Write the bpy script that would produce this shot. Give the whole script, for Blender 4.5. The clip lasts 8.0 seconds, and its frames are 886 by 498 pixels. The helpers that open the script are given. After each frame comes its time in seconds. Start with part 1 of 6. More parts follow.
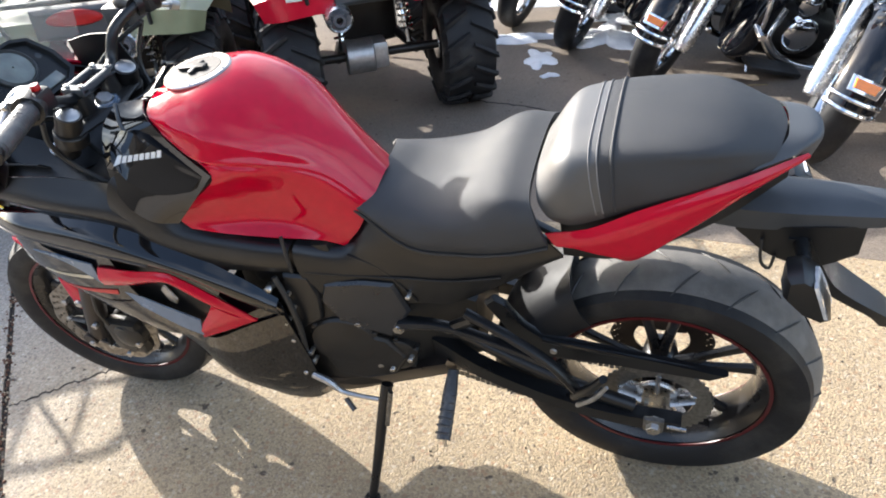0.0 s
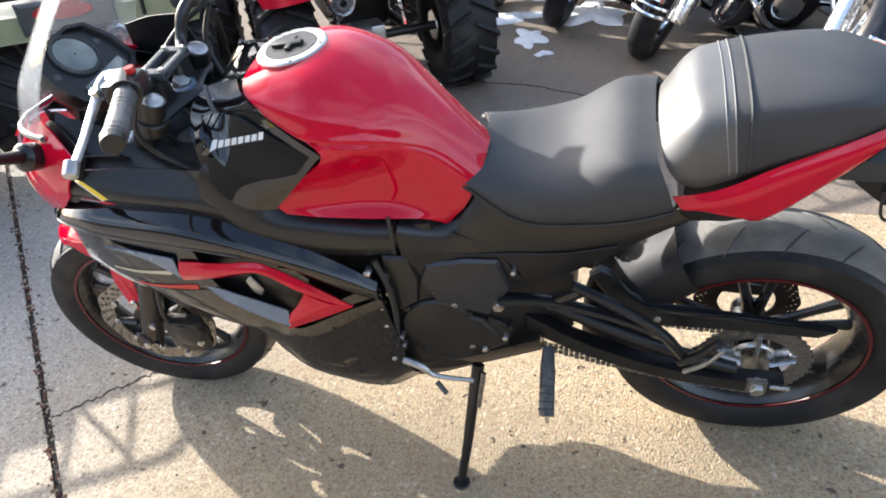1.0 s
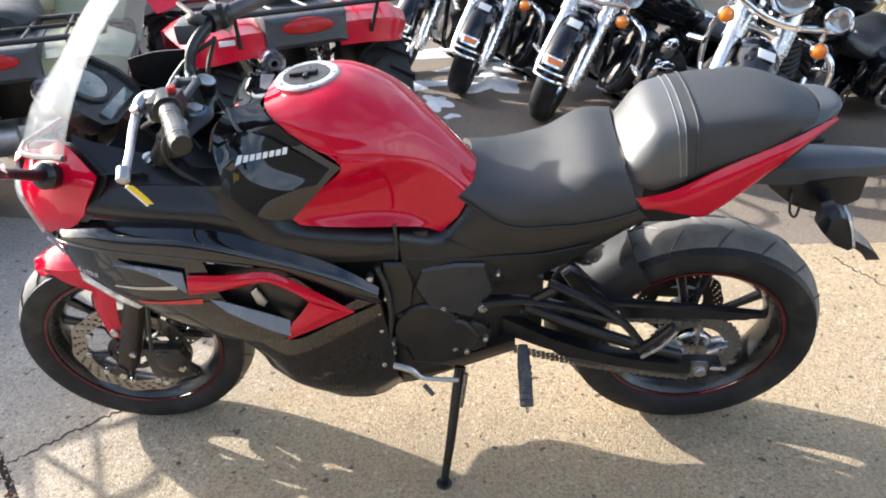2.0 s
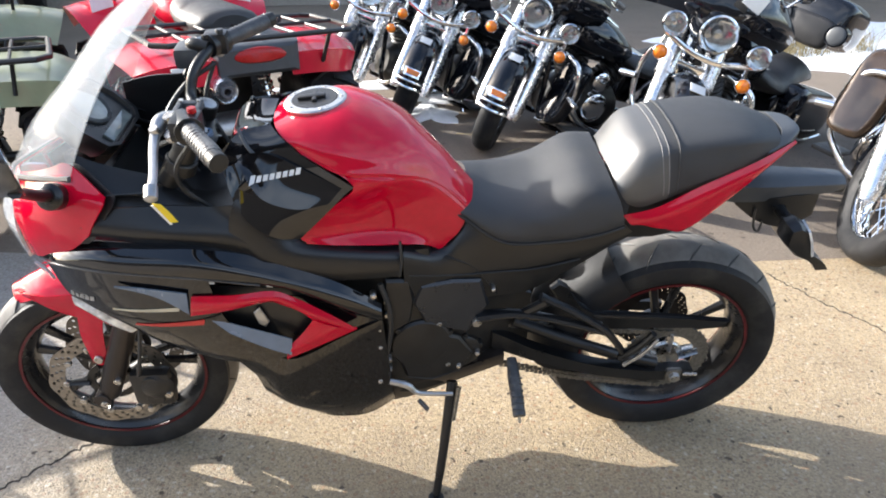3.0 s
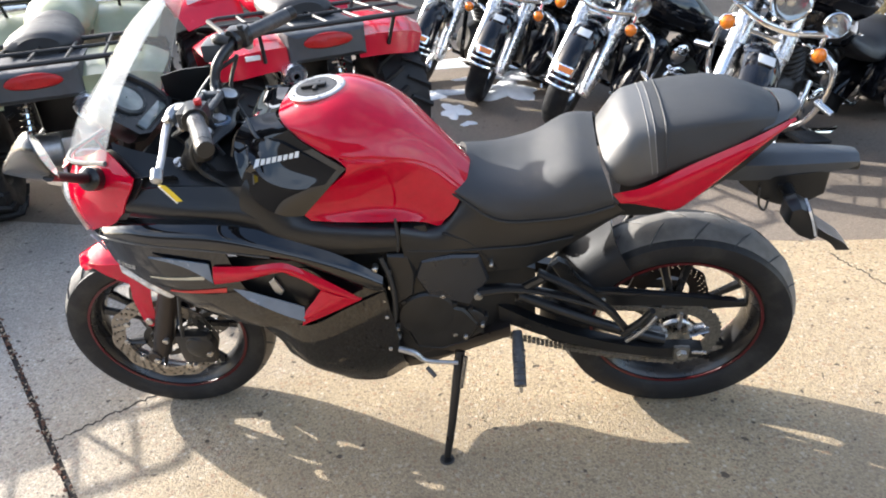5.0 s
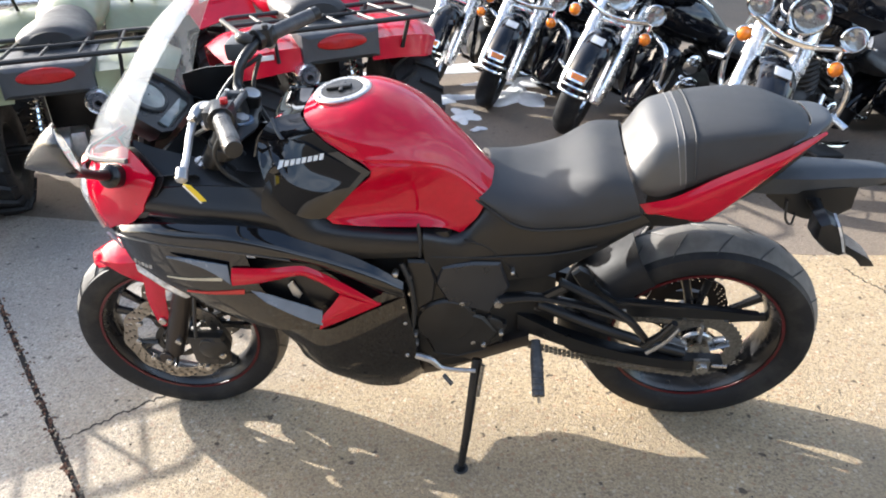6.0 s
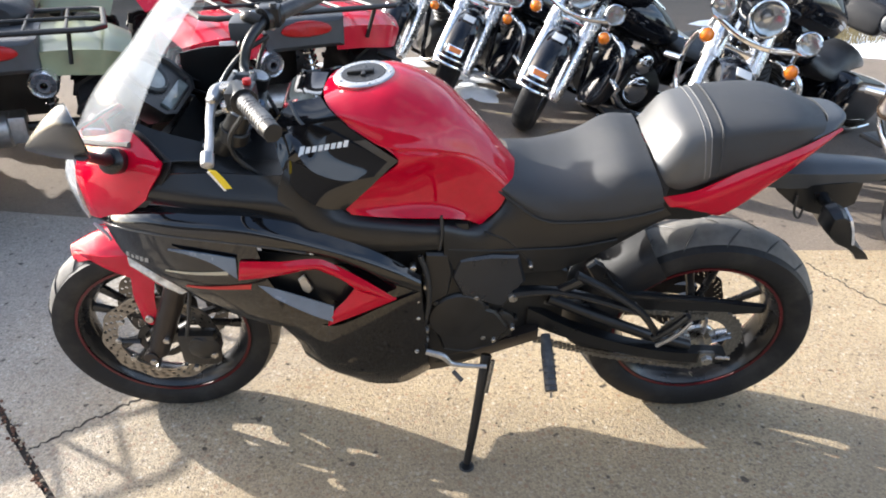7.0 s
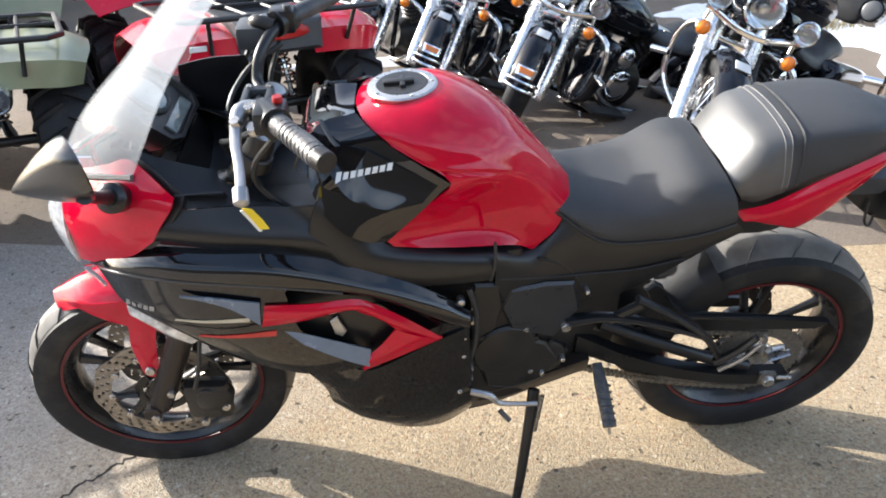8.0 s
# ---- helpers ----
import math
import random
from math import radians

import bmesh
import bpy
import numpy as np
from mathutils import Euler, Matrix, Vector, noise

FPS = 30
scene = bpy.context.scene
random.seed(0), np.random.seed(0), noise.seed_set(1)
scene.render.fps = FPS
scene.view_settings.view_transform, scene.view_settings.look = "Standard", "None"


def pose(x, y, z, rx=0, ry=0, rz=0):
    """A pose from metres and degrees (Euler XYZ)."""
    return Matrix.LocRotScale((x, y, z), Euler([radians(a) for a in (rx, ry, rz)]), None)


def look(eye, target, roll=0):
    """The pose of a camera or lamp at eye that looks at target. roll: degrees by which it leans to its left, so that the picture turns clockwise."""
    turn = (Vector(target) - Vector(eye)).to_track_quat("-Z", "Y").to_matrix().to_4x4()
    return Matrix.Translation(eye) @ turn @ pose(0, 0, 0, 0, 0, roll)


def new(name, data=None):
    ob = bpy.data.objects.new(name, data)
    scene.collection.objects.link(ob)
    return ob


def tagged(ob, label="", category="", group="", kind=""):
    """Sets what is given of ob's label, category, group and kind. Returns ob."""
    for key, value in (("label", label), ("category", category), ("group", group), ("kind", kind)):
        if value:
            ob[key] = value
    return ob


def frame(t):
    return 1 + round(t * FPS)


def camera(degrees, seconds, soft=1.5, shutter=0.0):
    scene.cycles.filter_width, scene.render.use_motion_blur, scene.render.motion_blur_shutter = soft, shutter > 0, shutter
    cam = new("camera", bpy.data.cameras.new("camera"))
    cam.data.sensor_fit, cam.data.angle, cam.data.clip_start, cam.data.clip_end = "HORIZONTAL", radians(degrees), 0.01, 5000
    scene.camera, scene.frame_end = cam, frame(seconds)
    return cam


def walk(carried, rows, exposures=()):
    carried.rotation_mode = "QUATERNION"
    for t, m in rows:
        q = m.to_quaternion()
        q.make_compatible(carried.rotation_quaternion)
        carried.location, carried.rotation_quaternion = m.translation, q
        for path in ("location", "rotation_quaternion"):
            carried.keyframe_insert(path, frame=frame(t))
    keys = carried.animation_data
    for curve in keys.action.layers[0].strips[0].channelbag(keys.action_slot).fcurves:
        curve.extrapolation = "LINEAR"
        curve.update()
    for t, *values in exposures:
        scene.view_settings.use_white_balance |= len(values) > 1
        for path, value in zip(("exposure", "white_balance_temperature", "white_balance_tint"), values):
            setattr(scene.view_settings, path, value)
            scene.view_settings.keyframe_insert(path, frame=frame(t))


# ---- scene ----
# ------------------------------------------------------------------ camera
cam = camera(64.4, 8.0, soft=1.9)
PATH = [
    (0, (0.707, -1.232, 1.363), (0.102, 0.35, 0.3), -5.7),
    (0.5, (0.516, -1.197, 1.334), (-0.046, 0.364, 0.217), -6.9),
    (1, (0.428, -1.293, 1.349), (-0.051, 0.306, 0.248), -6.6),
    (1.5, (0.342, -1.513, 1.364), (0.033, 0.206, 0.389), -5.4),
    (1.7, (0.307, -1.542, 1.353), (0.073, 0.194, 0.39), -4.4),
    (2.8, (0.064, -1.53, 1.317), (0.093, 0.271, 0.45), 0.1),
    (3, (0.06, -1.614, 1.339), (0.146, 0.186, 0.473), -0.1),
    (3.5, (0.065, -1.76, 1.374), (0.194, 0.041, 0.514), 2.3),
    (4, (0.177, -1.752, 1.379), (0.131, 0.053, 0.519), -0.9),
    (4.5, (0.29, -1.712, 1.371), (0.074, 0.063, 0.474), -3.6),
    (4.7, (0.322, -1.701, 1.374), (0.092, 0.062, 0.456), -4.3),
    (6, (0.265, -1.677, 1.372), (0.037, 0.091, 0.465), -2.7),
    (6.5, (0.153, -1.665, 1.371), (0.004, 0.115, 0.471), -1.5),
    (7, (0.045, -1.652, 1.345), (0.036, 0.125, 0.427), 0.6),
    (7.5, (-0.051, -1.545, 1.323), (0.02, 0.222, 0.389), 2.3),
    (8, (-0.143, -1.452, 1.32), (-0.022, 0.317, 0.394), -0.0),
]
walk(cam, [(t, look(eye, target, roll)) for t, eye, target, roll in PATH], [(0.0, 1.92, 6300, 10), (0.5, 1.96, 6300, 10), (1.0, 2.03, 6300, 10), (1.5, 2.0, 6300, 10), (2.8, 1.84, 6300, 10), (4.5, 1.96, 6300, 10), (6.0, 1.96, 6300, 10), (7.0, 1.86, 6300, 10), (8.0, 1.82, 6300, 10)])

# ------------------------------------------------------------------ light
SUN_A, SUN_B = 1.95, 0.92          # shadow drift along x and towards -y per metre of height
sun_way = Vector((SUN_A, -SUN_B, -1.0)).normalized()
sun = new("sun", bpy.data.lights.new("sun", "SUN"))
sun.data.energy, sun.data.angle, sun.data.color = 2.97, radians(0.55), (1.0, 0.95, 0.875)
sun.matrix_world = Matrix.Translation((-4, 2, 6)) @ sun_way.to_track_quat("-Z", "Y").to_matrix().to_4x4()
world = bpy.data.worlds.new("sky")
scene.world = world
world.use_nodes = True
wn = world.node_tree
sky = wn.nodes.new("ShaderNodeTexSky")
sky.sky_type, sky.sun_disc = "NISHITA", False
sky.sun_elevation = math.asin(-sun_way.z)
sky.sun_rotation = math.atan2(-sun_way.x, -sun_way.y)
sky.air_density, sky.dust_density = 1.0, 2.6
# broken fair-weather cloud over the whole sky
coord, axes, rise, over, flat_way, puffs, cover, pale, veil = (wn.nodes.new("ShaderNode" + k) for k in
    ("TexCoord", "SeparateXYZ", "Math", "Vector" + "Math", "CombineXYZ", "TexNoise", "MapRange", "HueSaturation", "Mix"))
wn.links.new(coord.outputs["Generated"], axes.inputs[0])
rise.operation = "MAXIMUM"
wn.links.new(axes.outputs[2], rise.inputs[0])
rise.inputs[1].default_value = 0.12
wn.links.new(rise.outputs[0], flat_way.inputs[0])
wn.links.new(rise.outputs[0], flat_way.inputs[1])
flat_way.inputs[2].default_value = 1.0
over.operation = "DIVIDE"
wn.links.new(coord.outputs["Generated"], over.inputs[0])
wn.links.new(flat_way.outputs[0], over.inputs[1])
wn.links.new(over.outputs[0], puffs.inputs["Vector"])
puffs.inputs["Scale"].default_value, puffs.inputs["Detail"].default_value, puffs.inputs["Roughness"].default_value = 1.3, 7.0, 0.55
cover.inputs[1].default_value, cover.inputs[2].default_value = 0.46, 0.62
cover.inputs[3].default_value, cover.inputs[4].default_value = 0.0, 0.8
wn.links.new(puffs.outputs["Fac"], cover.inputs[0])
pale.inputs["Saturation"].default_value, pale.inputs["Value"].default_value = 0.4, 1.7
wn.links.new(sky.outputs[0], pale.inputs["Color"])
veil.data_type = "RGBA"
wn.links.new(cover.outputs[0], veil.inputs[0])
wn.links.new(sky.outputs[0], veil.inputs[6])
wn.links.new(pale.outputs[0], veil.inputs[7])
wn.links.new(veil.outputs[2], wn.nodes["Background"].inputs[0])
wn.nodes["Background"].inputs[1].default_value = 0.118


# ------------------------------------------------------------------ materials
def mat(name, color, rough=0.5, metal=0.0, vary=0.12, scale=20.0, bump=0.0, bump_scale=200.0, coat=0.0, dirt=None,
        dirt_scale=3.0, dirt_amount=0.3, transmission=0.0, emit=0.0, spec=0.5, rough_vary=0.08):
    m = bpy.data.materials.new(name)
    m.use_nodes = True
    nt = m.node_tree
    n, link = nt.nodes, nt.links.new
    b = n["Principled BSDF"]
    tc = n.new("ShaderNodeTexCoord")
    noise1 = n.new("ShaderNodeTexNoise")
    noise1.inputs["Scale"].default_value = scale
    noise1.inputs["Detail"].default_value = 6
    link(tc.outputs["Object"], noise1.inputs["Vector"])
    ramp = n.new("ShaderNodeMapRange")
    ramp.inputs[1].default_value, ramp.inputs[2].default_value = 0.3, 0.7
    ramp.inputs[3].default_value, ramp.inputs[4].default_value = 1.0 - vary, 1.0 + vary
    link(noise1.outputs["Fac"], ramp.inputs[0])
    mul = n.new("ShaderNodeVectorMath")
    mul.operation = "SCALE"
    mul.inputs[0].default_value = color
    link(ramp.outputs[0], mul.inputs["Scale"])
    out = mul.outputs[0]
    if dirt is not None:
        noise2 = n.new("ShaderNodeTexNoise")
        noise2.inputs["Scale"].default_value = dirt_scale
        noise2.inputs["Detail"].default_value = 8
        noise2.inputs["Roughness"].default_value = 0.65
        link(tc.outputs["Object"], noise2.inputs["Vector"])
        r2 = n.new("ShaderNodeMapRange")
        r2.inputs[1].default_value, r2.inputs[2].default_value = 0.5, 0.72
        r2.inputs[3].default_value, r2.inputs[4].default_value = 0.0, dirt_amount
        link(noise2.outputs["Fac"], r2.inputs[0])
        mix = n.new("ShaderNodeMix")
        mix.data_type = "RGBA"
        link(r2.outputs[0], mix.inputs[0])
        link(out, mix.inputs[6])
        mix.inputs[7].default_value = (*dirt, 1)
        out = mix.outputs[2]
    link(out, b.inputs["Base Color"])
    rr = n.new("ShaderNodeMapRange")
    rr.inputs[1].default_value, rr.inputs[2].default_value = 0.3, 0.7
    rr.inputs[3].default_value, rr.inputs[4].default_value = max(0.02, rough - rough_vary), min(1.0, rough + rough_vary)
    link(noise1.outputs["Fac"], rr.inputs[0])
    link(rr.outputs[0], b.inputs["Roughness"])
    b.inputs["Metallic"].default_value = metal
    b.inputs["Specular IOR Level"].default_value = spec
    b.inputs["Coat Weight"].default_value = coat
    b.inputs["Coat Roughness"].default_value = 0.03
    b.inputs["Transmission Weight"].default_value = transmission
    if emit:
        b.inputs["Emission Color"].default_value = (*color, 1)
        b.inputs["Emission Strength"].default_value = emit
    if bump:
        noise3 = n.new("ShaderNodeTexNoise")
        noise3.inputs["Scale"].default_value = bump_scale
        noise3.inputs["Detail"].default_value = 4
        link(tc.outputs["Object"], noise3.inputs["Vector"])
        bp = n.new("ShaderNodeBump")
        bp.inputs["Strength"].default_value = bump
        bp.inputs["Distance"].default_value = 0.004
        link(noise3.outputs["Fac"], bp.inputs["Height"])
        link(bp.outputs[0], b.inputs["Normal"])
    return m


def concrete(name, base, warm, dark, chips=1.0, haze_grey=False):
    """Exposed-aggregate concrete: pebbles, pale fines, broad stains and worn pits; optionally greyed towards -x for
    lens haze.
    """
    m = bpy.data.materials.new(name)
    m.use_nodes = True
    nt = m.node_tree
    n, link = nt.nodes, nt.links.new
    b = n["Principled BSDF"]
    tc = n.new("ShaderNodeTexCoord")

    def tex(kind, scale, **kw):
        t = n.new(kind)
        t.inputs["Scale"].default_value = scale
        for k, v in kw.items():
            t.inputs[k].default_value = v
        link(tc.outputs["Object"], t.inputs["Vector"])
        return t

    def rng(src, a, c, lo, hi):
        # unseen dark wall added behind the viewer to block horizon sky in reflections
        r = n.new("ShaderNodeMapRange")
        r.inputs[1].default_value, r.inputs[2].default_value = a, c
        r.inputs[3].default_value, r.inputs[4].default_value = lo, hi
        link(src, r.inputs[0])
        return r.outputs[0]

    def mixc(fac, a, c):
        x = n.new("ShaderNodeMix")
        x.data_type = "RGBA"
        link(fac, x.inputs[0])
        for sock, v in ((x.inputs[6], a), (x.inputs[7], c)):
            if isinstance(v, tuple):
                sock.default_value = (*v, 1)
            else:
                link(v, sock)
        return x.outputs[2]

    pebble = tex("ShaderNodeTexVoronoi", 210.0, Randomness=1.0)
    coarse = tex("ShaderNodeTexVoronoi", 170.0, Randomness=1.0)
    fines = tex("ShaderNodeTexNoise", 420.0, Detail=3.0)
    stain = tex("ShaderNodeTexNoise", 1.1, Detail=7.0, Roughness=0.62)
    patch = tex("ShaderNodeTexNoise", 6.0, Detail=6.0, Roughness=0.7)
    pit = tex("ShaderNodeTexNoise", 24.0, Detail=3.0)
    stone = tex("ShaderNodeTexVoronoi", 58.0, Randomness=1.0)
    mottle = tex("ShaderNodeTexNoise", 90.0, Detail=4.0, Roughness=0.7)
    sep = n.new("ShaderNodeSeparateColor")
    link(pebble.outputs["Color"], sep.inputs[0])
    c = mixc(rng(sep.outputs[0], 0.0, 1.0, 0.0, 1.0), tuple(v * 0.72 for v in base), tuple(v * 1.25 for v in warm))
    sep2 = n.new("ShaderNodeSeparateColor")
    link(coarse.outputs["Color"], sep2.inputs[0])
    c = mixc(rng(sep2.outputs[1], 0.89, 0.93, 0.0, 0.6 * chips), c, (0.52, 0.45, 0.35))
    c = mixc(rng(sep2.outputs[2], 0.86, 0.93, 0.0, 0.6 * chips), c, (0.12, 0.085, 0.06))
    sep3 = n.new("ShaderNodeSeparateColor")
    link(stone.outputs["Color"], sep3.inputs[0])
    near = rng(stone.outputs["Distance"], 0.25, 0.42, 1.0, 0.0)
    for pick, hue, lo, hi in ((0, (0.58, 0.50, 0.38), 0.80, 0.84), (1, (0.13, 0.095, 0.065), 0.78, 0.82), (2, (0.30, 0.17, 0.09), 0.86, 0.90)):
        both_ = n.new("ShaderNodeMath")
        both_.operation = "MULTIPLY"
        link(near, both_.inputs[0])
        link(rng(sep3.outputs[pick], lo, hi, 0.0, 0.85 * chips), both_.inputs[1])
        c = mixc(both_.outputs[0], c, hue)
    c = mixc(rng(mottle.outputs["Fac"], 0.5, 0.72, 0.0, 0.5), c, tuple(v * 0.55 for v in dark))
    c = mixc(rng(fines.outputs["Fac"], 0.35, 0.75, 0.0, 0.45), c, tuple(v * 1.15 for v in base))
    c = mixc(rng(stain.outputs["Fac"], 0.42, 0.68, 0.0, 0.55), c, dark)
    c = mixc(rng(patch.outputs["Fac"], 0.55, 0.8, 0.0, 0.35), c, tuple(v * 0.6 for v in dark))
    c = mixc(rng(pit.outputs["Fac"], 0.67, 0.71, 0.0, 0.9), c, (0.06, 0.045, 0.032))
    # lens haze put into the colour: greyer towards -x, with a wavering edge
    if haze_grey:
        sx = n.new("ShaderNodeSeparateXYZ")
        link(tc.outputs["Object"], sx.inputs[0])
        wob = n.new("ShaderNodeMath")
        wob.operation = "MULTIPLY_ADD"
        link(patch.outputs["Fac"], wob.inputs[0])
        wob.inputs[1].default_value = 0.9
        link(sx.outputs[0], wob.inputs[2])
        grey = n.new("ShaderNodeHueSaturation")
        grey.inputs["Saturation"].default_value = 0.45
        grey.inputs["Value"].default_value = 1.0
        link(c, grey.inputs["Color"])
        c = mixc(rng(wob.outputs[0], -1.0, 0.15, 1.0, 0.0), c, grey.outputs[0])
    link(c, b.inputs["Base Color"])
    b.inputs["Roughness"].default_value = 0.88
    hgt = n.new("ShaderNodeMath")
    hgt.operation = "MULTIPLY_ADD"
    link(pebble.outputs["Distance"], hgt.inputs[0])
    hgt.inputs[1].default_value = -0.8
    link(rng(pit.outputs["Fac"], 0.66, 0.76, 0.0, -1.2), hgt.inputs[2])
    bp = n.new("ShaderNodeBump")
    bp.inputs["Strength"].default_value, bp.inputs["Distance"].default_value = 0.65, 0.004
    link(hgt.outputs[0], bp.inputs["Height"])
    link(bp.outputs[0], b.inputs["Normal"])
    return m


RED = mat("red_lacquer", (0.50, 0.0012, 0.022), 0.33, 0.0, 0.06, 60, coat=0.9, spec=0.0, rough_vary=0.04)
BLACKGLOSS = mat("black_lacquer", (0.005, 0.005, 0.006), 0.035, 0.0, 0.2, 8, spec=0.7, rough_vary=0.012)
MATTE = mat("matte_black_plastic", (0.008, 0.0085, 0.0095), 0.33, 0.0, 0.2, 12, 0.08, 900, spec=0.5, dirt=(0.022, 0.02, 0.018), dirt_amount=0.25, rough_vary=0.06)
GREYPLASTIC = mat("grey_plastic", (0.055, 0.06, 0.066), 0.45, 0.0, 0.15, 15, 0.1, 900, dirt=(0.1, 0.095, 0.09), dirt_amount=0.2)
VINYL = mat("seat_vinyl", (0.043, 0.044, 0.046), 0.55, 0.0, 0.12, 14, 0.35, 1100, spec=0.35, dirt=(0.055, 0.054, 0.053), dirt_amount=0.3, dirt_scale=5)
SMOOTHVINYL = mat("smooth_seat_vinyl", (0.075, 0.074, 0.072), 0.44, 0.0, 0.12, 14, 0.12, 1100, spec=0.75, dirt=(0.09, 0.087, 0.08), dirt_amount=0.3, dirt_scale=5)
STITCH = mat("grey_thread", (0.2, 0.195, 0.19), 0.7)
# Paler than TYRE: dust, plus sunlight on the crown put into the colour
TREAD = mat("dusty_tread_rubber", (0.15, 0.14, 0.125), 0.6, 0.0, 0.25, 30, 0.25, 300, dirt=(0.06, 0.057, 0.053), dirt_amount=0.6, dirt_scale=9)
TYRE = mat("tyre_rubber", (0.014, 0.014, 0.015), 0.6, 0.0, 0.2, 25, 0.2, 300, dirt=(0.13, 0.12, 0.10), dirt_amount=0.25, dirt_scale=9, spec=0.35)
HUGGERPLASTIC = mat("dull_black_plastic", (0.012, 0.012, 0.013), 0.55, 0.0, 0.2, 12, 0.1, 900, spec=0.3, dirt=(0.03, 0.028, 0.025), dirt_amount=0.3)
RIMBLACK = mat("black_wheel_enamel", (0.009, 0.009, 0.010), 0.3, 0.0, 0.2, 20, coat=0.3)
PINSTRIPE = mat("red_rim_tape", (0.09, 0.005, 0.008), 0.35)
STEEL = mat("brushed_steel", (0.52, 0.5, 0.47), 0.3, 1.0, 0.12, 60)
DISCSTEEL = mat("brake_disc_steel", (0.32, 0.29, 0.25), 0.36, 0.85, 0.15, 90, dirt=(0.3, 0.22, 0.14), dirt_amount=0.28, dirt_scale=14)
ALLOY = mat("cast_alloy", (0.45, 0.45, 0.45), 0.42, 0.9, 0.15, 50, 0.1, 400)
ENGINE = mat("dark_engine_metal", (0.018, 0.017, 0.016), 0.4, 0.2, 0.25, 18, 0.15, 300, dirt=(0.06, 0.05, 0.038), dirt_amount=0.35)
FORKMETAL = mat("dark_fork_metal", (0.04, 0.032, 0.028), 0.35, 0.5, 0.15, 20)
CHAIN = mat("chain_steel", (0.24, 0.23, 0.21), 0.36, 0.85, 0.3, 120)
CHROME = mat("chrome", (0.9, 0.9, 0.9), 0.07, 1.0, 0.04, 20, rough_vary=0.03)
FORKCHROME = mat("satin_chrome", (0.86, 0.86, 0.86), 0.26, 1.0, 0.06, 30, dirt=(0.5, 0.48, 0.45), dirt_amount=0.25)
CHROMEWORN = mat("worn_chrome", (0.62, 0.61, 0.6), 0.2, 1.0, 0.1, 30, dirt=(0.25, 0.22, 0.18), dirt_amount=0.3)
AMBER = mat("amber_lens", (0.85, 0.22, 0.015), 0.18, 0.0, 0.08, 60, coat=0.6)
REDLENS = mat("red_lens", (0.42, 0.002, 0.004), 0.35, 0.0, 0.1, 60, 0.3, 120)
# on the duct slats this blue paints reflected sky; the stem ring is blue itself
SLATBLUE = mat("blue_grey_slat", (0.11, 0.155, 0.22), 0.22, 0.0, 0.15, 15, spec=0.8)
CLEARLENS = mat("clear_lens", (0.72, 0.74, 0.76), 0.1, 0.35, 0.25, 70, coat=1.0)
SATINGREY = mat("satin_grey_plastic", (0.018, 0.02, 0.024), 0.3, 0.0, 0.15, 15, 0.08, 900, spec=0.6)
SHELLGREY = mat("satin_mirror_shell", (0.022, 0.021, 0.02), 0.16, 0.0, 0.12, 15, 0.05, 900, spec=0.9)
SATIN = mat("satin_black_plastic", (0.02, 0.02, 0.021), 0.34, 0.0, 0.15, 15, 0.1, 900, spec=1.0)
CRINKLED = mat("faceted_clear_lens", (0.62, 0.64, 0.66), 0.14, 0.55, 0.5, 60, 0.9, 90, coat=1.0)
WHITE = mat("white_decal", (0.75, 0.75, 0.73), 0.45)
PAPER = mat("white_paper", (0.72, 0.72, 0.7), 0.7, 0.0, 0.05, 30)
INK = mat("dark_print", (0.09, 0.09, 0.1), 0.7)
YELLOW = mat("yellow_tag", (0.75, 0.56, 0.01), 0.5, 0.0, 0.06, 30)
ORANGE = mat("red_decal", (0.5, 0.03, 0.025), 0.4)
CREAM = mat("cream_decal", (0.5, 0.45, 0.33), 0.4)
GRIP = mat("grip_rubber", (0.05, 0.05, 0.052), 0.38, 0.0, 0.2, 80, 0.3, 300, dirt=(0.22, 0.21, 0.19), dirt_amount=0.5, dirt_scale=22)
ATVRED = mat("red_atv_plastic", (0.56, 0.006, 0.028), 0.2, 0.0, 0.08, 12)
ATVGREEN = mat("olive_atv_plastic", (0.24, 0.26, 0.15), 0.38, 0.0, 0.12, 10, coat=0.3)
BIKEBLACK = mat("deep_black_paint", (0.006, 0.007, 0.010), 0.06, 0.0, 0.15, 10, rough_vary=0.03)
BRONZE = mat("dark_bronze_paint", (0.085, 0.055, 0.035), 0.22, 0.35, 0.15, 10, coat=1.0)
LEATHER = mat("black_leather", (0.022, 0.021, 0.021), 0.5, 0.0, 0.2, 16, 0.3, 350)
SNOW = mat("old_snow", (0.82, 0.84, 0.86), 0.75, 0.0, 0.06, 14, 0.6, 60, dirt=(0.45, 0.42, 0.38), dirt_amount=0.3, dirt_scale=9)
SIDING = mat("pale_siding", (0.80, 0.81, 0.74), 0.65, 0.0, 0.06, 4, dirt=(0.5, 0.48, 0.4), dirt_amount=0.3, dirt_scale=2)
ASPHALT = mat("dark_asphalt", (0.075, 0.065, 0.055), 0.9, 0.0, 0.3, 6, 0.5, 60, dirt=(0.12, 0.1, 0.08), dirt_amount=0.5, dirt_scale=1.5)
CONCRETE = concrete("aggregate_concrete", (0.345, 0.268, 0.170), (0.38, 0.29, 0.168), (0.222, 0.17, 0.113), haze_grey=True)
BROWNCONCRETE = concrete("damp_old_concrete", (0.185, 0.15, 0.118), (0.19, 0.152, 0.115), (0.125, 0.10, 0.078), 0.15)
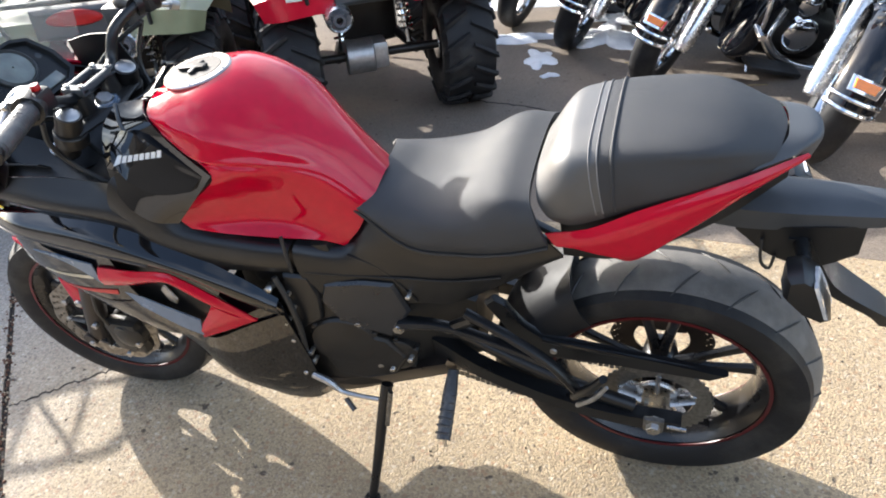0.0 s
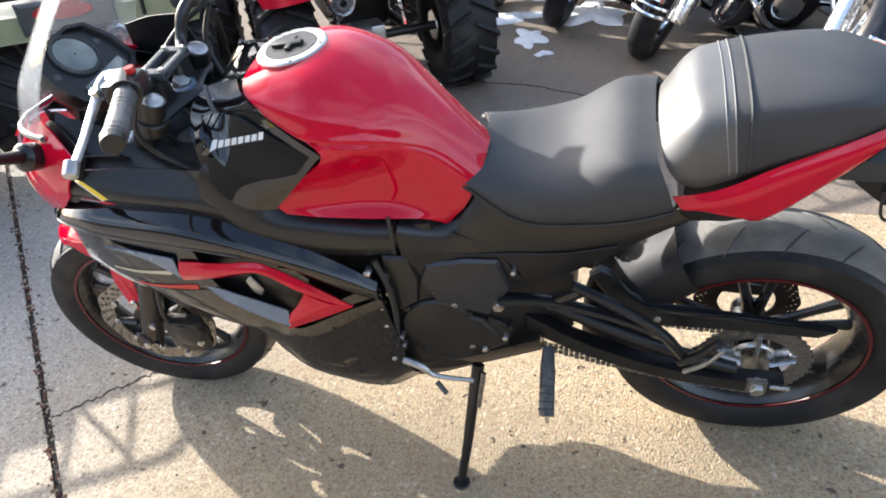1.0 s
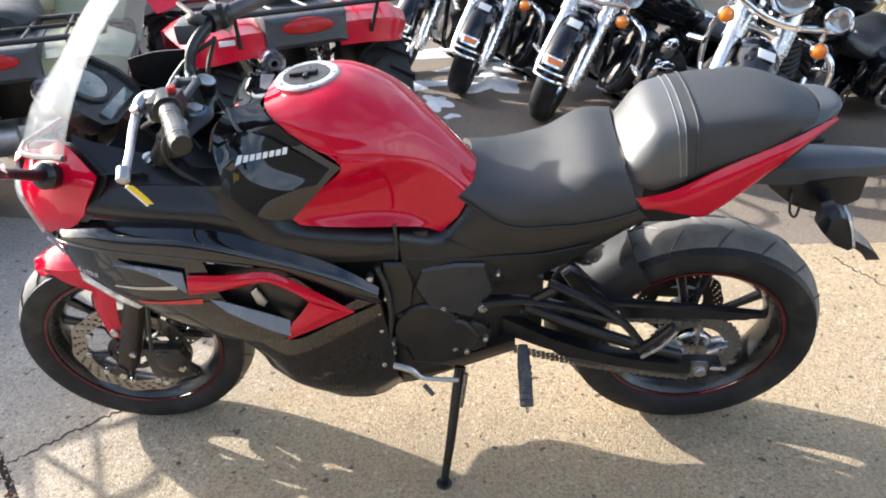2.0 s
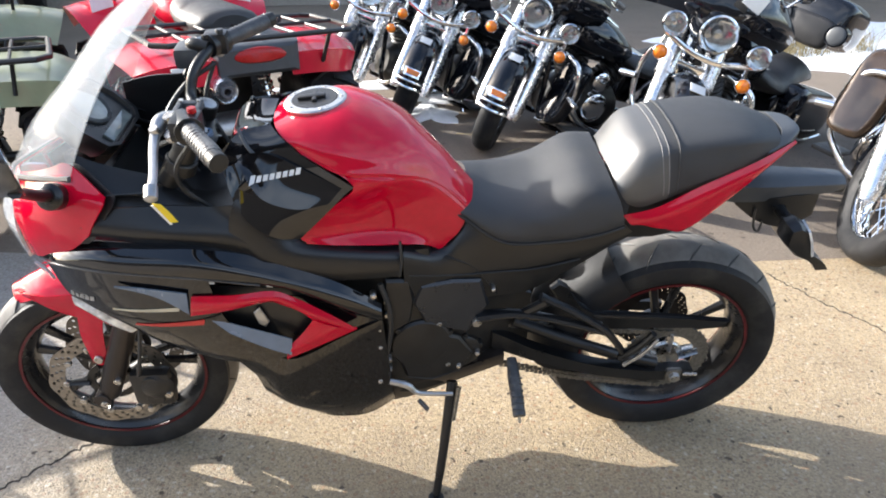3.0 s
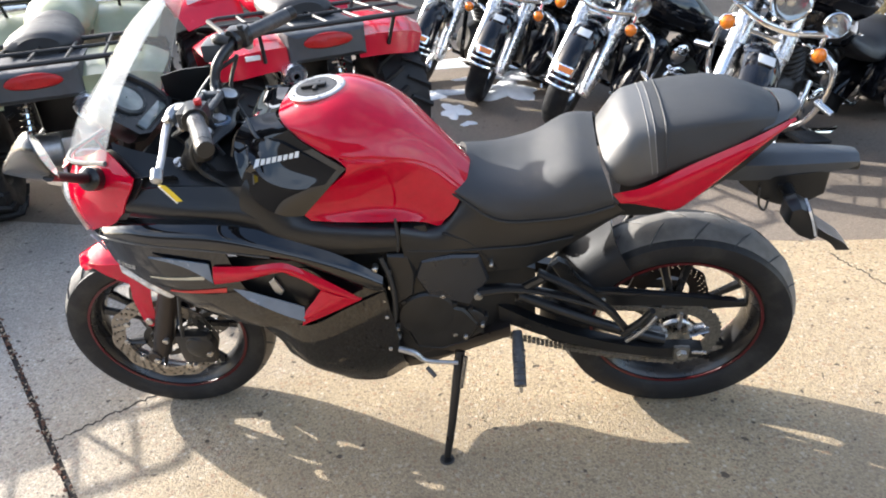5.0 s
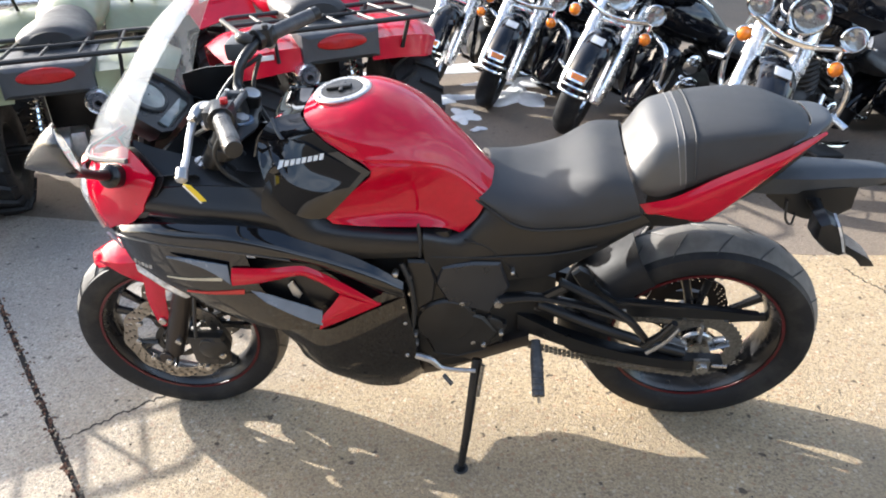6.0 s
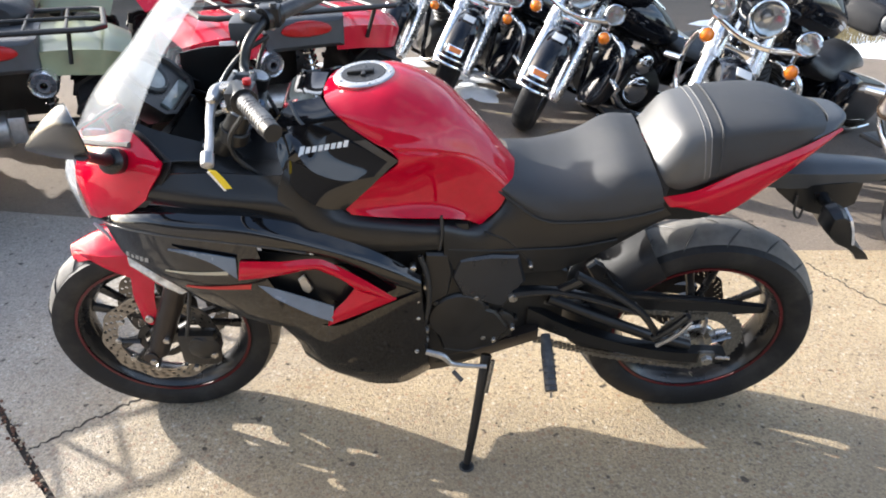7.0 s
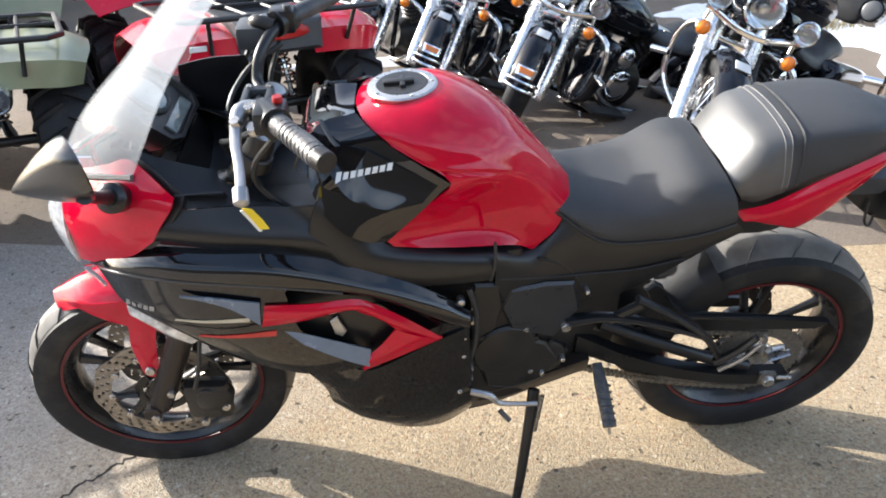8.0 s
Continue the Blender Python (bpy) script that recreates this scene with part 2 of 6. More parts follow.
DARKBLOCKER = mat("dark_boarding", (0.045, 0.043, 0.042), 0.8, 0.0, 0.2, 3, 0.2, 40, dirt=(0.08, 0.075, 0.07), dirt_amount=0.35, dirt_scale=0.8)
FILLER = mat("joint_filler", (0.03, 0.024, 0.02), 0.95, 0.0, 0.4, 40, 0.5, 200)
LEAFBIT = mat("brown_leaf_bits", (0.13, 0.06, 0.035), 0.85, 0.0, 0.5, 60)
SANDGRAIN = mat("sand_grain", (0.42, 0.34, 0.24), 0.9, 0.0, 0.3, 40)
STRAW = mat("dead_grass", (0.36, 0.29, 0.15), 0.85, 0.0, 0.25, 20)
CARPAINT = mat("dark_green_car_paint", (0.012, 0.02, 0.018), 0.15, 0.2, 0.1, 5, coat=1.0)
DARKGLASS = mat("dark_glass", (0.015, 0.02, 0.022), 0.05, 0.0, 0.05, 5, coat=1.0)
SCREENLCD = mat("display_glass", (0.16, 0.18, 0.17), 0.08, 0.0, 0.3, 30, coat=1.0)
CABLE = mat("black_cable", (0.02, 0.02, 0.02), 0.5)


def clear_plastic(name, least, most):
    m = bpy.data.materials.new(name)
    m.use_nodes = True
    nt = m.node_tree
    n, link = nt.nodes, nt.links.new
    b = n["Principled BSDF"]
    b.inputs["Base Color"].default_value = (0.9, 0.92, 0.93, 1)
    b.inputs["Roughness"].default_value = 0.035
    tr = n.new("ShaderNodeBsdfTransparent")
    tr.inputs[0].default_value = (0.9, 0.92, 0.93, 1)
    tc = n.new("ShaderNodeTexCoord")
    no = n.new("ShaderNodeTexNoise")
    no.inputs["Scale"].default_value, no.inputs["Detail"].default_value = 3.5, 3
    link(tc.outputs["Object"], no.inputs["Vector"])
    r = n.new("ShaderNodeMapRange")
    r.inputs[1].default_value, r.inputs[2].default_value = 0.35, 0.75
    r.inputs[3].default_value, r.inputs[4].default_value = least, most
    link(no.outputs["Fac"], r.inputs[0])
    mx = n.new("ShaderNodeMixShader")
    link(r.outputs[0], mx.inputs[0])
    link(tr.outputs[0], mx.inputs[1])
    link(b.outputs[0], mx.inputs[2])
    link(mx.outputs[0], n["Material Output"].inputs[0])
    return m


SCREEN = clear_plastic("clear_screen", 0.12, 0.26)
LAMPGLASS = clear_plastic("clear_lamp_glass", 0.03, 0.10)


# ------------------------------------------------------------------ mesh tools
def resample(pts, n, closed=False):
    """n points on a smooth curve through pts."""
    p = np.array(pts, float)
    k = len(p)
    if k == 2 and not closed:
        s = np.linspace(0, 1, n)[:, None]
        return p[0] * (1 - s) + p[1] * s
    out = []
    span = k if closed else k - 1
    for i in range(n):
        u = i * span / (n if closed else n - 1)
        j = min(int(u), span - 1)
        f = u - j
        if closed:
            a, b, c, d = p[(j - 1) % k], p[j % k], p[(j + 1) % k], p[(j + 2) % k]
        else:
            b, c = p[j], p[j + 1]
            a = p[j - 1] if j > 0 else 2 * b - c
            d = p[j + 2] if j + 2 < k else 2 * c - b
        out.append(0.5 * (2 * b + (c - a) * f + (2 * a - 5 * b + 4 * c - d) * f * f + (3 * b - a - 3 * c + d) * f ** 3))
    return np.array(out)


def flip_y(rows):
    return [[(x, -y, z) for x, y, z in r] for r in rows]


def grid_points(rows, nu, nv):
    along = np.array([resample(r, nu) for r in rows])
    return np.array([resample(along[:, j], nv) for j in range(nu)]).transpose(1, 0, 2)


def sheet(bm, rows, nu=24, nv=16, thick=0.003, inward=None):
    """A smooth curved panel with thickness through rows of points; its back lies towards the point inward."""
    g = grid_points(rows, nu, nv)
    du, dv = np.gradient(g, axis=1), np.gradient(g, axis=0)
    nrm = np.cross(du, dv)
    nrm /= np.linalg.norm(nrm, axis=2, keepdims=True) + 1e-9
    mid = g.reshape(-1, 3).mean(0)
    aim = np.array(inward) if inward is not None else mid * np.array([1, 0, 1])
    if np.sum((aim - mid) * nrm.mean((0, 1))) < 0:
        nrm = -nrm
    back = g + nrm * thick
    f = [[bm.verts.new(p) for p in row] for row in g]
    k = [[bm.verts.new(p) for p in row] for row in back]
    for i in range(nv - 1):
        for j in range(nu - 1):
            bm.faces.new((f[i][j], f[i][j + 1], f[i + 1][j + 1], f[i + 1][j]))
            bm.faces.new((k[i][j], k[i + 1][j], k[i + 1][j + 1], k[i][j + 1]))
    for j in range(nu - 1):
        bm.faces.new((f[0][j + 1], f[0][j], k[0][j], k[0][j + 1]))
        bm.faces.new((f[-1][j], f[-1][j + 1], k[-1][j + 1], k[-1][j]))
    for i in range(nv - 1):
        bm.faces.new((f[i][0], f[i + 1][0], k[i + 1][0], k[i][0]))
        bm.faces.new((f[i + 1][-1], f[i][-1], k[i][-1], k[i + 1][-1]))
    return bm


def loft(bm, sections, n=0, closed=True, caps=True, m=0):
    """Skin over closed sections of equal point count; n: sections after smoothing, m: points round after smoothing."""
    s = [np.array(c, float) for c in sections]
    if m:
        s = [resample(c, m, closed) for c in s]
    if n:
        arr = np.array(s)
        s = list(np.array([resample(arr[:, j], n) for j in range(arr.shape[1])]).transpose(1, 0, 2))
    v = [[bm.verts.new(p) for p in c] for c in s]
    k = len(v[0])
    for i in range(len(v) - 1):
        for j in range(k if closed else k - 1):
            bm.faces.new((v[i][j], v[i][(j + 1) % k], v[i + 1][(j + 1) % k], v[i + 1][j]))
    if caps:
        bm.faces.new(v[0][::-1])
        bm.faces.new(v[-1])
    return bm


def tube(bm, pts, r, sides=10, n=0, flat=1.0):
    """A round bar along pts; r is a radius or one per point."""
    p = np.array(pts, float)
    rad = np.array([r] * len(p) if np.isscalar(r) else r, float)
    if n:
        both = resample(np.column_stack([p, rad]), n)
        p, rad = both[:, :3], both[:, 3]
    secs = []
    up = None
    for i in range(len(p)):
        t = Vector(p[min(i + 1, len(p) - 1)] - p[max(i - 1, 0)]).normalized()
        if up is None:
            up = Vector((0, 0, 1)) if abs(t.z) < 0.9 else Vector((1, 0, 0))
        a = t.cross(up).normalized()
        b = a.cross(t).normalized()
        up = b
        secs.append([p[i] + rad[i] * (math.cos(q) * np.array(a) + flat * math.sin(q) * np.array(b)) for q in np.linspace(0, 2 * math.pi, sides, endpoint=False)])
    return loft(bm, secs)


def lathe(bm, prof, centre=(0, 0, 0), axis="y", steps=40, wobble=None):
    """Turns a profile of (radius, offset along the axis) round the axis through centre; the profile is closed."""
    c = np.array(centre, float)
    rings = []
    for i in range(steps):
        q = 2 * math.pi * i / steps
        k = 1.0 if wobble is None else wobble(i)
        row = []
        for r, o in prof:
            u, w = r * k * math.cos(q), r * k * math.sin(q)
            row.append(c + {"x": np.array((o, u, w)), "y": np.array((u, o, w)), "z": np.array((u, w, o))}[axis])
        rings.append([bm.verts.new(p) for p in row])
    k = len(prof)
    for i in range(steps):
        a, b = rings[i], rings[(i + 1) % steps]
        for j in range(k):
            bm.faces.new((a[j], a[(j + 1) % k], b[(j + 1) % k], b[j]))
    return bm


def disc_plug(bm, centre, way, r, depth, sides=24, dome=0.0):
    """A round plug whose outer face looks along way, with a small bevel and an optional dome."""
    w = Vector(way).normalized()
    a = w.orthogonal().normalized()
    b = w.cross(a)
    c = Vector(centre)
    prof = [(r * 0.94, -depth), (r, -depth + 0.06 * r), (r, -0.08 * r), (r * 0.93, 0)]
    if dome:
        prof += [(r * 0.7, dome * 0.5), (r * 0.4, dome * 0.85), (r * 0.12, dome)]
    loft(bm, [[c + w * o + (a * math.cos(q) + b * math.sin(q)) * k for q in np.linspace(0, 2 * math.pi, sides, endpoint=False)] for k, o in prof])
    return bm


def slab(bm, outline, y0, y1, bevel=0.004):
    """A plate: an outline in (x, z), from y0 to y1, with rounded edges."""
    o = np.array(outline, float)
    mid = o.mean(0)

    def ring(y, k):
        d = o - mid
        ln = np.linalg.norm(d, axis=1, keepdims=True) + 1e-9
        q = o - d / ln * k
        return [(x, y, z) for x, z in q]

    s = 1 if y1 > y0 else -1
    loft(bm, [ring(y0, bevel), ring(y0 + s * bevel, 0), ring(y1 - s * bevel, 0), ring(y1, bevel)])
    return bm


def block(bm, lo, hi, bevel=0.004):
    """A box with bevelled edges."""
    made = bmesh.ops.create_cube(bm, size=1.0)["verts"]
    c, d = (np.array(lo) + np.array(hi)) / 2, np.array(hi) - np.array(lo)
    for v in made:
        v.co = Vector(c + np.array(v.co) * d)
    edges = list({e for v in made for e in v.link_edges})
    if bevel:
        bmesh.ops.bevel(bm, geom=edges, offset=min(bevel, 0.45 * min(d)), segments=2, affect="EDGES", profile=0.6)
    return bm


def turned(bm, m, start=0):
    """Moves the vertices from index start on by the pose m."""
    bm.verts.ensure_lookup_table()
    for v in bm.verts[start:]:
        v.co = m @ v.co
    return bm


def mesh_of(name, bm, material, smooth=40):
    bmesh.ops.recalc_face_normals(bm, faces=bm.faces)
    me = bpy.data.meshes.new(name)
    lim = math.cos(radians(smooth))
    for f in bm.faces:
        f.smooth = True
    for e in bm.edges:
        if len(e.link_faces) == 2 and e.link_faces[0].normal.dot(e.link_faces[1].normal) < lim:
            e.smooth = False
    bm.to_mesh(me)
    bm.free()
    me.materials.append(material)
    return me


def part(name, bm, material, parent, label="", smooth=40):
    ob = new(name, mesh_of(name, bm, material, smooth))
    ob.parent = parent
    if label:
        tagged(ob, label)
    return ob


def thing(name, m, label, category, group="", kind=""):
    ob = new(name)
    ob.empty_display_size = 0.1
    ob.matrix_world = m
    return tagged(ob, label, category, group, kind)


def B():
    return bmesh.new()



# ------------------------------------------------------------------ red and black sport motorcycle
LEAN = 10.8


def tyre_profile(r, w, rim):
    """Rounded motorcycle tyre: (radius, offset) points, closed."""
    return [(rim, -w * 0.36), (rim + 0.012, -w * 0.44), (rim + (r - rim) * 0.45, -w * 0.5), (rim + (r - rim) * 0.72, -w * 0.47),
            (r - 0.02, -w * 0.36), (r - 0.006, -w * 0.2), (r, 0), (r - 0.006, w * 0.2), (r - 0.02, w * 0.36),
            (rim + (r - rim) * 0.72, w * 0.47), (rim + (r - rim) * 0.45, w * 0.5), (rim + 0.012, w * 0.44), (rim, w * 0.36), (rim - 0.008, 0)]


def tread_grooves(bm, c, r, w, count=18):
    """Thin dark sipes cut as slim wedges lying just in the crown."""
    for i in range(count):
        for s in (-1, 1):
            q = 2 * math.pi * (i + (0.5 if s > 0 else 0)) / count
            pts = []
            for k in range(5):
                f = k / 4
                a = q + 0.16 * f
                off = s * w * (0.05 + 0.36 * f)
                rr = r - 0.02 * (abs(off) / (w * 0.36)) ** 2 + 0.0018
                pts.append((c[0] + rr * math.cos(a), c[1] + off, c[2] + rr * math.sin(a)))
            tube(bm, pts, [0.0008, 0.0022, 0.0026, 0.002, 0.0008], 4)
    return bm


def sport_wheel(parent, name, c, r, w, rim, spokes, phase):
    bm = B()
    rw = w * 0.36
    lathe(bm, [(rim + 0.006, -rw), (rim + 0.008, -rw + 0.004), (rim - 0.012, -rw * 0.72), (rim - 0.022, 0), (rim - 0.012, rw * 0.72), (rim + 0.008, rw - 0.004),
               (rim + 0.006, rw), (rim - 0.008, rw), (rim - 0.026, rw * 0.6), (rim - 0.034, 0), (rim - 0.026, -rw * 0.6), (rim - 0.008, -rw)], c, "y", 64)
    hub = lathe(B(), [(0.012, -0.06), (0.034, -0.058), (0.04, -0.03), (0.038, 0.03), (0.034, 0.058), (0.012, 0.06)], c, "y", 28)
    wheel = part(name, bm, RIMBLACK, parent, "gloss black cast alloy rim with split spokes")
    part("hub", hub, RIMBLACK, wheel)
    for i in range(spokes):
        q = phase + 2 * math.pi * i / spokes
        for dq in (-0.13, 0.13):
            a0, a1 = q + dq * 0.5, q + dq * 1.5
            p0 = (c[0] + 0.034 * math.cos(a0), c[1], c[2] + 0.034 * math.sin(a0))
            p1 = (c[0] + (rim - 0.026) * math.cos(a1), c[1], c[2] + (rim - 0.026) * math.sin(a1))
            part("spoke", tube(B(), [p0, tuple((np.array(p0) + np.array(p1)) / 2), p1], [0.013, 0.0085, 0.011], 8, 6, 1.3), RIMBLACK, wheel)
    bm = lathe(B(), tyre_profile(r, w, rim), c, "y", 80)
    tyre = part("tyre", bm, TYRE, wheel, "black road tyre with curved sipes")
    outer = [(r - .018, -w * .345), (r - .0045, -w * .2), (r + .0015, 0), (r - .0045, w * .2), (r - .018, w * .345)]
    part("tread_band", lathe(B(), outer + [(k - .012, o) for k, o in outer[::-1]], c, "y", 80), TREAD, wheel, "dusty worn tread, coloured paler for sun on the crown")
    tagged(part("tread_pattern", tread_grooves(B(), c, r, w), CABLE, wheel), kind="stuff")
    for s in (-1, 1):
        y = c[1] + s * (w * 0.36 + 0.0035)
        bm = lathe(B(), [(rim - 0.006, y - 0.001 - c[1]), (rim + 0.001, y - 0.001 - c[1]), (rim + 0.001, y + 0.001 - c[1]), (rim - 0.006, y + 0.001 - c[1])], c, "y", 64)
        part("pinstripe", bm, PINSTRIPE, wheel, "thin red tape round the rim")
    return wheel


def petal_disc(bm, c, y, r, inner, holes=10, thick=0.005):
    """Wave-edged brake ring with drill holes shown as through slots between two wavy rings."""
    n = 180
    wav = lambda i: 1.0 + 0.022 * math.cos(2 * math.pi * i * holes / n)
    radii = (inner, r * .775, r * .825, r * .85, r * .90, r * .92, r * .965, r)
    verts = {}
    lo, hi = y - thick / 2, y + thick / 2
    for yy in (lo, hi):
        for a, rr in enumerate(radii):
            for i in range(n):
                q = 2 * math.pi * i / n
                k = rr * (wav(i) if a == 7 else 1.0)
                verts[yy, a, i] = bm.verts.new((c[0] + k * math.cos(q), yy, c[2] + k * math.sin(q)))
    for i in range(n):
        j = (i + 1) % n
        for a in range(7):
            if (a == 1 and i % 6 in (0, 1)) or (a == 3 and i % 6 in (2, 3)) or (a == 5 and i % 6 in (4, 5)):
                continue
            bm.faces.new((verts[lo, a, i], verts[lo, a, j], verts[lo, a + 1, j], verts[lo, a + 1, i]))
            bm.faces.new((verts[hi, a, j], verts[hi, a, i], verts[hi, a + 1, i], verts[hi, a + 1, j]))
        bm.faces.new((verts[lo, 7, i], verts[lo, 7, j], verts[hi, 7, j], verts[hi, 7, i]))
        bm.faces.new((verts[lo, 0, j], verts[lo, 0, i], verts[hi, 0, i], verts[hi, 0, j]))
    return bm


def both(name, rows, material, parent, label="", **kw):
    for side in (-1, 1):
        rr = rows if side < 0 else flip_y(rows)
        part(name, sheet(B(), rr, **kw), material, parent, label)


def full(rows):
    """Left-half rows (centre to edge, y <= 0) grown into rows right across."""
    return flip_y(rows)[:0:-1] + rows


def badge(rows, a, b, h, count, material, parent, label):
    """Slanted plain bars lying on a panel from a to b, given in (x, z)."""
    g = grid_points(rows, 90, 90).reshape(-1, 3)
    d = (np.array(b) - np.array(a)) / count
    up = np.array((.25, .97)) * h
    for k in range(count):
        base = np.array(a) + d * k
        quad = []
        tall = 1.18 if k in (0, count - 1) else 1.0
        for q in (base, base + d * .72, base + d * .72 + up * tall, base + up * tall):
            near = g[np.argmin(((g[:, [0, 2]] - q) ** 2).sum(1))]
            quad.append(np.array((q[0], near[1] - .0016, q[1])))
        part("badge_bar", loft(B(), [quad, [q + np.array((0, .0012, -.0008)) for q in quad]]), material, parent, label)


def sport_bike():
    bike = thing("sport_motorcycle", pose(0, 0, 0, LEAN, 0, 0), "red and black sport motorcycle leaning on its side stand on concrete", "motorcycle")
    # fuel tank
    tank = [
        [(-.215, 0, .985), (-.14, 0, 1.010), (-.06, 0, 1.018), (.035, 0, .978), (.12, 0, .902), (.196, 0, .815)],
        [(-.206, -.06, .988), (-.14, -.075, 1.004), (-.06, -.085, 1.005), (.035, -.072, .967), (.12, -.045, .892), (.193, -.035, .806)],
        [(-.188, -.10, .983), (-.12, -.125, .975), (-.05, -.130, .969), (.035, -.108, .943), (.116, -.066, .880), (.190, -.055, .798)],
        [(-.15, -.125, .958), (-.09, -.148, .93), (-.045, -.153, .926), (.03, -.133, .913), (.113, -.082, .864), (.186, -.068, .788)],
        [(-.052, -.160, .903), (-.02, -.156, .904), (.015, -.144, .900), (.06, -.117, .880), (.115, -.091, .843), (.178, -.080, .773)],
        [(-.11, -.156, .845), (-.06, -.141, .847), (-.01, -.122, .841), (.05, -.106, .818), (.108, -.097, .783), (.160, -.090, .742)],
        [(-.168, -.158, .795), (-.1, -.138, .785), (-.02, -.116, .775), (.045, -.106, .762), (.1, -.097, .738), (.137, -.09, .715)],
        [(-.155, -.158, .768), (-.09, -.152, .758), (-.01, -.142, .75), (.045, -.130, .742), (.09, -.108, .722), (.122, -.090, .696)],
    ]
    near_row = lambda i, j, f: [tuple(np.array(p) * (1 - f) + np.array(q) * f) for p, q in zip(tank[i], tank[j])]
    tank = tank[:3] + [near_row(3, 2, .22), tank[3], near_row(3, 4, .22)] + tank[4:]
    part("fuel_tank", sheet(B(), full(tank), 34, 84, 0.004, (0, 0, .8)), RED, bike, "glossy red fuel tank with knee recesses")
    bm = B()
    tilt = Matrix.Translation((-.13, 0, 1.0125)) @ Matrix.Rotation(radians(-5), 4, "Y")
    lathe(bm, [(.0, -.004), (.046, -.004), (.046, .006), (.0, .006)], (0, 0, 0), "z", 40)
    block(bm, (-.034, -.008, .004), (.022, .008, .013), .003)
    block(bm, (-.004, -.022, .004), (.006, .022, .012), .003)
    cap = part("filler_cap", turned(bm, tilt), ENGINE, bike, "dark round fuel filler cap with a lock flap")
    bm = lathe(B(), [(.046, -.006), (.063, -.006), (.064, .0015), (.061, .0045), (.048, .0055), (.046, .004)], (0, 0, 0), "z", 48)
    part("cap_ring", turned(bm, tilt), STEEL, cap, "bright alloy ring round the cap")
    for i in range(5):
        q = 2 * math.pi * i / 5
        part("cap_screw", turned(disc_plug(B(), (.055 * math.cos(q), .055 * math.sin(q), .0065), (0, 0, 1), .0035, .004, 8), tilt), STEEL, cap)
    cover = [[(-.214, -.075, .990), (-.218, 0, .982), (-.214, .075, .990)], [(-.26, -.08, .985), (-.262, 0, .972), (-.26, .08, .985)], [(-.305, -.09, .955), (-.31, 0, .935), (-.305, .09, .955)], [(-.33, -.09, .90), (-.335, 0, .87), (-.33, .09, .90)]]
    part("tank_front_cover", sheet(B(), cover, 14, 14, .004, (-.2, 0, .85)), BLACKGLOSS, bike, "glossy black cover in front of the tank")
    # seats
    seat = [
        [(.185, 0, .812), (.25, 0, .800), (.33, 0, .815), (.41, 0, .865), (.470, 0, .870)],
        [(.182, -.055, .808), (.25, -.075, .797), (.33, -.092, .814), (.41, -.115, .858), (.473, -.115, .862)],
        [(.172, -.09, .80), (.25, -.12, .782), (.34, -.145, .793), (.42, -.152, .828), (.486, -.150, .835)],
        [(.163, -.108, .79), (.25, -.14, .75), (.35, -.155, .758), (.43, -.16, .78), (.498, -.155, .798)],
        [(.158, -.105, .783), (.255, -.138, .722), (.36, -.150, .732), (.44, -.153, .752), (.505, -.145, .770)],
    ]
    part("rider_seat", sheet(B(), full(seat), 26, 40, 0.012, (.3, 0, .7)), VINYL, bike, "grained black vinyl rider seat")
    for s in (-1, 1):
        part("seat_piping", tube(B(), [(x, s * abs(y) + s * .003, z) for x, y, z in seat[4]], .0035, 6, 40), CABLE, bike)
        part("coolant_hose", tube(B(), [(-.012, s * .160, .66), (.004, s * .168, .60), (.006, s * .168, .52), (-.012, s * .16, .42), (-.02, s * .155, .37)], .006, 8, 20), CABLE, bike, "thin black hose behind the fairing edge")
        part("panel_seam", tube(B(), [(.034, s * .156, .765), (.036, s * .164, .72), (.030, s * .158, .675)], .0035, 6, 10), CABLE, bike)
    pil = [
        [(.474, 0, .868), (.515, 0, .930), (.56, 0, .950), (.65, 0, .966), (.76, 0, .968), (.848, 0, .942)],
        [(.477, -.07, .868), (.518, -.088, .924), (.56, -.098, .940), (.65, -.102, .954), (.75, -.098, .957), (.838, -.060, .938)],
        [(.485, -.118, .850), (.525, -.128, .890), (.565, -.126, .903), (.65, -.122, .920), (.745, -.114, .932), (.828, -.080, .926)],
        [(.50, -.13, .828), (.535, -.136, .838), (.575, -.132, .848), (.65, -.126, .868), (.74, -.118, .898), (.818, -.085, .911)],
        [(.512, -.125, .812), (.54, -.126, .806), (.58, -.123, .818), (.65, -.118, .848), (.735, -.112, .886), (.810, -.082, .903)],
    ]
    g = grid_points(full(pil), 61, 61)
    pillion = part("pillion_seat", sheet(B(), g[::2, 27:], 32, 44, 0.012, (.65, 0, .85)), VINYL, bike, "grained black vinyl pillion seat")
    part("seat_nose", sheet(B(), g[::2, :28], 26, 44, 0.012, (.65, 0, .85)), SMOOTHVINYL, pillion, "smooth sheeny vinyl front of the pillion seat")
    for col in (25, 27, 30):
        line = [g[i][col] + np.array((0, 0, .0012)) for i in range(4, 57)]
        part("piping" if col == 30 else "seam_stitch", tube(B(), line, .0026 if col == 30 else .0010, 5), VINYL if col == 30 else STITCH, pillion)
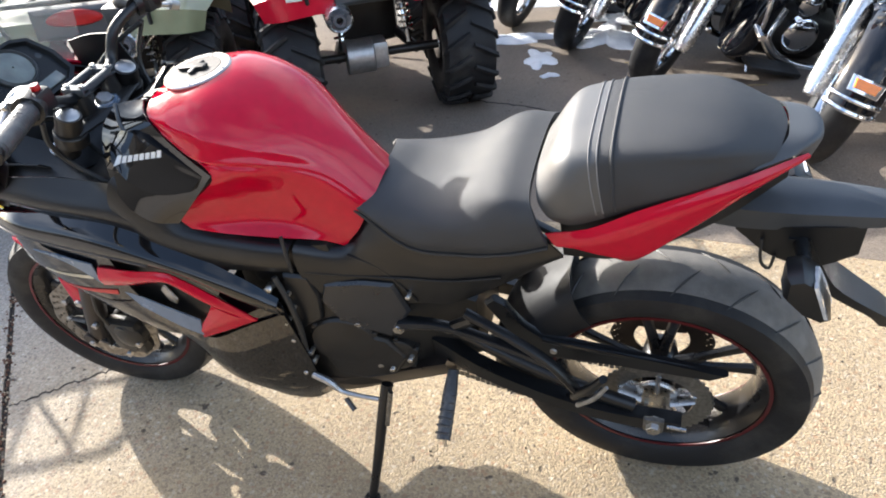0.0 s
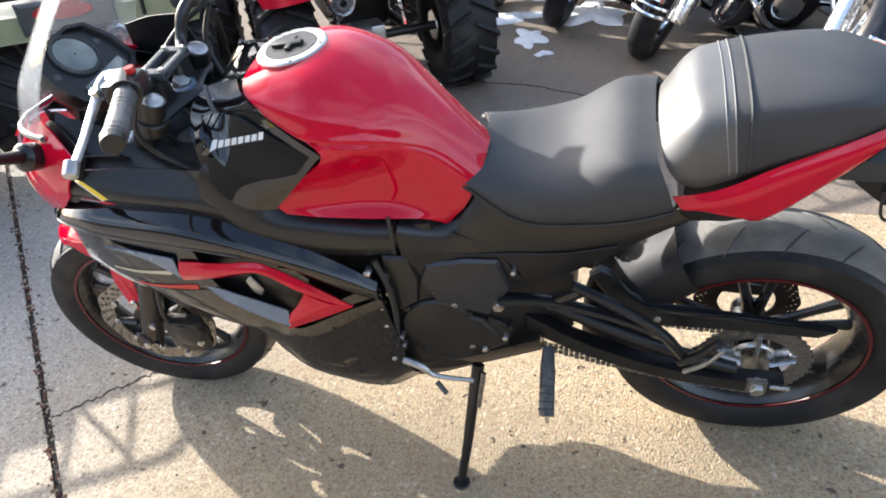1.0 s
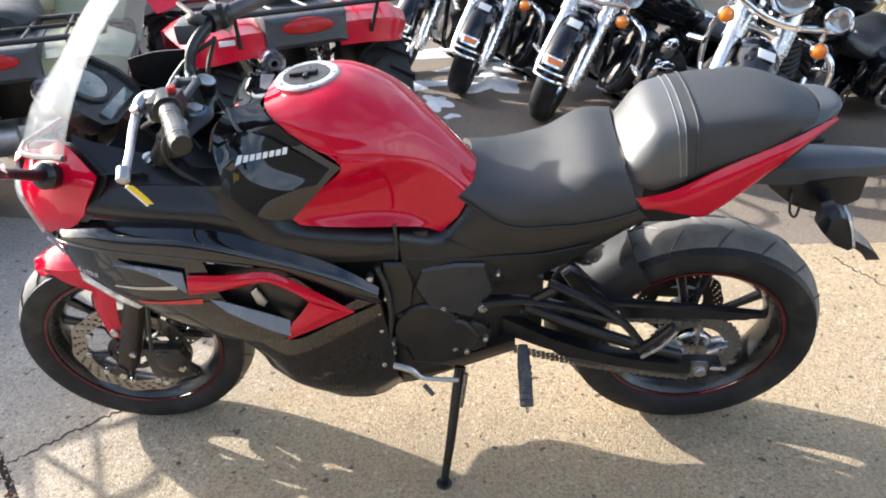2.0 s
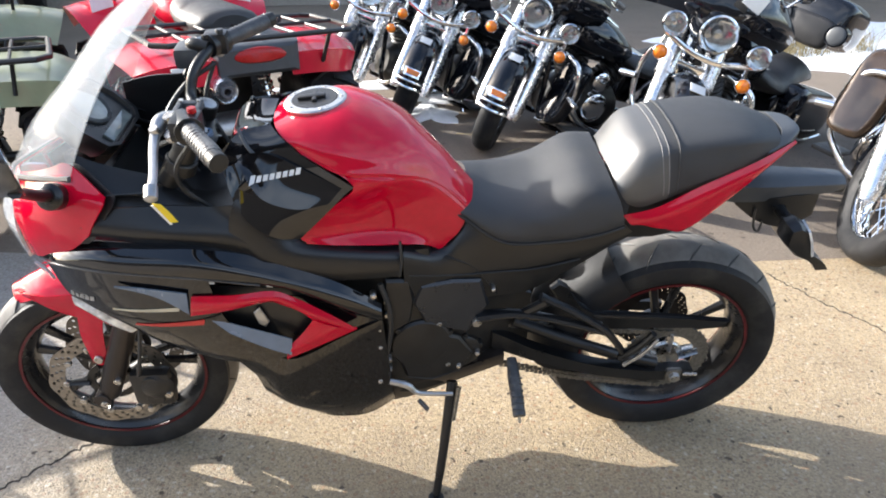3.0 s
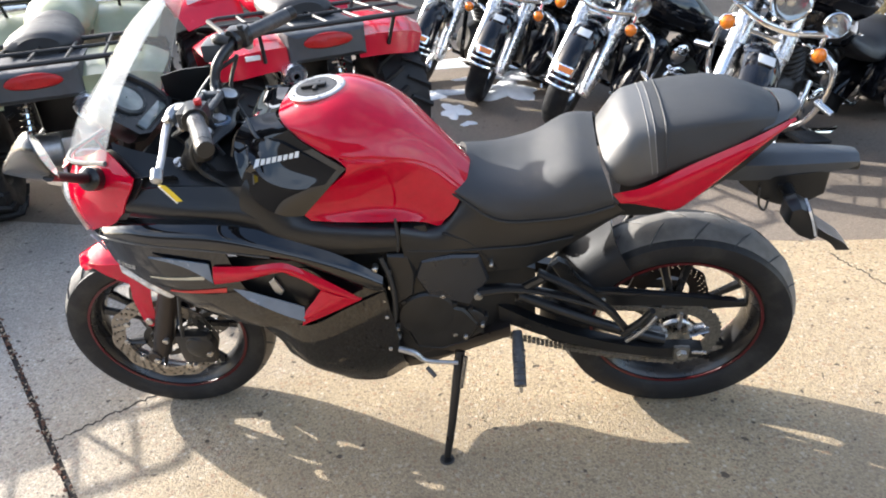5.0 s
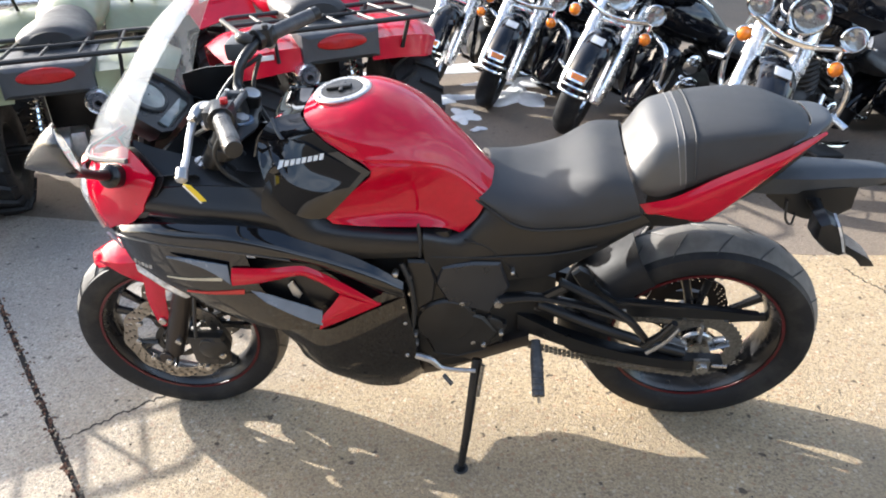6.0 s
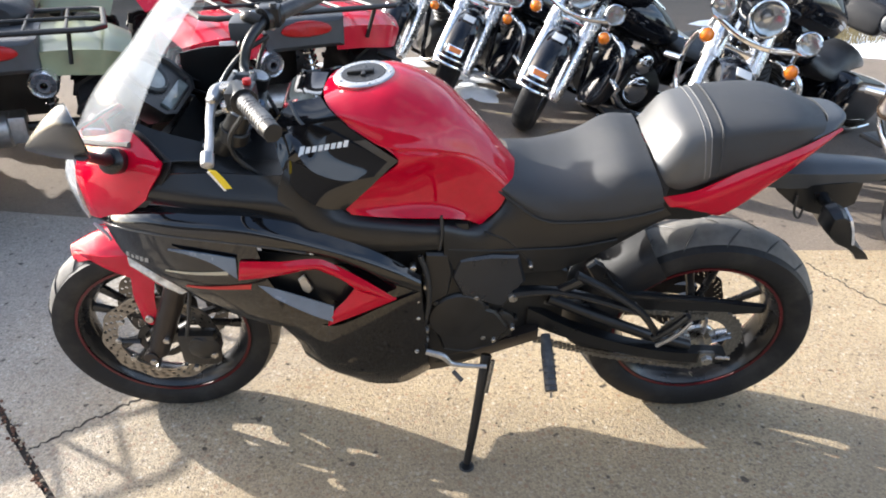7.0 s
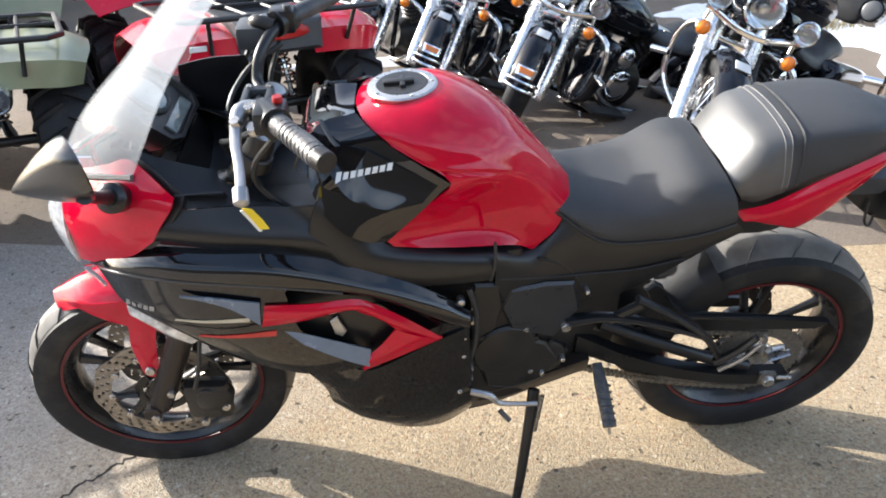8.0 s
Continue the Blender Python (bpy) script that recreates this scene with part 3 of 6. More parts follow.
    # tail
    tail = [
        [(.500, -.140, .795), (.57, -.138, .812), (.65, -.132, .855), (.74, -.120, .893), (.80, -.102, .912), (.876, -.056, .924)],
        [(.518, -.146, .775), (.58, -.149, .790), (.65, -.146, .826), (.74, -.132, .870), (.80, -.112, .896), (.880, -.058, .920)],
        [(.528, -.140, .772), (.595, -.143, .762), (.655, -.142, .772), (.735, -.128, .832), (.80, -.106, .880), (.880, -.055, .914)],
        [(.540, -.130, .766), (.60, -.134, .752), (.648, -.132, .748), (.715, -.120, .804), (.80, -.096, .872), (.878, -.050, .910)],
    ]
    both("tail_panel", tail, RED, bike, "pointed glossy red tail fairing", nu=28, nv=18, thick=.004, inward=(.65, 0, .85))
    rear = [
        [(.80, -.098, .915), (.842, -.055, .940), (.85, 0, .944), (.842, .055, .940), (.80, .098, .915)],
        [(.850, -.075, .927), (.882, -.042, .940), (.888, 0, .943), (.882, .042, .940), (.850, .075, .927)],
        [(.868, -.057, .922), (.893, -.03, .927), (.899, 0, .929), (.893, .03, .927), (.868, .057, .922)],
        [(.866, -.05, .905), (.884, -.028, .895), (.890, 0, .890), (.884, .028, .895), (.866, .05, .905)],
    ]
    part("tail_cowl", sheet(B(), rear, 20, 14, .004, (.8, 0, .85)), GREYPLASTIC, bike, "grey plastic tail cowl behind the pillion seat")
    bm = B()
    loft(bm, [[(x, -w, z1), (x, w, z1), (x, w * .8, z0), (x, -w * .8, z0)] for x, w, z0, z1 in
              ((.52, .11, .70, .80), (.62, .11, .705, .83), (.70, .095, .745, .865), (.78, .07, .79, .89), (.86, .04, .86, .91))], 12)
    part("undertail", bm, MATTE, bike, "matte black plastic undertail")
    # number plate carrier
    bm = B()
    loft(bm, [[(x, -w, z1), (x, -w * .5, z1 + .012), (x, w * .5, z1 + .012), (x, w, z1), (x, w * .9, z0), (x, -w * .9, z0)] for x, w, z0, z1 in
              ((.70, .035, .770, .805), (.78, .046, .760, .802), (.86, .050, .762, .802), (.95, .044, .770, .800), (1.02, .036, .775, .797), (1.05, .028, .780, .793))], 18)
    carrier = part("plate_carrier", bm, GREYPLASTIC, bike, "grey plastic number plate carrier arm")
    bm = B()
    loft(bm, [[(x - .02, -w, z), (x - .02, w, z), (x + .012, w, z), (x + .012, -w, z)] for x, w, z in
              ((.90, .05, .75), (.925, .045, .70), (.96, .04, .64), (1.01, .035, .60), (1.06, .028, .565), (1.085, .02, .535))], 14)
    part("mudflap", bm, MATTE, carrier, "black plastic rear mudflap")
    part("plate_lamp", block(B(), (1.035, -.018, .764), (1.060, .018, .784), .006), MATTE, carrier)
    part("plate_bracket", loft(B(), [[(x, -w, z1), (x, w, z1), (x, w, z0), (x, -w, z0)] for x, w, z0, z1 in ((.80, .03, .745, .77), (.86, .045, .705, .77), (.93, .045, .690, .775), (.99, .035, .715, .775))], 12), MATTE, carrier, "black bracket under the plate carrier")
    part("hook", tube(B(), [(.84, -.05, .745), (.845, -.055, .70), (.86, -.055, .685), (.865, -.05, .71)], .003, 6, 10), CABLE, carrier)
    for s in (-1, 1):
        part("indicator_stalk", tube(B(), [(.90, s * .04, .74), (.905, s * .10, .735)], [.014, .011], 10), MATTE, carrier)
        wedge = lambda y, k: [(.905 + k * u, s * y, .722 + k * v) for u, v in ((-.034, .040), (-.012, .048), (.018, .030), (.040, -.020), (.046, -.048), (.034, -.056), (.0, -.040), (-.034, -.004))]
        ind = part("indicator", loft(B(), [wedge(.098, .55), wedge(.103, .9), wedge(.115, 1.0), wedge(.150, .95), wedge(.160, .8), wedge(.163, .3)]), MATTE, carrier, "black wedge-shaped rear indicator")
        part("lens", sheet(B(), [[(.917, s * .120, .762), (.914, s * .164, .757)], [(.932, s * .120, .735), (.925, s * .168, .730)], [(.950, s * .120, .690), (.940, s * .165, .690)]], 6, 12, .005, (.88, s * .13, .70)), CLEARLENS, ind, "clear indicator lens strip")
    # wheels
    rc, fc = (.702, 0, .315), (-.703, 0, .296)
    rw = sport_wheel(bike, "rear_wheel", rc, .312, .158, .222, 5, 0.35)
    fw = sport_wheel(bike, "front_wheel", fc, .296, .120, .222, 5, 0.1)
    for s in (-1, 1):
        d = part("brake_disc", petal_disc(B(), fc, s * .068, .150, .112), DISCSTEEL, fw, "wavy drilled steel brake disc")
        bm = lathe(B(), [(.045, s * .064), (.062, s * .064), (.062, s * .070), (.045, s * .070)], fc, "y", 40)
        for i in range(5):
            q = 2 * math.pi * (i + .5) / 5
            tube(bm, [(fc[0] + .055 * math.cos(q), s * .067, fc[2] + .055 * math.sin(q)), (fc[0] + .114 * math.cos(q), s * .067, fc[2] + .114 * math.sin(q))], [.016, .008], 8, 0, .4)
        carrier_ = part("disc_carrier", bm, ENGINE, fw)
        for i in range(10):
            q = 2 * math.pi * i / 10
            part("disc_rivet", disc_plug(B(), (fc[0] + .112 * math.cos(q), s * .074, fc[2] + .112 * math.sin(q)), (0, s, 0), .0085, .012, 10), STEEL, fw)
    part("brake_disc", petal_disc(B(), rc, .075, .110, .06), FORKMETAL, rw, "wavy rear brake disc")
    # chain drive
    bm = B()
    n = 84
    pts = []
    for i in range(n):
        q = 2 * math.pi * i / n
        k = .114 if i % 2 else .108
        pts.append((rc[0] + k * math.cos(q), rc[2] + k * math.sin(q)))
    rings = []
    for y in (-.089, -.083):
        rings.append([[bm.verts.new((x, y, z)) for x, z in pts], [bm.verts.new((rc[0] + .074 * math.cos(2 * math.pi * i / n), y, rc[2] + .074 * math.sin(2 * math.pi * i / n))) for i in range(n)]])
    for i in range(n):
        j = (i + 1) % n
        (a0, b0), (a1, b1) = rings
        bm.faces.new((a0[i], a0[j], b0[j], b0[i]))
        bm.faces.new((a1[j], a1[i], b1[i], b1[j]))
        bm.faces.new((a0[j], a0[i], a1[i], a1[j]))
        bm.faces.new((b0[i], b0[j], b1[j], b1[i]))
    sp = part("sprocket", bm, CHAIN, rw, "worn steel rear sprocket")
    bm = disc_plug(B(), (rc[0], -.086, rc[2]), (0, -1, 0), .046, .012, 28, .003)
    for i in range(5):
        q = 2 * math.pi * i / 5 + .3
        tube(bm, [(rc[0] + .03 * math.cos(q), -.086, rc[2] + .03 * math.sin(q)), (rc[0] + .08 * math.cos(q), -.086, rc[2] + .08 * math.sin(q))], [.024, .019], 8, 0, .25)
    part("sprocket_carrier", bm, STEEL, sp, "bright five-armed sprocket carrier")
    for i in range(5):
        q = 2 * math.pi * i / 5 + .3
        part("sprocket_bolt", disc_plug(B(), (rc[0] + .076 * math.cos(q), -.092, rc[2] + .076 * math.sin(q)), (0, -1, 0), .007, .008, 6), CHROMEWORN, sp)
    for z0, z1 in ((.405, .402), (.232, .222)):
        bm = B()
        x0, x1 = .22, .705
        m = 44
        for i in range(m):
            f = (i + .5) / m
            x = x0 + (x1 - x0) * f
            z = .44 * (1 - f) + z1 * f if z0 > .3 else .315 * (1 - f) + .212 * f - .05 * f * (1 - f)
            for dy in (-.006, .006):
                block(bm, (x - .0048, -.088 + dy - .0015, z - (.0075 if i % 2 else .0055)), (x + .0048, -.088 + dy + .0015, z + (.0075 if i % 2 else .0055)), 0)
        tagged(part("chain", bm, CHAIN, bike, "dark steel drive chain"), kind="stuff")
    # swingarm and axle
    for s in (-1, 1):
        bm = B()
        loft(bm, [[(x, s * (y - .016), z - h), (x, s * (y + .016), z - h), (x, s * (y + .016), z + h), (x, s * (y - .016), z + h)] for x, y, z, h in
                  ((.25, .10, .405, .026), (.36, .125, .372, .019), (.50, .135, .334, .016), (.62, .136, .312, .0155), (.72, .134, .306, .017), (.755, .132, .306, .013))], 18)
        part("swingarm", bm, MATTE, bike, "black steel swingarm")
        part("axle_block", block(B(), (.682, s * .152 - .006, .294), (.722, s * .152 + .006, .332), .004), CHAIN, bike)
        part("axle_nut", disc_plug(B(), (.702, s * .170, .313), (0, s, 0), .014, .03, 6), STEEL, bike)
    part("chain_adjuster", tube(B(), [(.728, -.150, .31), (.765, -.150, .308)], .005, 8), STEEL, bike)
    part("swingarm_brace", tube(B(), [(.30, -.10, .455), (.42, -.118, .415), (.55, -.124, .365), (.66, -.126, .330)], .015, 10, 16), MATTE, bike)
    # hugger and chain guard
    hug = []
    for a in (121, 132, 145, 158, 171, 184):
        q = radians(a)
        hug.append([(rc[0] + r * math.cos(q), y, rc[2] + r * math.sin(q)) for y, r in ((-.104, .255), (-.108, .295), (-.088, .332), (-.04, .348), (.04, .348), (.088, .332), (.108, .295))])
    part("rear_hugger", sheet(B(), hug, 16, 20, .003, rc), HUGGERPLASTIC, bike, "black plastic tyre hugger")
    blade = [(.372, .575), (.388, .592), (.408, .580), (.420, .555), (.440, .525), (.476, .496), (.55, .487), (.624, .482), (.72, .472), (.826, .458), (.799, .440), (.632, .444), (.481, .444), (.413, .502)]
    part("chain_guard", slab(B(), blade, -.104, -.122, .005), MATTE, bike, "pointed black chain guard")
    part("guard_edge", tube(B(), [(.478, -.118, .492), (.55, -.118, .484), (.70, -.116, .470), (.815, -.112, .456)], [.006, .006, .005, .003], 8, 16), MATTE, bike)
    part("guard_bolt", disc_plug(B(), (.50, -.126, .466), (0, -1, 0), .007, .01, 8), STEEL, bike)
    # rear shock
    # added pale plate: the bright sunlit patch of the hugger crown
    part("shock_reservoir", slab(B(), [(.472, .549), (.493, .589), (.530, .594), (.524, .550), (.491, .504)], .028, .044, .005), ALLOY, bike, "pale alloy plate standing in for the sunlit hugger crown")
    bm = tube(B(), [(.30, .06, .62), (.46, .06, .44)], .02, 12)
    part("shock_body", bm, ENGINE, bike)
    helix = [(.31 + .14 * f, .06, .61 - .155 * f) for f in np.linspace(0, 1, 60)]
    helix = [(x + .03 * math.cos(i * .9) * .74, y + .03 * math.sin(i * .9), z + .03 * math.cos(i * .9) * .66) for i, (x, y, z) in enumerate(helix)]
    part("shock_spring", tube(B(), helix, .005, 6), CABLE, bike)
    bm = tube(B(), [(.655, .10, .42), (.72, .10, .49)], .013, 10)
    part("rear_caliper", block(bm, (.60, .085, .39), (.68, .125, .45), .01), ALLOY, bike, "alloy rear brake caliper")
    # frame, engine, covers
    for s in (-1, 1):
        fr = [[(-.27, s * .14, .88), (-.205, s * .148, .812), (-.16, s * .152, .770), (-.03, s * .134, .742), (.035, s * .118, .732)],
              [(-.285, s * .165, .875), (-.219, s * .172, .785), (-.17, s * .174, .757), (-.03, s * .160, .738), (.035, s * .148, .728)],
              [(-.30, s * .18, .83), (-.235, s * .185, .745), (-.17, s * .183, .722), (-.03, s * .172, .708), (.035, s * .160, .700)],
              [(-.30, s * .17, .78), (-.23, s * .178, .70), (-.13, s * .176, .684), (-.03, s * .166, .680), (.035, s * .154, .675)]]
        part("frame_cover", sheet(B(), fr, 24, 12, .004, (-.1, 0, .75)), MATTE, bike, "matte black frame cover below the tank")
        cv = [[(.040, s * .118, .729), (.098, s * .104, .703), (.132, s * .092, .712), (.170, s * .102, .758), (.215, s * .126, .757), (.27, s * .136, .733), (.38, s * .142, .740), (.505, s * .138, .772)],
              [(.040, s * .148, .722), (.098, s * .132, .692), (.135, s * .124, .692), (.175, s * .130, .712), (.24, s * .139, .712), (.32, s * .144, .706), (.42, s * .145, .722), (.52, s * .14, .758)],
              [(.040, s * .154, .680), (.10, s * .142, .655), (.15, s * .138, .648), (.22, s * .14, .65), (.27, s * .143, .653), (.32, s * .145, .66), (.42, s * .145, .69), (.53, s * .14, .745)],
              [(.042, s * .145, .61), (.10, s * .141, .583), (.15, s * .139, .570), (.22, s * .138, .565), (.27, s * .137, .57), (.32, s * .135, .58), (.40, s * .13, .635), (.52, s * .125, .73)]]
        if s > 0:
            cv = [cv[0], [(x, y, z - .012) for x, y, z in cv[0]]]
        part("side_cover", sheet(B(), cv, 24, 14, .004, (.2, 0, .65)), MATTE, bike, "matte black side cover under the seat")
        ab = [[(-.212, s * .07, .995), (-.19, s * .105, .985), (-.15, s * .128, .957), (-.10, s * .148, .93), (-.052, s * .162, .903)],
              [(-.27, s * .078, .985), (-.245, s * .112, .957), (-.20, s * .133, .927), (-.14, s * .150, .897), (-.07, s * .161, .886)],
              [(-.30, s * .10, .955), (-.275, s * .135, .915), (-.235, s * .160, .873), (-.18, s * .172, .848), (-.11, s * .167, .845)],
              [(-.305, s * .125, .92), (-.285, s * .160, .868), (-.25, s * .182, .828), (-.205, s * .187, .803), (-.165, s * .170, .790)]]
        pan = part("tank_side_panel", sheet(B(), ab, 20, 16, .004, (-.15, 0, .88)), BLACKGLOSS, bike, "glossy black panel in front of the tank")
        part("panel_edge", tube(B(), [(x - .004, y - s * .002, z + .001) for x, y, z in ab[1][:3]], .004, 8, 14), GREYPLASTIC, pan)
        inset = [[(-.278, s * .112, .950), (-.215, s * .128, .962), (-.14, s * .146, .931), (-.074, s * .158, .899)],
                 [(-.267, s * .138, .936), (-.217, s * .151, .924), (-.15, s * .160, .900), (-.086, s * .163, .888)],
                 [(-.254, s * .164, .921), (-.223, s * .176, .885), (-.163, s * .181, .867), (-.102, s * .172, .872)]]
        part("panel_inset", sheet(B(), inset, 24, 14, .022, (-.17, 0, .86)), BLACKGLOSS, pan, "raised glossy black inset with a white badge")
        if s < 0:
            badge(inset, (-.250, .914), (-.150, .928), .0105, 8, WHITE, pan, "white badge bar")
    bm = B()
    loft(bm, [[(x, -w, z0), (x, -w * 1.02, (z0 + z1) / 2), (x, -w * .9, z1), (x, w * .9, z1), (x, w * 1.02, (z0 + z1) / 2), (x, w, z0)] for x, w, z0, z1 in
              ((-.14, .11, .34, .62), (-.02, .135, .30, .66), (.08, .14, .295, .68), (.18, .13, .31, .62), (.27, .10, .34, .56), (.34, .08, .37, .52))], 18)
    eng = part("engine", bm, ENGINE, bike, "dark parallel-twin engine block")
    for x, z, r, y in ((.075, .455, .072, .150), (.17, .40, .050, .143), (-.06, .40, .05, .148)):
        bm = disc_plug(B(), (x, -y, z), (0, -1, 0), r, .04, 32, .004)
        cover = part("engine_cover", bm, ENGINE, eng, "round dark engine side cover")
        for i in range(6):
            q = 2 * math.pi * i / 6 + .3
            disc_plug(bm := B(), (x + r * math.cos(q), -y + .002, z + r * math.sin(q)), (0, -1, 0), .007, .02, 8)
            bolt = part("cover_bolt", bm, ENGINE, bike)
    part("cylinder_head", block(B(), (-.09, -.13, .60), (.10, .13, .72), .02), ENGINE, eng)
    part("radiator", block(B(), (-.37, -.14, .42), (-.33, .14, .74), .008), ENGINE, bike, "dark radiator core")
    part("airbox", block(B(), (-.26, -.10, .70), (.06, .10, .88), .03), MATTE, bike)
    part("subframe_block", block(B(), (.10, -.075, .665), (.40, .06, .76), .02), MATTE, bike)
    for x, z, r in ((.118, .51, .007), (.206, .507, .012), (.0, .61, .006), (.0, .57, .006), (.0, .43, .006), (.0, .40, .006), (.14, .375, .007)):
        y = -.165 if x == .0 else (-.150 if r < .01 else -.162)
        part("bolt", disc_plug(B(), (x, y, z), (0, -1, 0), r, .02, 6), STEEL, bike)
    plate = [(.075, .631), (.15, .634), (.212, .625), (.233, .55), (.205, .505), (.184, .471), (.13, .495), (.082, .526), (.058, .586)]
    part("frame_plate", slab(B(), plate, -.135, -.149, .006), SATINGREY, bike, "dark grey plastic plate over the frame")
    part("frame_plate", slab(B(), [(.0, .66), (.05, .655), (.062, .60), (.05, .53), (.0, .50), (-.012, .58)], -.135, -.152, .006), MATTE, bike)
    part("clutch_cover", slab(B(), [(.09, .50), (.17, .46), (.205, .40), (.17, .345), (.10, .33), (.04, .35), (.02, .42), (.04, .48)], -.138, -.150, .008), ENGINE, eng, "dark lower engine cover")
    for x, z, r in ((-.017, .538, .005), (-.018, .484, .005), (-.023, .372, .005), (-.028, .634, .008), (.166, .369, .006), (.211, .403, .006), (.24, .60, .005)):
        part("bolt", disc_plug(B(), (x, -.176 if x < 0 else -.158, z), (0, -1, 0), r, .02, 8, .002), STEEL, bike)
    part("panel_ridge", tube(B(), [(.05, -.150, .668), (.13, -.138, .645), (.22, -.142, .640), (.32, -.147, .652), (.42, -.147, .683)], .0025, 6, 20), MATTE, bike)
    part("panel_ridge", tube(B(), [(.13, -.128, .69), (.19, -.136, .66), (.235, -.142, .60), (.25, -.140, .575)], .003, 6, 16), MATTE, bike)
    # added plate in place of the bright ground visible through the duct opening
    part("duct_bracket", slab(B(), [(-.283, .612), (-.268, .626), (-.252, .585), (-.262, .570), (-.276, .578)], -.184, -.190, .003), ALLOY, bike, "pale alloy plate imitating sunlit ground seen through the duct")
    # footrest hangers
    for s in (-1, 1):
        bm = B()
        tube(bm, [(.206, s * .145, .513), (.31, s * .152, .524), (.42, s * .160, .505), (.505, s * .168, .480)], [.018, .013, .012, .012], 8, 10, .7)
        tube(bm, [(.345, s * .155, .580), (.43, s * .162, .535), (.505, s * .168, .480), (.560, s * .172, .405)], [.012, .012, .013, .013], 8, 14, .7)
        tube(bm, [(.30, s * .145, .51), (.36, s * .155, .565)], .012, 8)
        part("footrest_hanger", bm, MATTE, bike, "black footrest hanger")
        bm = tube(B(), [(.548, s * .172, .400), (.580, s * .190, .452), (.606, s * .198, .500)], [.012, .012, .010], 10, 8, .8)
        rest = part("pillion_footrest", bm, MATTE, bike, "folded black pillion footrest")
        part("footrest_edge", tube(B(), [(.556, s * .184, .385), (.590, s * .202, .440), (.614, s * .208, .490)], [.0055, .005, .0035], 8, 8), ALLOY, rest, "worn alloy edge")
        bm = tube(B(), [(.298, s * .105, .368), (.300, s * .15, .347), (.305, s * .235, .305)], [.012, .016, .0155], 10, 0, .8)
        peg = part("rider_footrest", bm, GRIP, bike, "rubber-topped rider footrest")
        for k in range(6):
            f = k / 6 + .1
            part("rib", tube(B(), [(.288, s * (.15 + .085 * f), .357 - .04 * f), (.318, s * (.15 + .085 * f), .357 - .04 * f)], .003, 6), GRIP, peg)
        part("footrest_feeler", tube(B(), [(.305, s * .23, .30), (.307, s * .238, .285)], .004, 6), STEEL, bike)
    part("shift_lever", tube(B(), [(.0, -.178, .377), (.040, -.186, .370), (.062, -.188, .347), (.10, -.188, .340), (.148, -.186, .336)], [.008, .0085, .0065, .0055, .0055], 8, 16), ALLOY, bike, "alloy gear shift lever")
    part("shift_peg", tube(B(), [(.066, -.186, .318), (.088, -.20, .298)], .006, 8), GRIP, bike)
    # side stand
    bm = tube(B(), [(.150, -.14, .33), (.140, -.175, .27), (.122, -.23, .15), (.106, -.272, .062)], [.014, .013, .0115, .010], 10, 14)
    st = part("side_stand", bm, MATTE, bike, "black steel side stand, folded out")
    part("stand_foot", turned(disc_plug(B(), (0, 0, 0), (0, 0, 1), .02, .012, 16), Matrix.Translation((.105, -.277, .058)) @ Matrix.Rotation(radians(-LEAN), 4, "X")), MATTE, st)
    part("stand_spring", tube(B(), [(.165, -.16, .33), (.15, -.19, .245)], .006, 8), CHAIN, st)
    # belly
    bm = B()
    loft(bm, [[(x, -w, z1), (x, -w * .95, (z0 + z1) / 2), (x, -w * .55, z0), (x, w * .55, z0), (x, w * .95, (z0 + z1) / 2), (x, w, z1)] for x, w, z0, z1 in
              ((-.33, .10, .27, .40), (-.25, .14, .215, .36), (-.12, .15, .195, .34), (.02, .14, .21, .32), (.14, .12, .25, .34), (.28, .10, .30, .38))], 20)
    part("exhaust_box", bm, FORKMETAL, bike, "dark brushed exhaust box under the engine")
    # fairing sides
    for s in (-1, 1):
        Y = lambda rows: rows if s < 0 else flip_y(rows)
        blade = Y([
            [(-.735, -.08, .728), (-.66, -.14, .768), (-.575, -.170, .795), (-.50, -.178, .795), (-.356, -.180, .785), (-.20, -.178, .735), (-.08, -.178, .67), (-.010, -.175, .615)],
            [(-.735, -.098, .717), (-.66, -.166, .752), (-.575, -.20, .775), (-.50, -.210, .773), (-.356, -.216, .763), (-.20, -.212, .716), (-.08, -.203, .655), (-.01, -.192, .605)],
            [(-.73, -.104, .705), (-.66, -.170, .743), (-.575, -.205, .752), (-.5, -.216, .748), (-.356, -.221, .734), (-.2, -.214, .701), (-.08, -.203, .630), (-.01, -.19, .587)],
            [(-.727, -.100, .698), (-.66, -.160, .734), (-.585, -.192, .742), (-.5, -.203, .738), (-.356, -.208, .723), (-.2, -.203, .686), (-.08, -.193, .610), (-.01, -.183, .572)],
        ])
        part("fairing_blade", sheet(B(), blade, 36, 14, .004, (-.35, 0, .72)), BLACKGLOSS, bike, "glossy black upper side fairing")
        part("fairing_lip", tube(B(), Y([[(-.72, -.107, .703), (-.66, -.169, .738), (-.575, -.204, .747), (-.5, -.214, .743), (-.356, -.219, .729), (-.25, -.215, .708)]])[0], .0026, 8, 40), SATIN, bike)
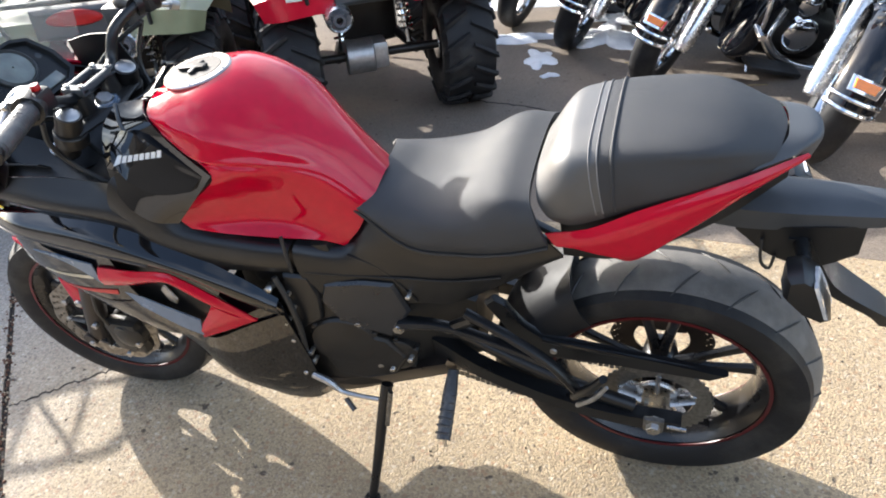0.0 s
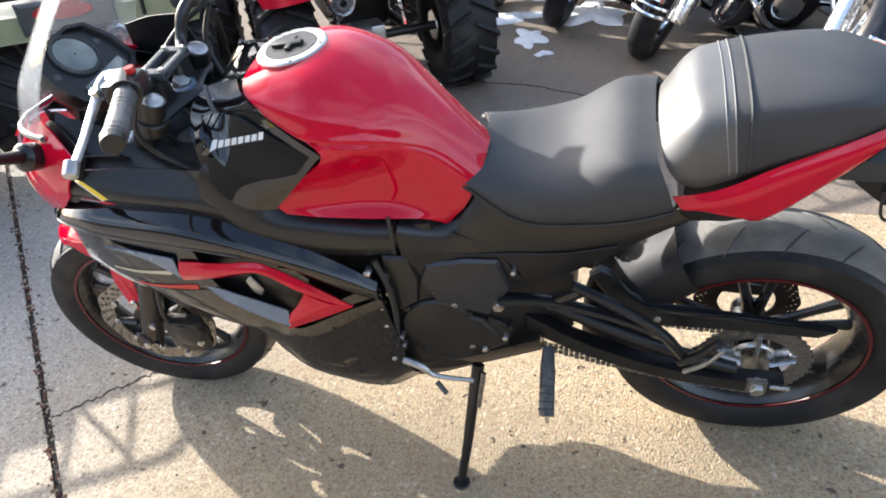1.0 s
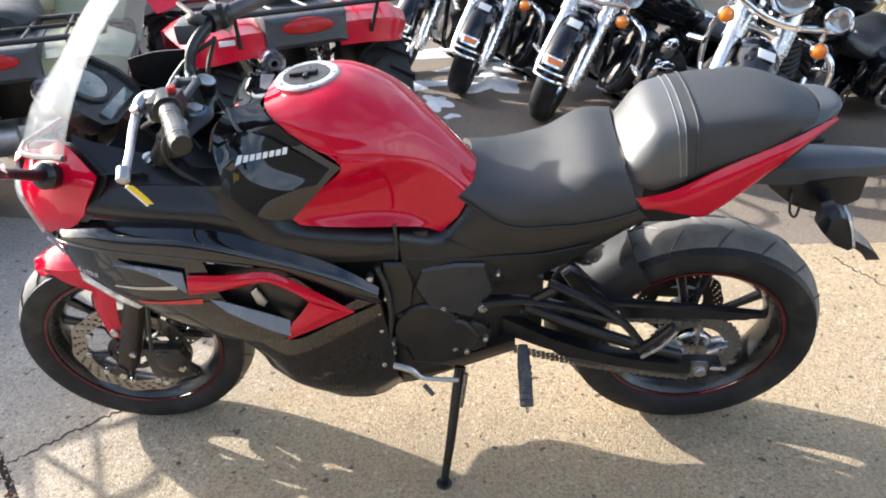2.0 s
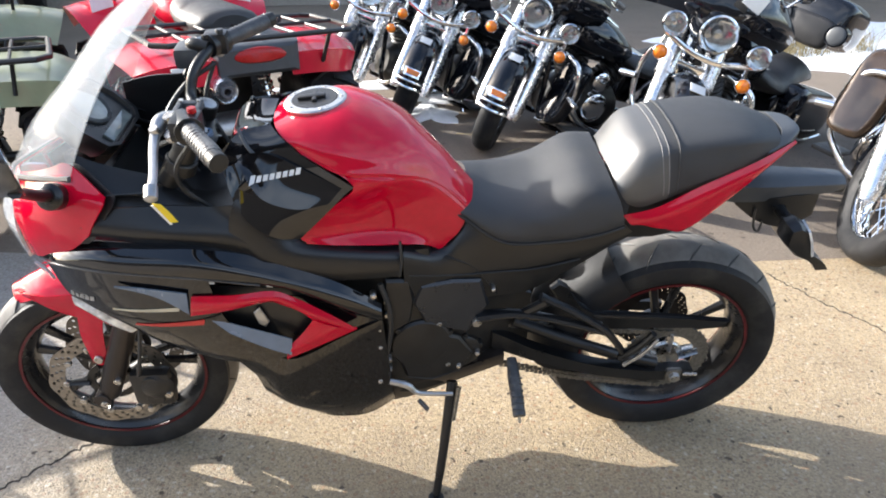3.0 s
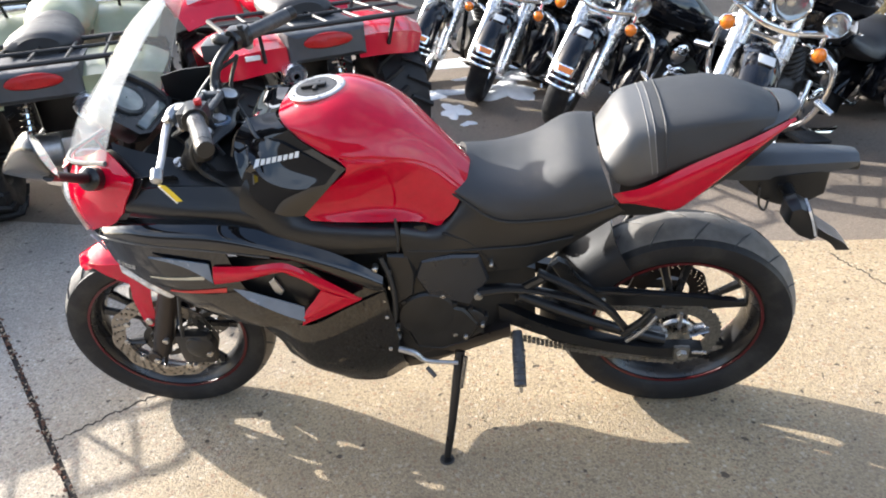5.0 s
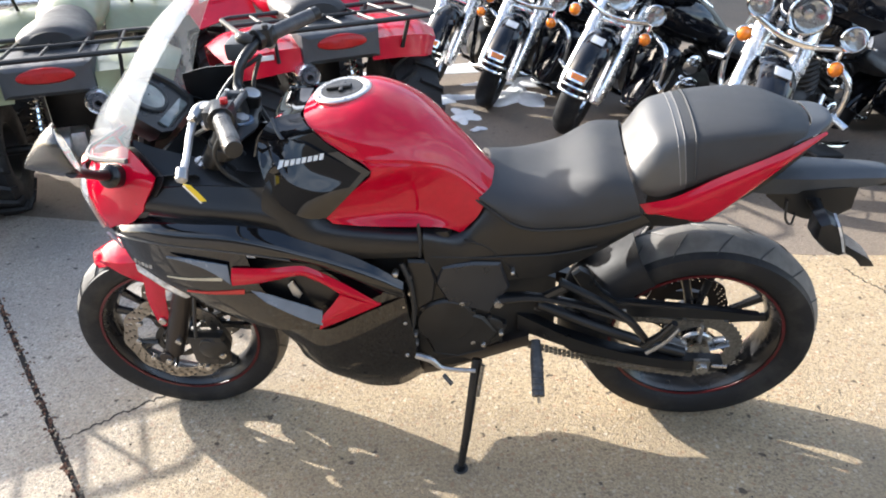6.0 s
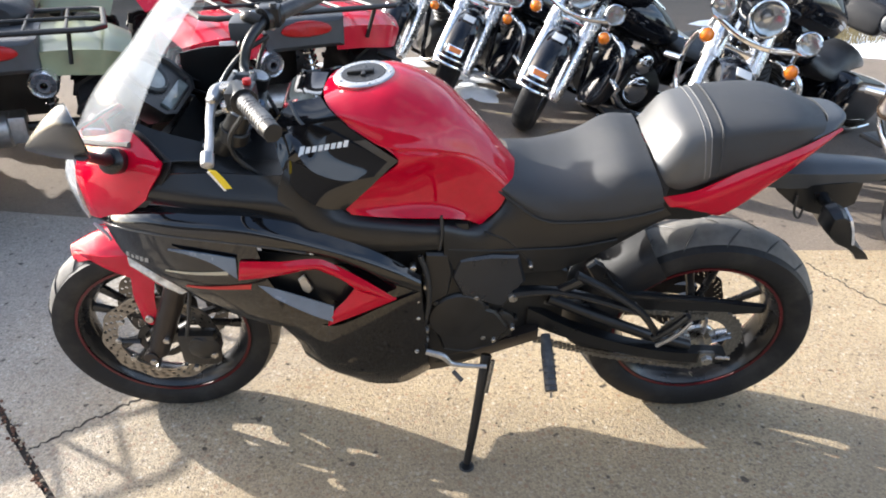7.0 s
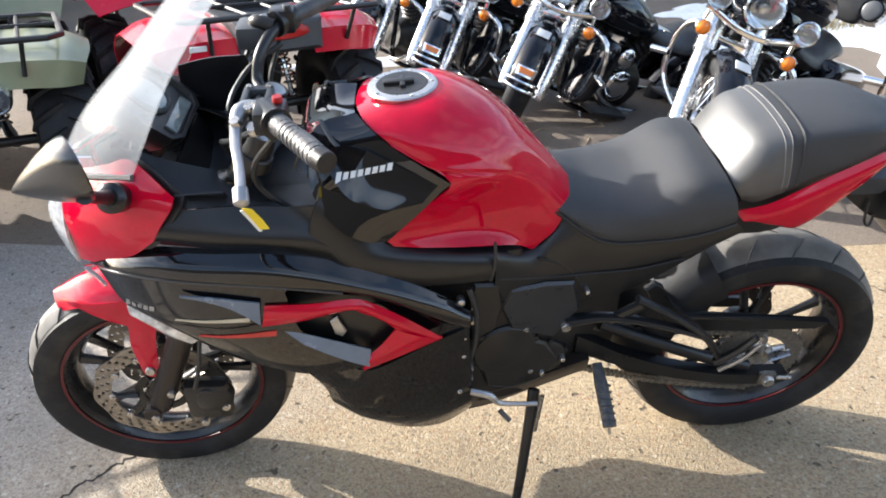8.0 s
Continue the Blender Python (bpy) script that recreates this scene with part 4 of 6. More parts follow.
        mid = Y([
            [(-.727, -.096, .696), (-.66, -.154, .731), (-.585, -.186, .738), (-.50, -.197, .734), (-.36, -.201, .718)],
            [(-.672, -.143, .634), (-.61, -.176, .63), (-.54, -.196, .625), (-.47, -.204, .62), (-.335, -.203, .60)],
            [(-.602, -.152, .592), (-.54, -.176, .558), (-.46, -.19, .535), (-.38, -.196, .52), (-.26, -.198, .545)],
            [(-.556, -.150, .536), (-.50, -.165, .508), (-.42, -.180, .484), (-.33, -.188, .465), (-.215, -.192, .482)],
        ])
        mp = part("fairing_panel", sheet(B(), mid, 28, 24, .004, (-.4, 0, .6)), BLACKGLOSS, bike, "glossy black lower side fairing with thin stripes")
        flat = grid_points(mid, 90, 90).reshape(-1, 3)
        for (x0, z0), (x1, z1), wide, m, nm in (((-.572, .634), (-.430, .636), .010, CREAM, "cream_stripe"), ((-.535, .590), (-.386, .596), .014, ORANGE, "red_stripe")):
            edges = []
            for up_by in (0, wide):
                line = []
                for f in np.linspace(0, 1, 18):
                    x, z = x0 + (x1 - x0) * f + .25 * up_by, z0 + (z1 - z0) * f + up_by * (.35 + .65 * f)
                    near = flat[np.argmin((flat[:, 0] - x) ** 2 + (flat[:, 2] - z) ** 2)]
                    line.append((x, near[1] + s * .002, z))
                edges.append(line)
            part(nm, sheet(B(), edges, 18, 3, .0012, (-.4, 0, .6)), m, mp)
        if s < 0:
            badge(mid, (-.672, .640), (-.606, .648), .011, 5, ALLOY, mp, "silver badge bar")
        lens = Y([[(-.674, -.143, .632), (-.62, -.150, .606), (-.582, -.153, .574), (-.556, -.152, .538)], [(-.671, -.148, .612), (-.632, -.157, .590), (-.598, -.159, .560), (-.568, -.156, .534)], [(-.665, -.138, .596), (-.642, -.143, .573), (-.614, -.146, .548), (-.582, -.146, .530)]])
        part("front_indicator", sheet(B(), lens, 22, 10, .012, (-.5, 0, .6)), CRINKLED, bike, "clear faceted front indicator lens in the fairing edge")
        tip = Y([[(-.758, -.088, .684), (-.738, -.096, .674), (-.722, -.104, .652)], [(-.752, -.086, .668), (-.738, -.092, .656), (-.726, -.098, .642)]])
        part("lamp_tip", sheet(B(), tip, 8, 4, .006, (-.6, 0, .7)), CLEARLENS, bike, "clear lower tip of the headlight")
        # red arrow
        up = Y([[(-.397, -.207, .676), (-.312, -.208, .678), (-.236, -.208, .687), (-.199, -.206, .673), (-.133, -.203, .625), (-.065, -.198, .566)],
                [(-.401, -.215, .652), (-.322, -.217, .658), (-.240, -.218, .672), (-.205, -.216, .660), (-.152, -.214, .618), (-.085, -.203, .571)],
                [(-.409, -.206, .622), (-.335, -.207, .634), (-.246, -.207, .656), (-.215, -.206, .646), (-.180, -.205, .624), (-.155, -.203, .598)]])
        part("red_arrow_upper", sheet(B(), up, 40, 12, .006, (-.25, 0, .6)), RED, bike, "red arrow-shaped fairing insert, upper arm")
        dn = Y([[(-.157, -.203, .598), (-.182, -.202, .562), (-.209, -.201, .530)],
                [(-.110, -.208, .582), (-.160, -.209, .548), (-.214, -.208, .512)],
                [(-.065, -.197, .564), (-.145, -.199, .522), (-.226, -.199, .480)]])
        part("red_arrow_lower", sheet(B(), dn, 24, 12, .006, (-.15, 0, .5)), RED, bike, "red arrow-shaped fairing insert, lower arm")
        inn = Y([[(-.46, -.180, .69), (-.30, -.182, .68), (-.18, -.180, .66), (-.05, -.172, .60)], [(-.42, -.180, .60), (-.30, -.179, .57), (-.18, -.177, .56), (-.06, -.170, .55)], [(-.40, -.172, .50), (-.30, -.172, .48), (-.18, -.17, .47), (-.08, -.166, .51)]])
        part("duct_liner", sheet(B(), inn, 12, 6, .003, (-.25, 0, .55)), MATTE, bike)
        for lo, hi in (([(-.376, -.202, .613), (-.31, -.204, .588), (-.26, -.204, .568), (-.207, -.203, .545)], [(-.335, -.210, .574), (-.29, -.211, .545), (-.25, -.211, .522), (-.212, -.209, .503)]),
                       ([(-.545, -.2055, .703), (-.50, -.2065, .690), (-.455, -.2075, .668), (-.410, -.208, .628)], [(-.545, -.207, .706), (-.50, -.2085, .703), (-.455, -.210, .696), (-.404, -.210, .686)])):
            part("duct_slat", sheet(B(), Y([lo, hi]), 14, 4, .003, (-.25, 0, .5)), SLATBLUE, bike, "duct slat, its blue-grey colour holding the sky's reflection")
        # belly fairing
        bel = Y([[(-.352, -.165, .455), (-.26, -.182, .470), (-.20, -.190, .475), (-.10, -.186, .530), (-.012, -.178, .572)],
                 [(-.315, -.155, .385), (-.25, -.178, .38), (-.18, -.184, .38), (-.09, -.180, .41), (.0, -.172, .44)],
                 [(-.300, -.140, .312), (-.24, -.165, .295), (-.16, -.172, .29), (-.07, -.170, .30), (.005, -.165, .33)],
                 [(-.262, -.105, .250), (-.20, -.135, .234), (-.14, -.145, .222), (-.06, -.142, .225), (.01, -.135, .27)]])
        part("belly_fairing", sheet(B(), bel, 26, 20, .004, (-.15, 0, .4)), BLACKGLOSS, bike, "black lower belly fairing")
        rec = Y([[(-.20, -.188, .655), (-.10, -.184, .645), (-.01, -.178, .600)], [(-.14, -.182, .60), (-.07, -.178, .57), (-.008, -.172, .54)], [(-.10, -.18, .53), (-.06, -.175, .50), (-.004, -.168, .46)]])
        part("rear_fairing", sheet(B(), rec, 14, 10, .004, (-.1, 0, .5)), BLACKGLOSS, bike)
        # inner panel behind the nose
        inr = Y([[(-.575, -.180, .87), (-.50, -.172, .872), (-.42, -.155, .865), (-.34, -.150, .858), (-.285, -.160, .865)],
                 [(-.575, -.195, .84), (-.48, -.196, .828), (-.38, -.190, .818), (-.29, -.182, .805), (-.235, -.178, .768)],
                 [(-.585, -.165, .797), (-.48, -.178, .793), (-.36, -.180, .783), (-.25, -.179, .752), (-.165, -.176, .717)]])
        part("inner_panel", sheet(B(), inr, 24, 12, .004, (-.4, 0, .75)), MATTE, bike, "matte black inner fairing panel")
        # nose
        nose = Y([[(-.735, -.045, .885), (-.685, -.085, .908), (-.635, -.115, .932), (-.585, -.140, .952), (-.515, -.188, .908)],
                  [(-.752, -.088, .828), (-.710, -.122, .845), (-.655, -.155, .870), (-.60, -.178, .888), (-.522, -.198, .890)],
                  [(-.750, -.100, .768), (-.715, -.130, .778), (-.660, -.163, .80), (-.61, -.185, .828), (-.545, -.202, .858)],
                  [(-.762, -.078, .700), (-.712, -.122, .725), (-.66, -.155, .755), (-.61, -.180, .785), (-.565, -.198, .825)]])
        part("nose_panel", sheet(B(), nose, 24, 20, .004, (-.6, 0, .8)), RED, bike, "glossy red nose fairing")
        part("nose_liner", sheet(B(), [[(x + .014, y * .93, z - .006) for x, y, z in r] for r in nose], 20, 14, .003, (-.6, 0, .8)), MATTE, bike, "matte black inner face of the nose")
        hl = Y([[(-.790, -.012, .855), (-.775, -.045, .855), (-.755, -.080, .835)], [(-.815, -.015, .79), (-.798, -.058, .788), (-.757, -.101, .775)], [(-.812, -.012, .73), (-.800, -.045, .715), (-.768, -.078, .692)]])
        part("headlight", sheet(B(), hl, 12, 12, .006, (-.6, 0, .8)), CLEARLENS, bike, "clear headlight lens")
        # mirror, on the left side only
        if s > 0:
            continue
        bm = tube(B(), [(-.612, s * .175, .905), (-.608, s * .23, .940), (-.596, s * .29, .982), (-.580, s * .335, 1.012)], [.016, .011, .010, .012], 10, 16)
        mirror = part("mirror_stalk", bm, MATTE, bike, "black mirror stalk")
        part("mirror_boot", disc_plug(B(), (-.612, s * .195, .915), (0, s, .6), .026, .03, 18, .008), MATTE, mirror)
        up_way, out_way = np.array((-.166, -s * .05, .985)), np.array((.45, s * .765, .46))
        hinge, apex = np.array((-.574, s * .330, 1.004)), np.array((-.680, s * .325, 1.016))
        rim = [(-.004, -.030), (.002, .012), (.016, .048), (.042, .068), (.070, .060), (.092, .030), (.100, -.005), (.088, -.035), (.05, -.048), (.015, -.044)]
        rim = resample([hinge + up_way * a + out_way * b for a, b in rim], 34, True)
        mc = rim.mean(0)
        face = np.array((.86, -s * .50, 0)) / math.hypot(.86, .50)
        ring = lambda f, k: [mc * (1 - f) + apex * f + (p - mc) * k for p in rim]
        flat_ring = lambda o, k: [mc + (p - mc) * k + face * o for p in rim]
        sh = part("mirror_shell", loft(B(), [flat_ring(.002, .93), flat_ring(.006, .97), flat_ring(.004, 1.0), ring(.05, 1.0), ring(.22, .90), ring(.42, .73), ring(.62, .52), ring(.80, .31), ring(.93, .14), ring(1.0, .03)]), SHELLGREY, mirror, "satin black wedge-shaped mirror shell")
        part("mirror_glass", loft(B(), [flat_ring(.0045, .92), flat_ring(.0065, .92)]), CHROME, sh, "mirror glass")
    sp = [[(-.790, -.014, .852), (-.792, 0, .855), (-.790, .014, .852)], [(-.812, -.016, .79), (-.815, 0, .79), (-.812, .016, .79)], [(-.80, -.014, .712), (-.805, 0, .708), (-.80, .014, .712)]]
    part("nose_centre", sheet(B(), sp, 8, 10, .006, (-.6, 0, .8)), BLACKGLOSS, bike)
    np_ = [[(-.735, -.050, .884), (-.758, 0, .880), (-.735, .050, .884)], [(-.770, -.055, .862), (-.790, 0, .862), (-.770, .055, .862)]]
    part("nose_bridge", sheet(B(), np_, 12, 6, .004, (-.6, 0, .8)), RED, bike)
    # windscreen
    ws = [[(-.582, -.160, .935), (-.675, -.108, .908), (-.752, -.045, .882), (-.772, 0, .878), (-.752, .045, .882), (-.675, .108, .908), (-.582, .160, .935)],
          [(-.545, -.168, 1.00), (-.622, -.118, .998), (-.682, -.05, .985), (-.694, 0, .984), (-.682, .05, .985), (-.622, .118, .998), (-.545, .168, 1.00)],
          [(-.498, -.145, 1.085), (-.555, -.10, 1.085), (-.592, -.045, 1.078), (-.60, 0, 1.077), (-.592, .045, 1.078), (-.555, .10, 1.085), (-.498, .145, 1.085)],
          [(-.445, -.110, 1.160), (-.478, -.075, 1.170), (-.500, -.035, 1.176), (-.506, 0, 1.178), (-.500, .035, 1.176), (-.478, .075, 1.170), (-.445, .110, 1.160)],
          [(-.385, -.055, 1.232), (-.395, -.04, 1.240), (-.405, -.02, 1.246), (-.409, 0, 1.248), (-.405, .02, 1.246), (-.395, .04, 1.240), (-.385, .055, 1.232)]]
    wsob = part("windscreen", sheet(B(), ws, 32, 24, .003, (-.4, 0, .95)), SCREEN, bike, "clear plastic windscreen")
    wsob.visible_shadow = True
    for s in (-1, 1):
        part("screen_trim", tube(B(), [(x, y * (1 if s < 0 else -1), z - .004) for x, y, z in ws[0][:4]], .006, 6, 16), GREYPLASTIC, bike)
        wing = [[(-.565, s * .152, .992), (-.50, s * .150, 1.008), (-.430, s * .146, 1.014)], [(-.57, s * .156, .93), (-.49, s * .153, .93), (-.405, s * .150, .928)], [(-.578, s * .16, .87), (-.48, s * .157, .850), (-.375, s * .152, .842)]]
        if s > 0:
            part("inner_wing", sheet(B(), wing, 12, 10, .003, (-.5, 0, .9)), MATTE, bike, "matte black inner cockpit panel")
        side = [[(-.590, s * .098, .950), (-.550, s * .104, .935), (-.490, s * .098, .912), (-.440, s * .088, .892)], [(-.578, s * .145, .912), (-.530, s * .142, .905), (-.460, s * .130, .888), (-.395, s * .122, .872)], [(-.565, s * .176, .872), (-.50, s * .170, .873), (-.42, s * .154, .866), (-.345, s * .150, .859)]]
        part("cockpit_side", sheet(B(), side, 16, 12, .003, (-.5, 0, .8)), MATTE, bike, "matte black panel beside the instruments")
        floor_ = [[(-.46, s * .155, .842), (-.36, s * .150, .836), (-.25, s * .150, .800)], [(-.45, s * .08, .822), (-.36, s * .08, .815), (-.25, s * .08, .81)], [(-.45, 0, .812), (-.36, 0, .805), (-.25, 0, .82)]]
        part("cockpit_floor", sheet(B(), floor_, 12, 12, .003, (-.36, 0, .7)), MATTE, bike, "matte black tray under the steering")
        well = [[(-.575, s * .18, .90), (-.50, s * .172, .905), (-.44, s * .16, .90)], [(-.58, s * .11, .87), (-.5, s * .10, .86), (-.44, s * .10, .84)], [(-.60, s * .0, .86), (-.5, s * .0, .84), (-.44, s * .0, .80)]]
        part("cockpit_tray", sheet(B(), well, 12, 12, .003, (-.5, 0, .75)), MATTE, bike)
    # instruments
    dm = Matrix.Translation((-.578, .012, .982)) @ Matrix.Rotation(radians(42), 4, "Y") @ Matrix.Scale(1.13, 4)
    bm = B()
    loft(bm, [[(u * k, v * k, o) for u, v in ((-.066, -.045), (-.050, -.078), (.0, -.092), (.050, -.086), (.066, -.060), (.066, .060), (.050, .086), (.0, .092), (-.050, .078), (-.066, .045))] for o, k in ((-.045, .66), (-.02, .86), (0, .92), (.012, .93), (.012, .84), (.004, .80))], 0)
    dash = part("instrument_panel", turned(bm, dm), MATTE, bike, "black instrument panel with a dial over a display")
    part("dial", turned(lathe(B(), [(.002, .004), (.034, .004), (.036, .007), (.034, .009), (.002, .0105)], (-.018, 0, 0), "z", 32), dm), SCREENLCD, dash, "round dial under grey glass")
    part("dial_rim", turned(lathe(B(), [(.036, .004), (.042, .003), (.042, .009), (.038, .013), (.036, .010)], (-.018, 0, 0), "z", 36), dm), GREYPLASTIC, dash)
    part("display", turned(block(B(), (.029, -.052, .003), (.050, .052, .009), .003), dm), SCREENLCD, dash, "long grey liquid-crystal display")
    for v in (-.060, .060):
        part("dash_button", turned(disc_plug(B(), (-.012, v, .004), (0, 0, 1), .007, .008, 12, .002), dm), GREYPLASTIC, dash)
    part("dash_stay", tube(B(), [(-.60, 0, .94), (-.64, 0, .85)], .02, 8), MATTE, bike)
    cowl = [[(-.612, w * .098, .955), (-.565, w * .10, .925), (-.530, w * .096, .915)] for w in (-1, -.5, 0, .5, 1)], [[(-.60, w * .115, .87), (-.555, w * .115, .85), (-.505, w * .112, .845)] for w in (-1, -.5, 0, .5, 1)]
    for k, w in enumerate((-1, 1)):
        part("dash_cowl", sheet(B(), [cowl[0][0 if w < 0 else 4], cowl[1][0 if w < 0 else 4]], 10, 8, .004, (-.56, 0, .9)), MATTE, bike, "matte black cowl under the instruments")
    part("dash_cowl", sheet(B(), [[r[2] for r in cowl[0]], [r[2] for r in cowl[1]]], 12, 8, .004, (-.6, 0, .9)), MATTE, bike)
    # fork and steering
    ax = Vector((.425, 0, 1)).normalized()
    for s in (-1, 1):
        y = s * .098
        lo = Vector((-.700, y, .285))
        bm = tube(B(), [lo, lo + ax * .12, lo + ax * .34], [.026, .028, .027], 14)
        leg = part("fork_leg", bm, FORKMETAL, bike, "dark lower fork leg")
        part("fork_tube", tube(B(), [lo + ax * .34, lo + ax * .66], .0205, 14), CHROMEWORN, leg)
        part("axle_clamp", disc_plug(B(), (-.712, s * .128, .282), (0, s, 0), .02, .035, 16), FORKMETAL, leg)
        part("axle_bolt", disc_plug(B(), (-.706, s * .132, .272), (0, s, 0), .010, .01, 6), STEEL, leg)
        bm = block(B(), (-.655, s * .105 - .02, .235), (-.555, s * .105 + .02, .345), .018)
        disc_plug(bm, (-.60, s * .128, .315), (0, s, 0), .022, .02, 18)
        disc_plug(bm, (-.60, s * .128, .265), (0, s, 0), .022, .02, 18)
        disc_plug(bm, (-.592, s * .122, .298), (0, s, 0), .044, .03, 26, .012)
        part("brake_caliper", turned(bm, Matrix.Translation((.02, 0, .02))), ENGINE, bike, "black front brake caliper")
        for x, z in ((-.655, .35), (-.545, .30), (-.60, .25)):
            part("caliper_bolt", disc_plug(B(), (x, s * .132, z), (0, s, 0), .009, .012, 6), STEEL, bike)
        part("brake_hose", tube(B(), [(-.60, s * .13, .37), (-.57, s * .15, .46), (-.55, s * .12, .58)], .005, 6, 12), CABLE, bike)
    top = Vector((-.385, -.012, .932))
    bm = B()
    for s in (-1, 1):
        disc_plug(bm, top + Vector((0, s * .090, .008)), ax, .031, .028, 20)
    tube(bm, [top + Vector((0, -.090, 0)), top + Vector((.012, -.045, 0)), top + Vector((.016, 0, 0)), top + Vector((.012, .045, 0)), top + Vector((0, .090, 0))], [.024, .022, .032, .022, .024], 10, 14, .45)
    clamp = part("top_clamp", bm, ENGINE, bike, "dark top fork clamp")
    for s in (-1, 1):
        part("upper_fork_tube", tube(B(), [(-.424, s * .098, .890), top + Vector((.006, s * .092, .020)), top + Vector((.015, s * .090, .042))], .024, 16), ENGINE, clamp, "dark upper fork tube")
        part("fork_cap", disc_plug(B(), top + Vector((.016, s * .090, .044)), ax, .020, .012, 20, .003), ALLOY, clamp, "bright alloy fork cap")
        part("riser", tube(B(), [top + Vector((-.006, s * .040 + .012, .0)), top + Vector((-.008, s * .040 + .012, .045))], [.021, .019], 12), ENGINE, clamp, "short dark handlebar riser")
    part("stem_nut", disc_plug(B(), top + Vector((.016, .006, .024)), ax, .017, .028, 6), ALLOY, clamp, "bright steering stem nut")
    part("stem_ring", lathe(B(), [(.018, .0), (.026, .0), (.025, .007), (.018, .008)], top + Vector((.014, .006, .008)), "z", 24), SLATBLUE, clamp, "blue-tinted ring round the stem nut")
    bm = B()
    for s in (-1, 1):
        block(bm, (-.420, s * .040 - .010, .978), (-.366, s * .040 + .010, .996), .006)
    for x in (-.414, -.372):
        block(bm, (x - .006, -.048, .982), (x + .006, .048, .996), .004)
    part("bar_clamp", bm, GREYPLASTIC, clamp, "open dark clamp plate holding the handlebar")
    for x in (-.411, -.375):
        for s in (-1, 1):
            part("clamp_bolt", disc_plug(B(), (x, s * .040, 1.0), (0, 0, 1), .0052, .008, 10), STEEL, clamp)
    bar = [(-.241, -.353, 1.071), (-.29, -.263, 1.057), (-.338, -.172, 1.040), (-.376, -.105, 1.003), (-.393, -.05, .978), (-.393, .05, .978), (-.404, .088, .988), (-.394, .115, 1.032), (-.368, .17, 1.058), (-.325, .235, 1.066), (-.263, .322, 1.0685)]
    hb = part("handlebar", tube(B(), bar, .0115, 10, 48), MATTE, bike, "black tubular handlebar")
    for s in (-1, 1):
        up_ = 0 if s < 0 else .032
        bx = 0 if s < 0 else -.02
        f = (lambda p: (p[0], -.166 + (p[1] + .185) * 1.37, p[2] + .013 - (p[1] + .185) * .15)) if s < 0 else (lambda p: (p[0] + bx, -p[1], p[2] + up_))
        gp = [f((-.247, -.316, 1.037)), f((-.270, -.283, 1.0355)), f((-.297, -.247, 1.033)), f((-.322, -.214, 1.031))]
        bm = tube(B(), gp, [.0165, .0175, .0168, .018], 16, 24)
        gr = part("grip", bm, GRIP, hb, "worn black rubber grip")
        bm = B()
        for k in range(9):
            t0 = np.array(gp[0]) + (np.array(gp[3]) - np.array(gp[0])) * (k + .8) / 10.5
            d = (np.array(gp[3]) - np.array(gp[0]))
            d /= np.linalg.norm(d)
            tube(bm, [t0 - d * .0035, t0 + d * .0035], .0178, 14)
        part("grip_ribs", bm, GRIP, gr)
        part("bar_end", disc_plug(B(), f((-.237, -.328, 1.038)), (.6, s * .8, 0), .0165, .02, 16), ENGINE, hb, "dark bar-end weight")
        bm = tube(B(), [f((-.325, -.212, 1.030)), f((-.352, -.175, 1.030))], .026, 14)
        block(bm, tuple(min(a, b) for a, b in zip(f((-.362, -.215, 1.01)), f((-.312, -.172, 1.056)))), tuple(max(a, b) for a, b in zip(f((-.362, -.215, 1.01)), f((-.312, -.172, 1.056)))), .008)
        sw = part("switch_box", bm, MATTE, hb, "black handlebar switch box")
        part("switch_button", disc_plug(B(), f((-.326, -.185, 1.064)), (0, 0, 1), .008, .01, 10), REDLENS if s < 0 else CABLE, sw, "red switch button" if s < 0 else "")
        bm = tube(B(), [f((-.35, -.165, 1.03)), f((-.385, -.175, 1.035)), f((-.392, -.20, 1.022))], [.014, .015, .011], 10, 10)
        for dx, dy, dz, rr in ((-.372, -.182, 1.048, .010), (-.392, -.202, 1.034, .009), (-.366, -.20, 1.022, .012)):
            part("bracket_bolt", disc_plug(B(), f((dx, dy, dz)), (-.2, s * .3, 1), rr, .014, 8), STEEL, hb)
        br = part("lever_bracket", bm, ALLOY if s < 0 else ENGINE, hb, "alloy lever bracket")
        bm = tube(B(), [f((-.392, -.195, 1.025)), f((-.388, -.225, 1.006)), f((-.377, -.262, .988)), f((-.368, -.300, .970))], [.010, .0085, .0075, .008], 8, 16, .7)
        disc_plug(bm, f((-.366, -.312, .964)), (.1, s * .7, -.4), .0115, .024, 12, .004)
        part("lever", bm, ALLOY, hb, "curved alloy hand lever")
    part("yellow_tag", sheet(B(), [[(-.369, -.334, .984), (-.358, -.331, .962), (-.349, -.328, .941)], [(-.354, -.338, .985), (-.343, -.335, .965), (-.335, -.331, .944)]], 8, 4, .001, (-.34, -.2, .9)), YELLOW, hb, "yellow paper tag hanging from the lever")
    part("tag_backing", sheet(B(), [[(-.373, -.331, .978), (-.362, -.328, .956), (-.352, -.325, .935)], [(-.367, -.333, .980), (-.356, -.330, .958), (-.347, -.327, .937)]], 8, 3, .001, (-.34, -.2, .9)), PAPER, hb)
    bm = block(B(), (-.448, .155, 1.015), (-.388, .225, 1.062), .012)
    part("brake_reservoir", bm, GREYPLASTIC, hb, "dark brake fluid reservoir")
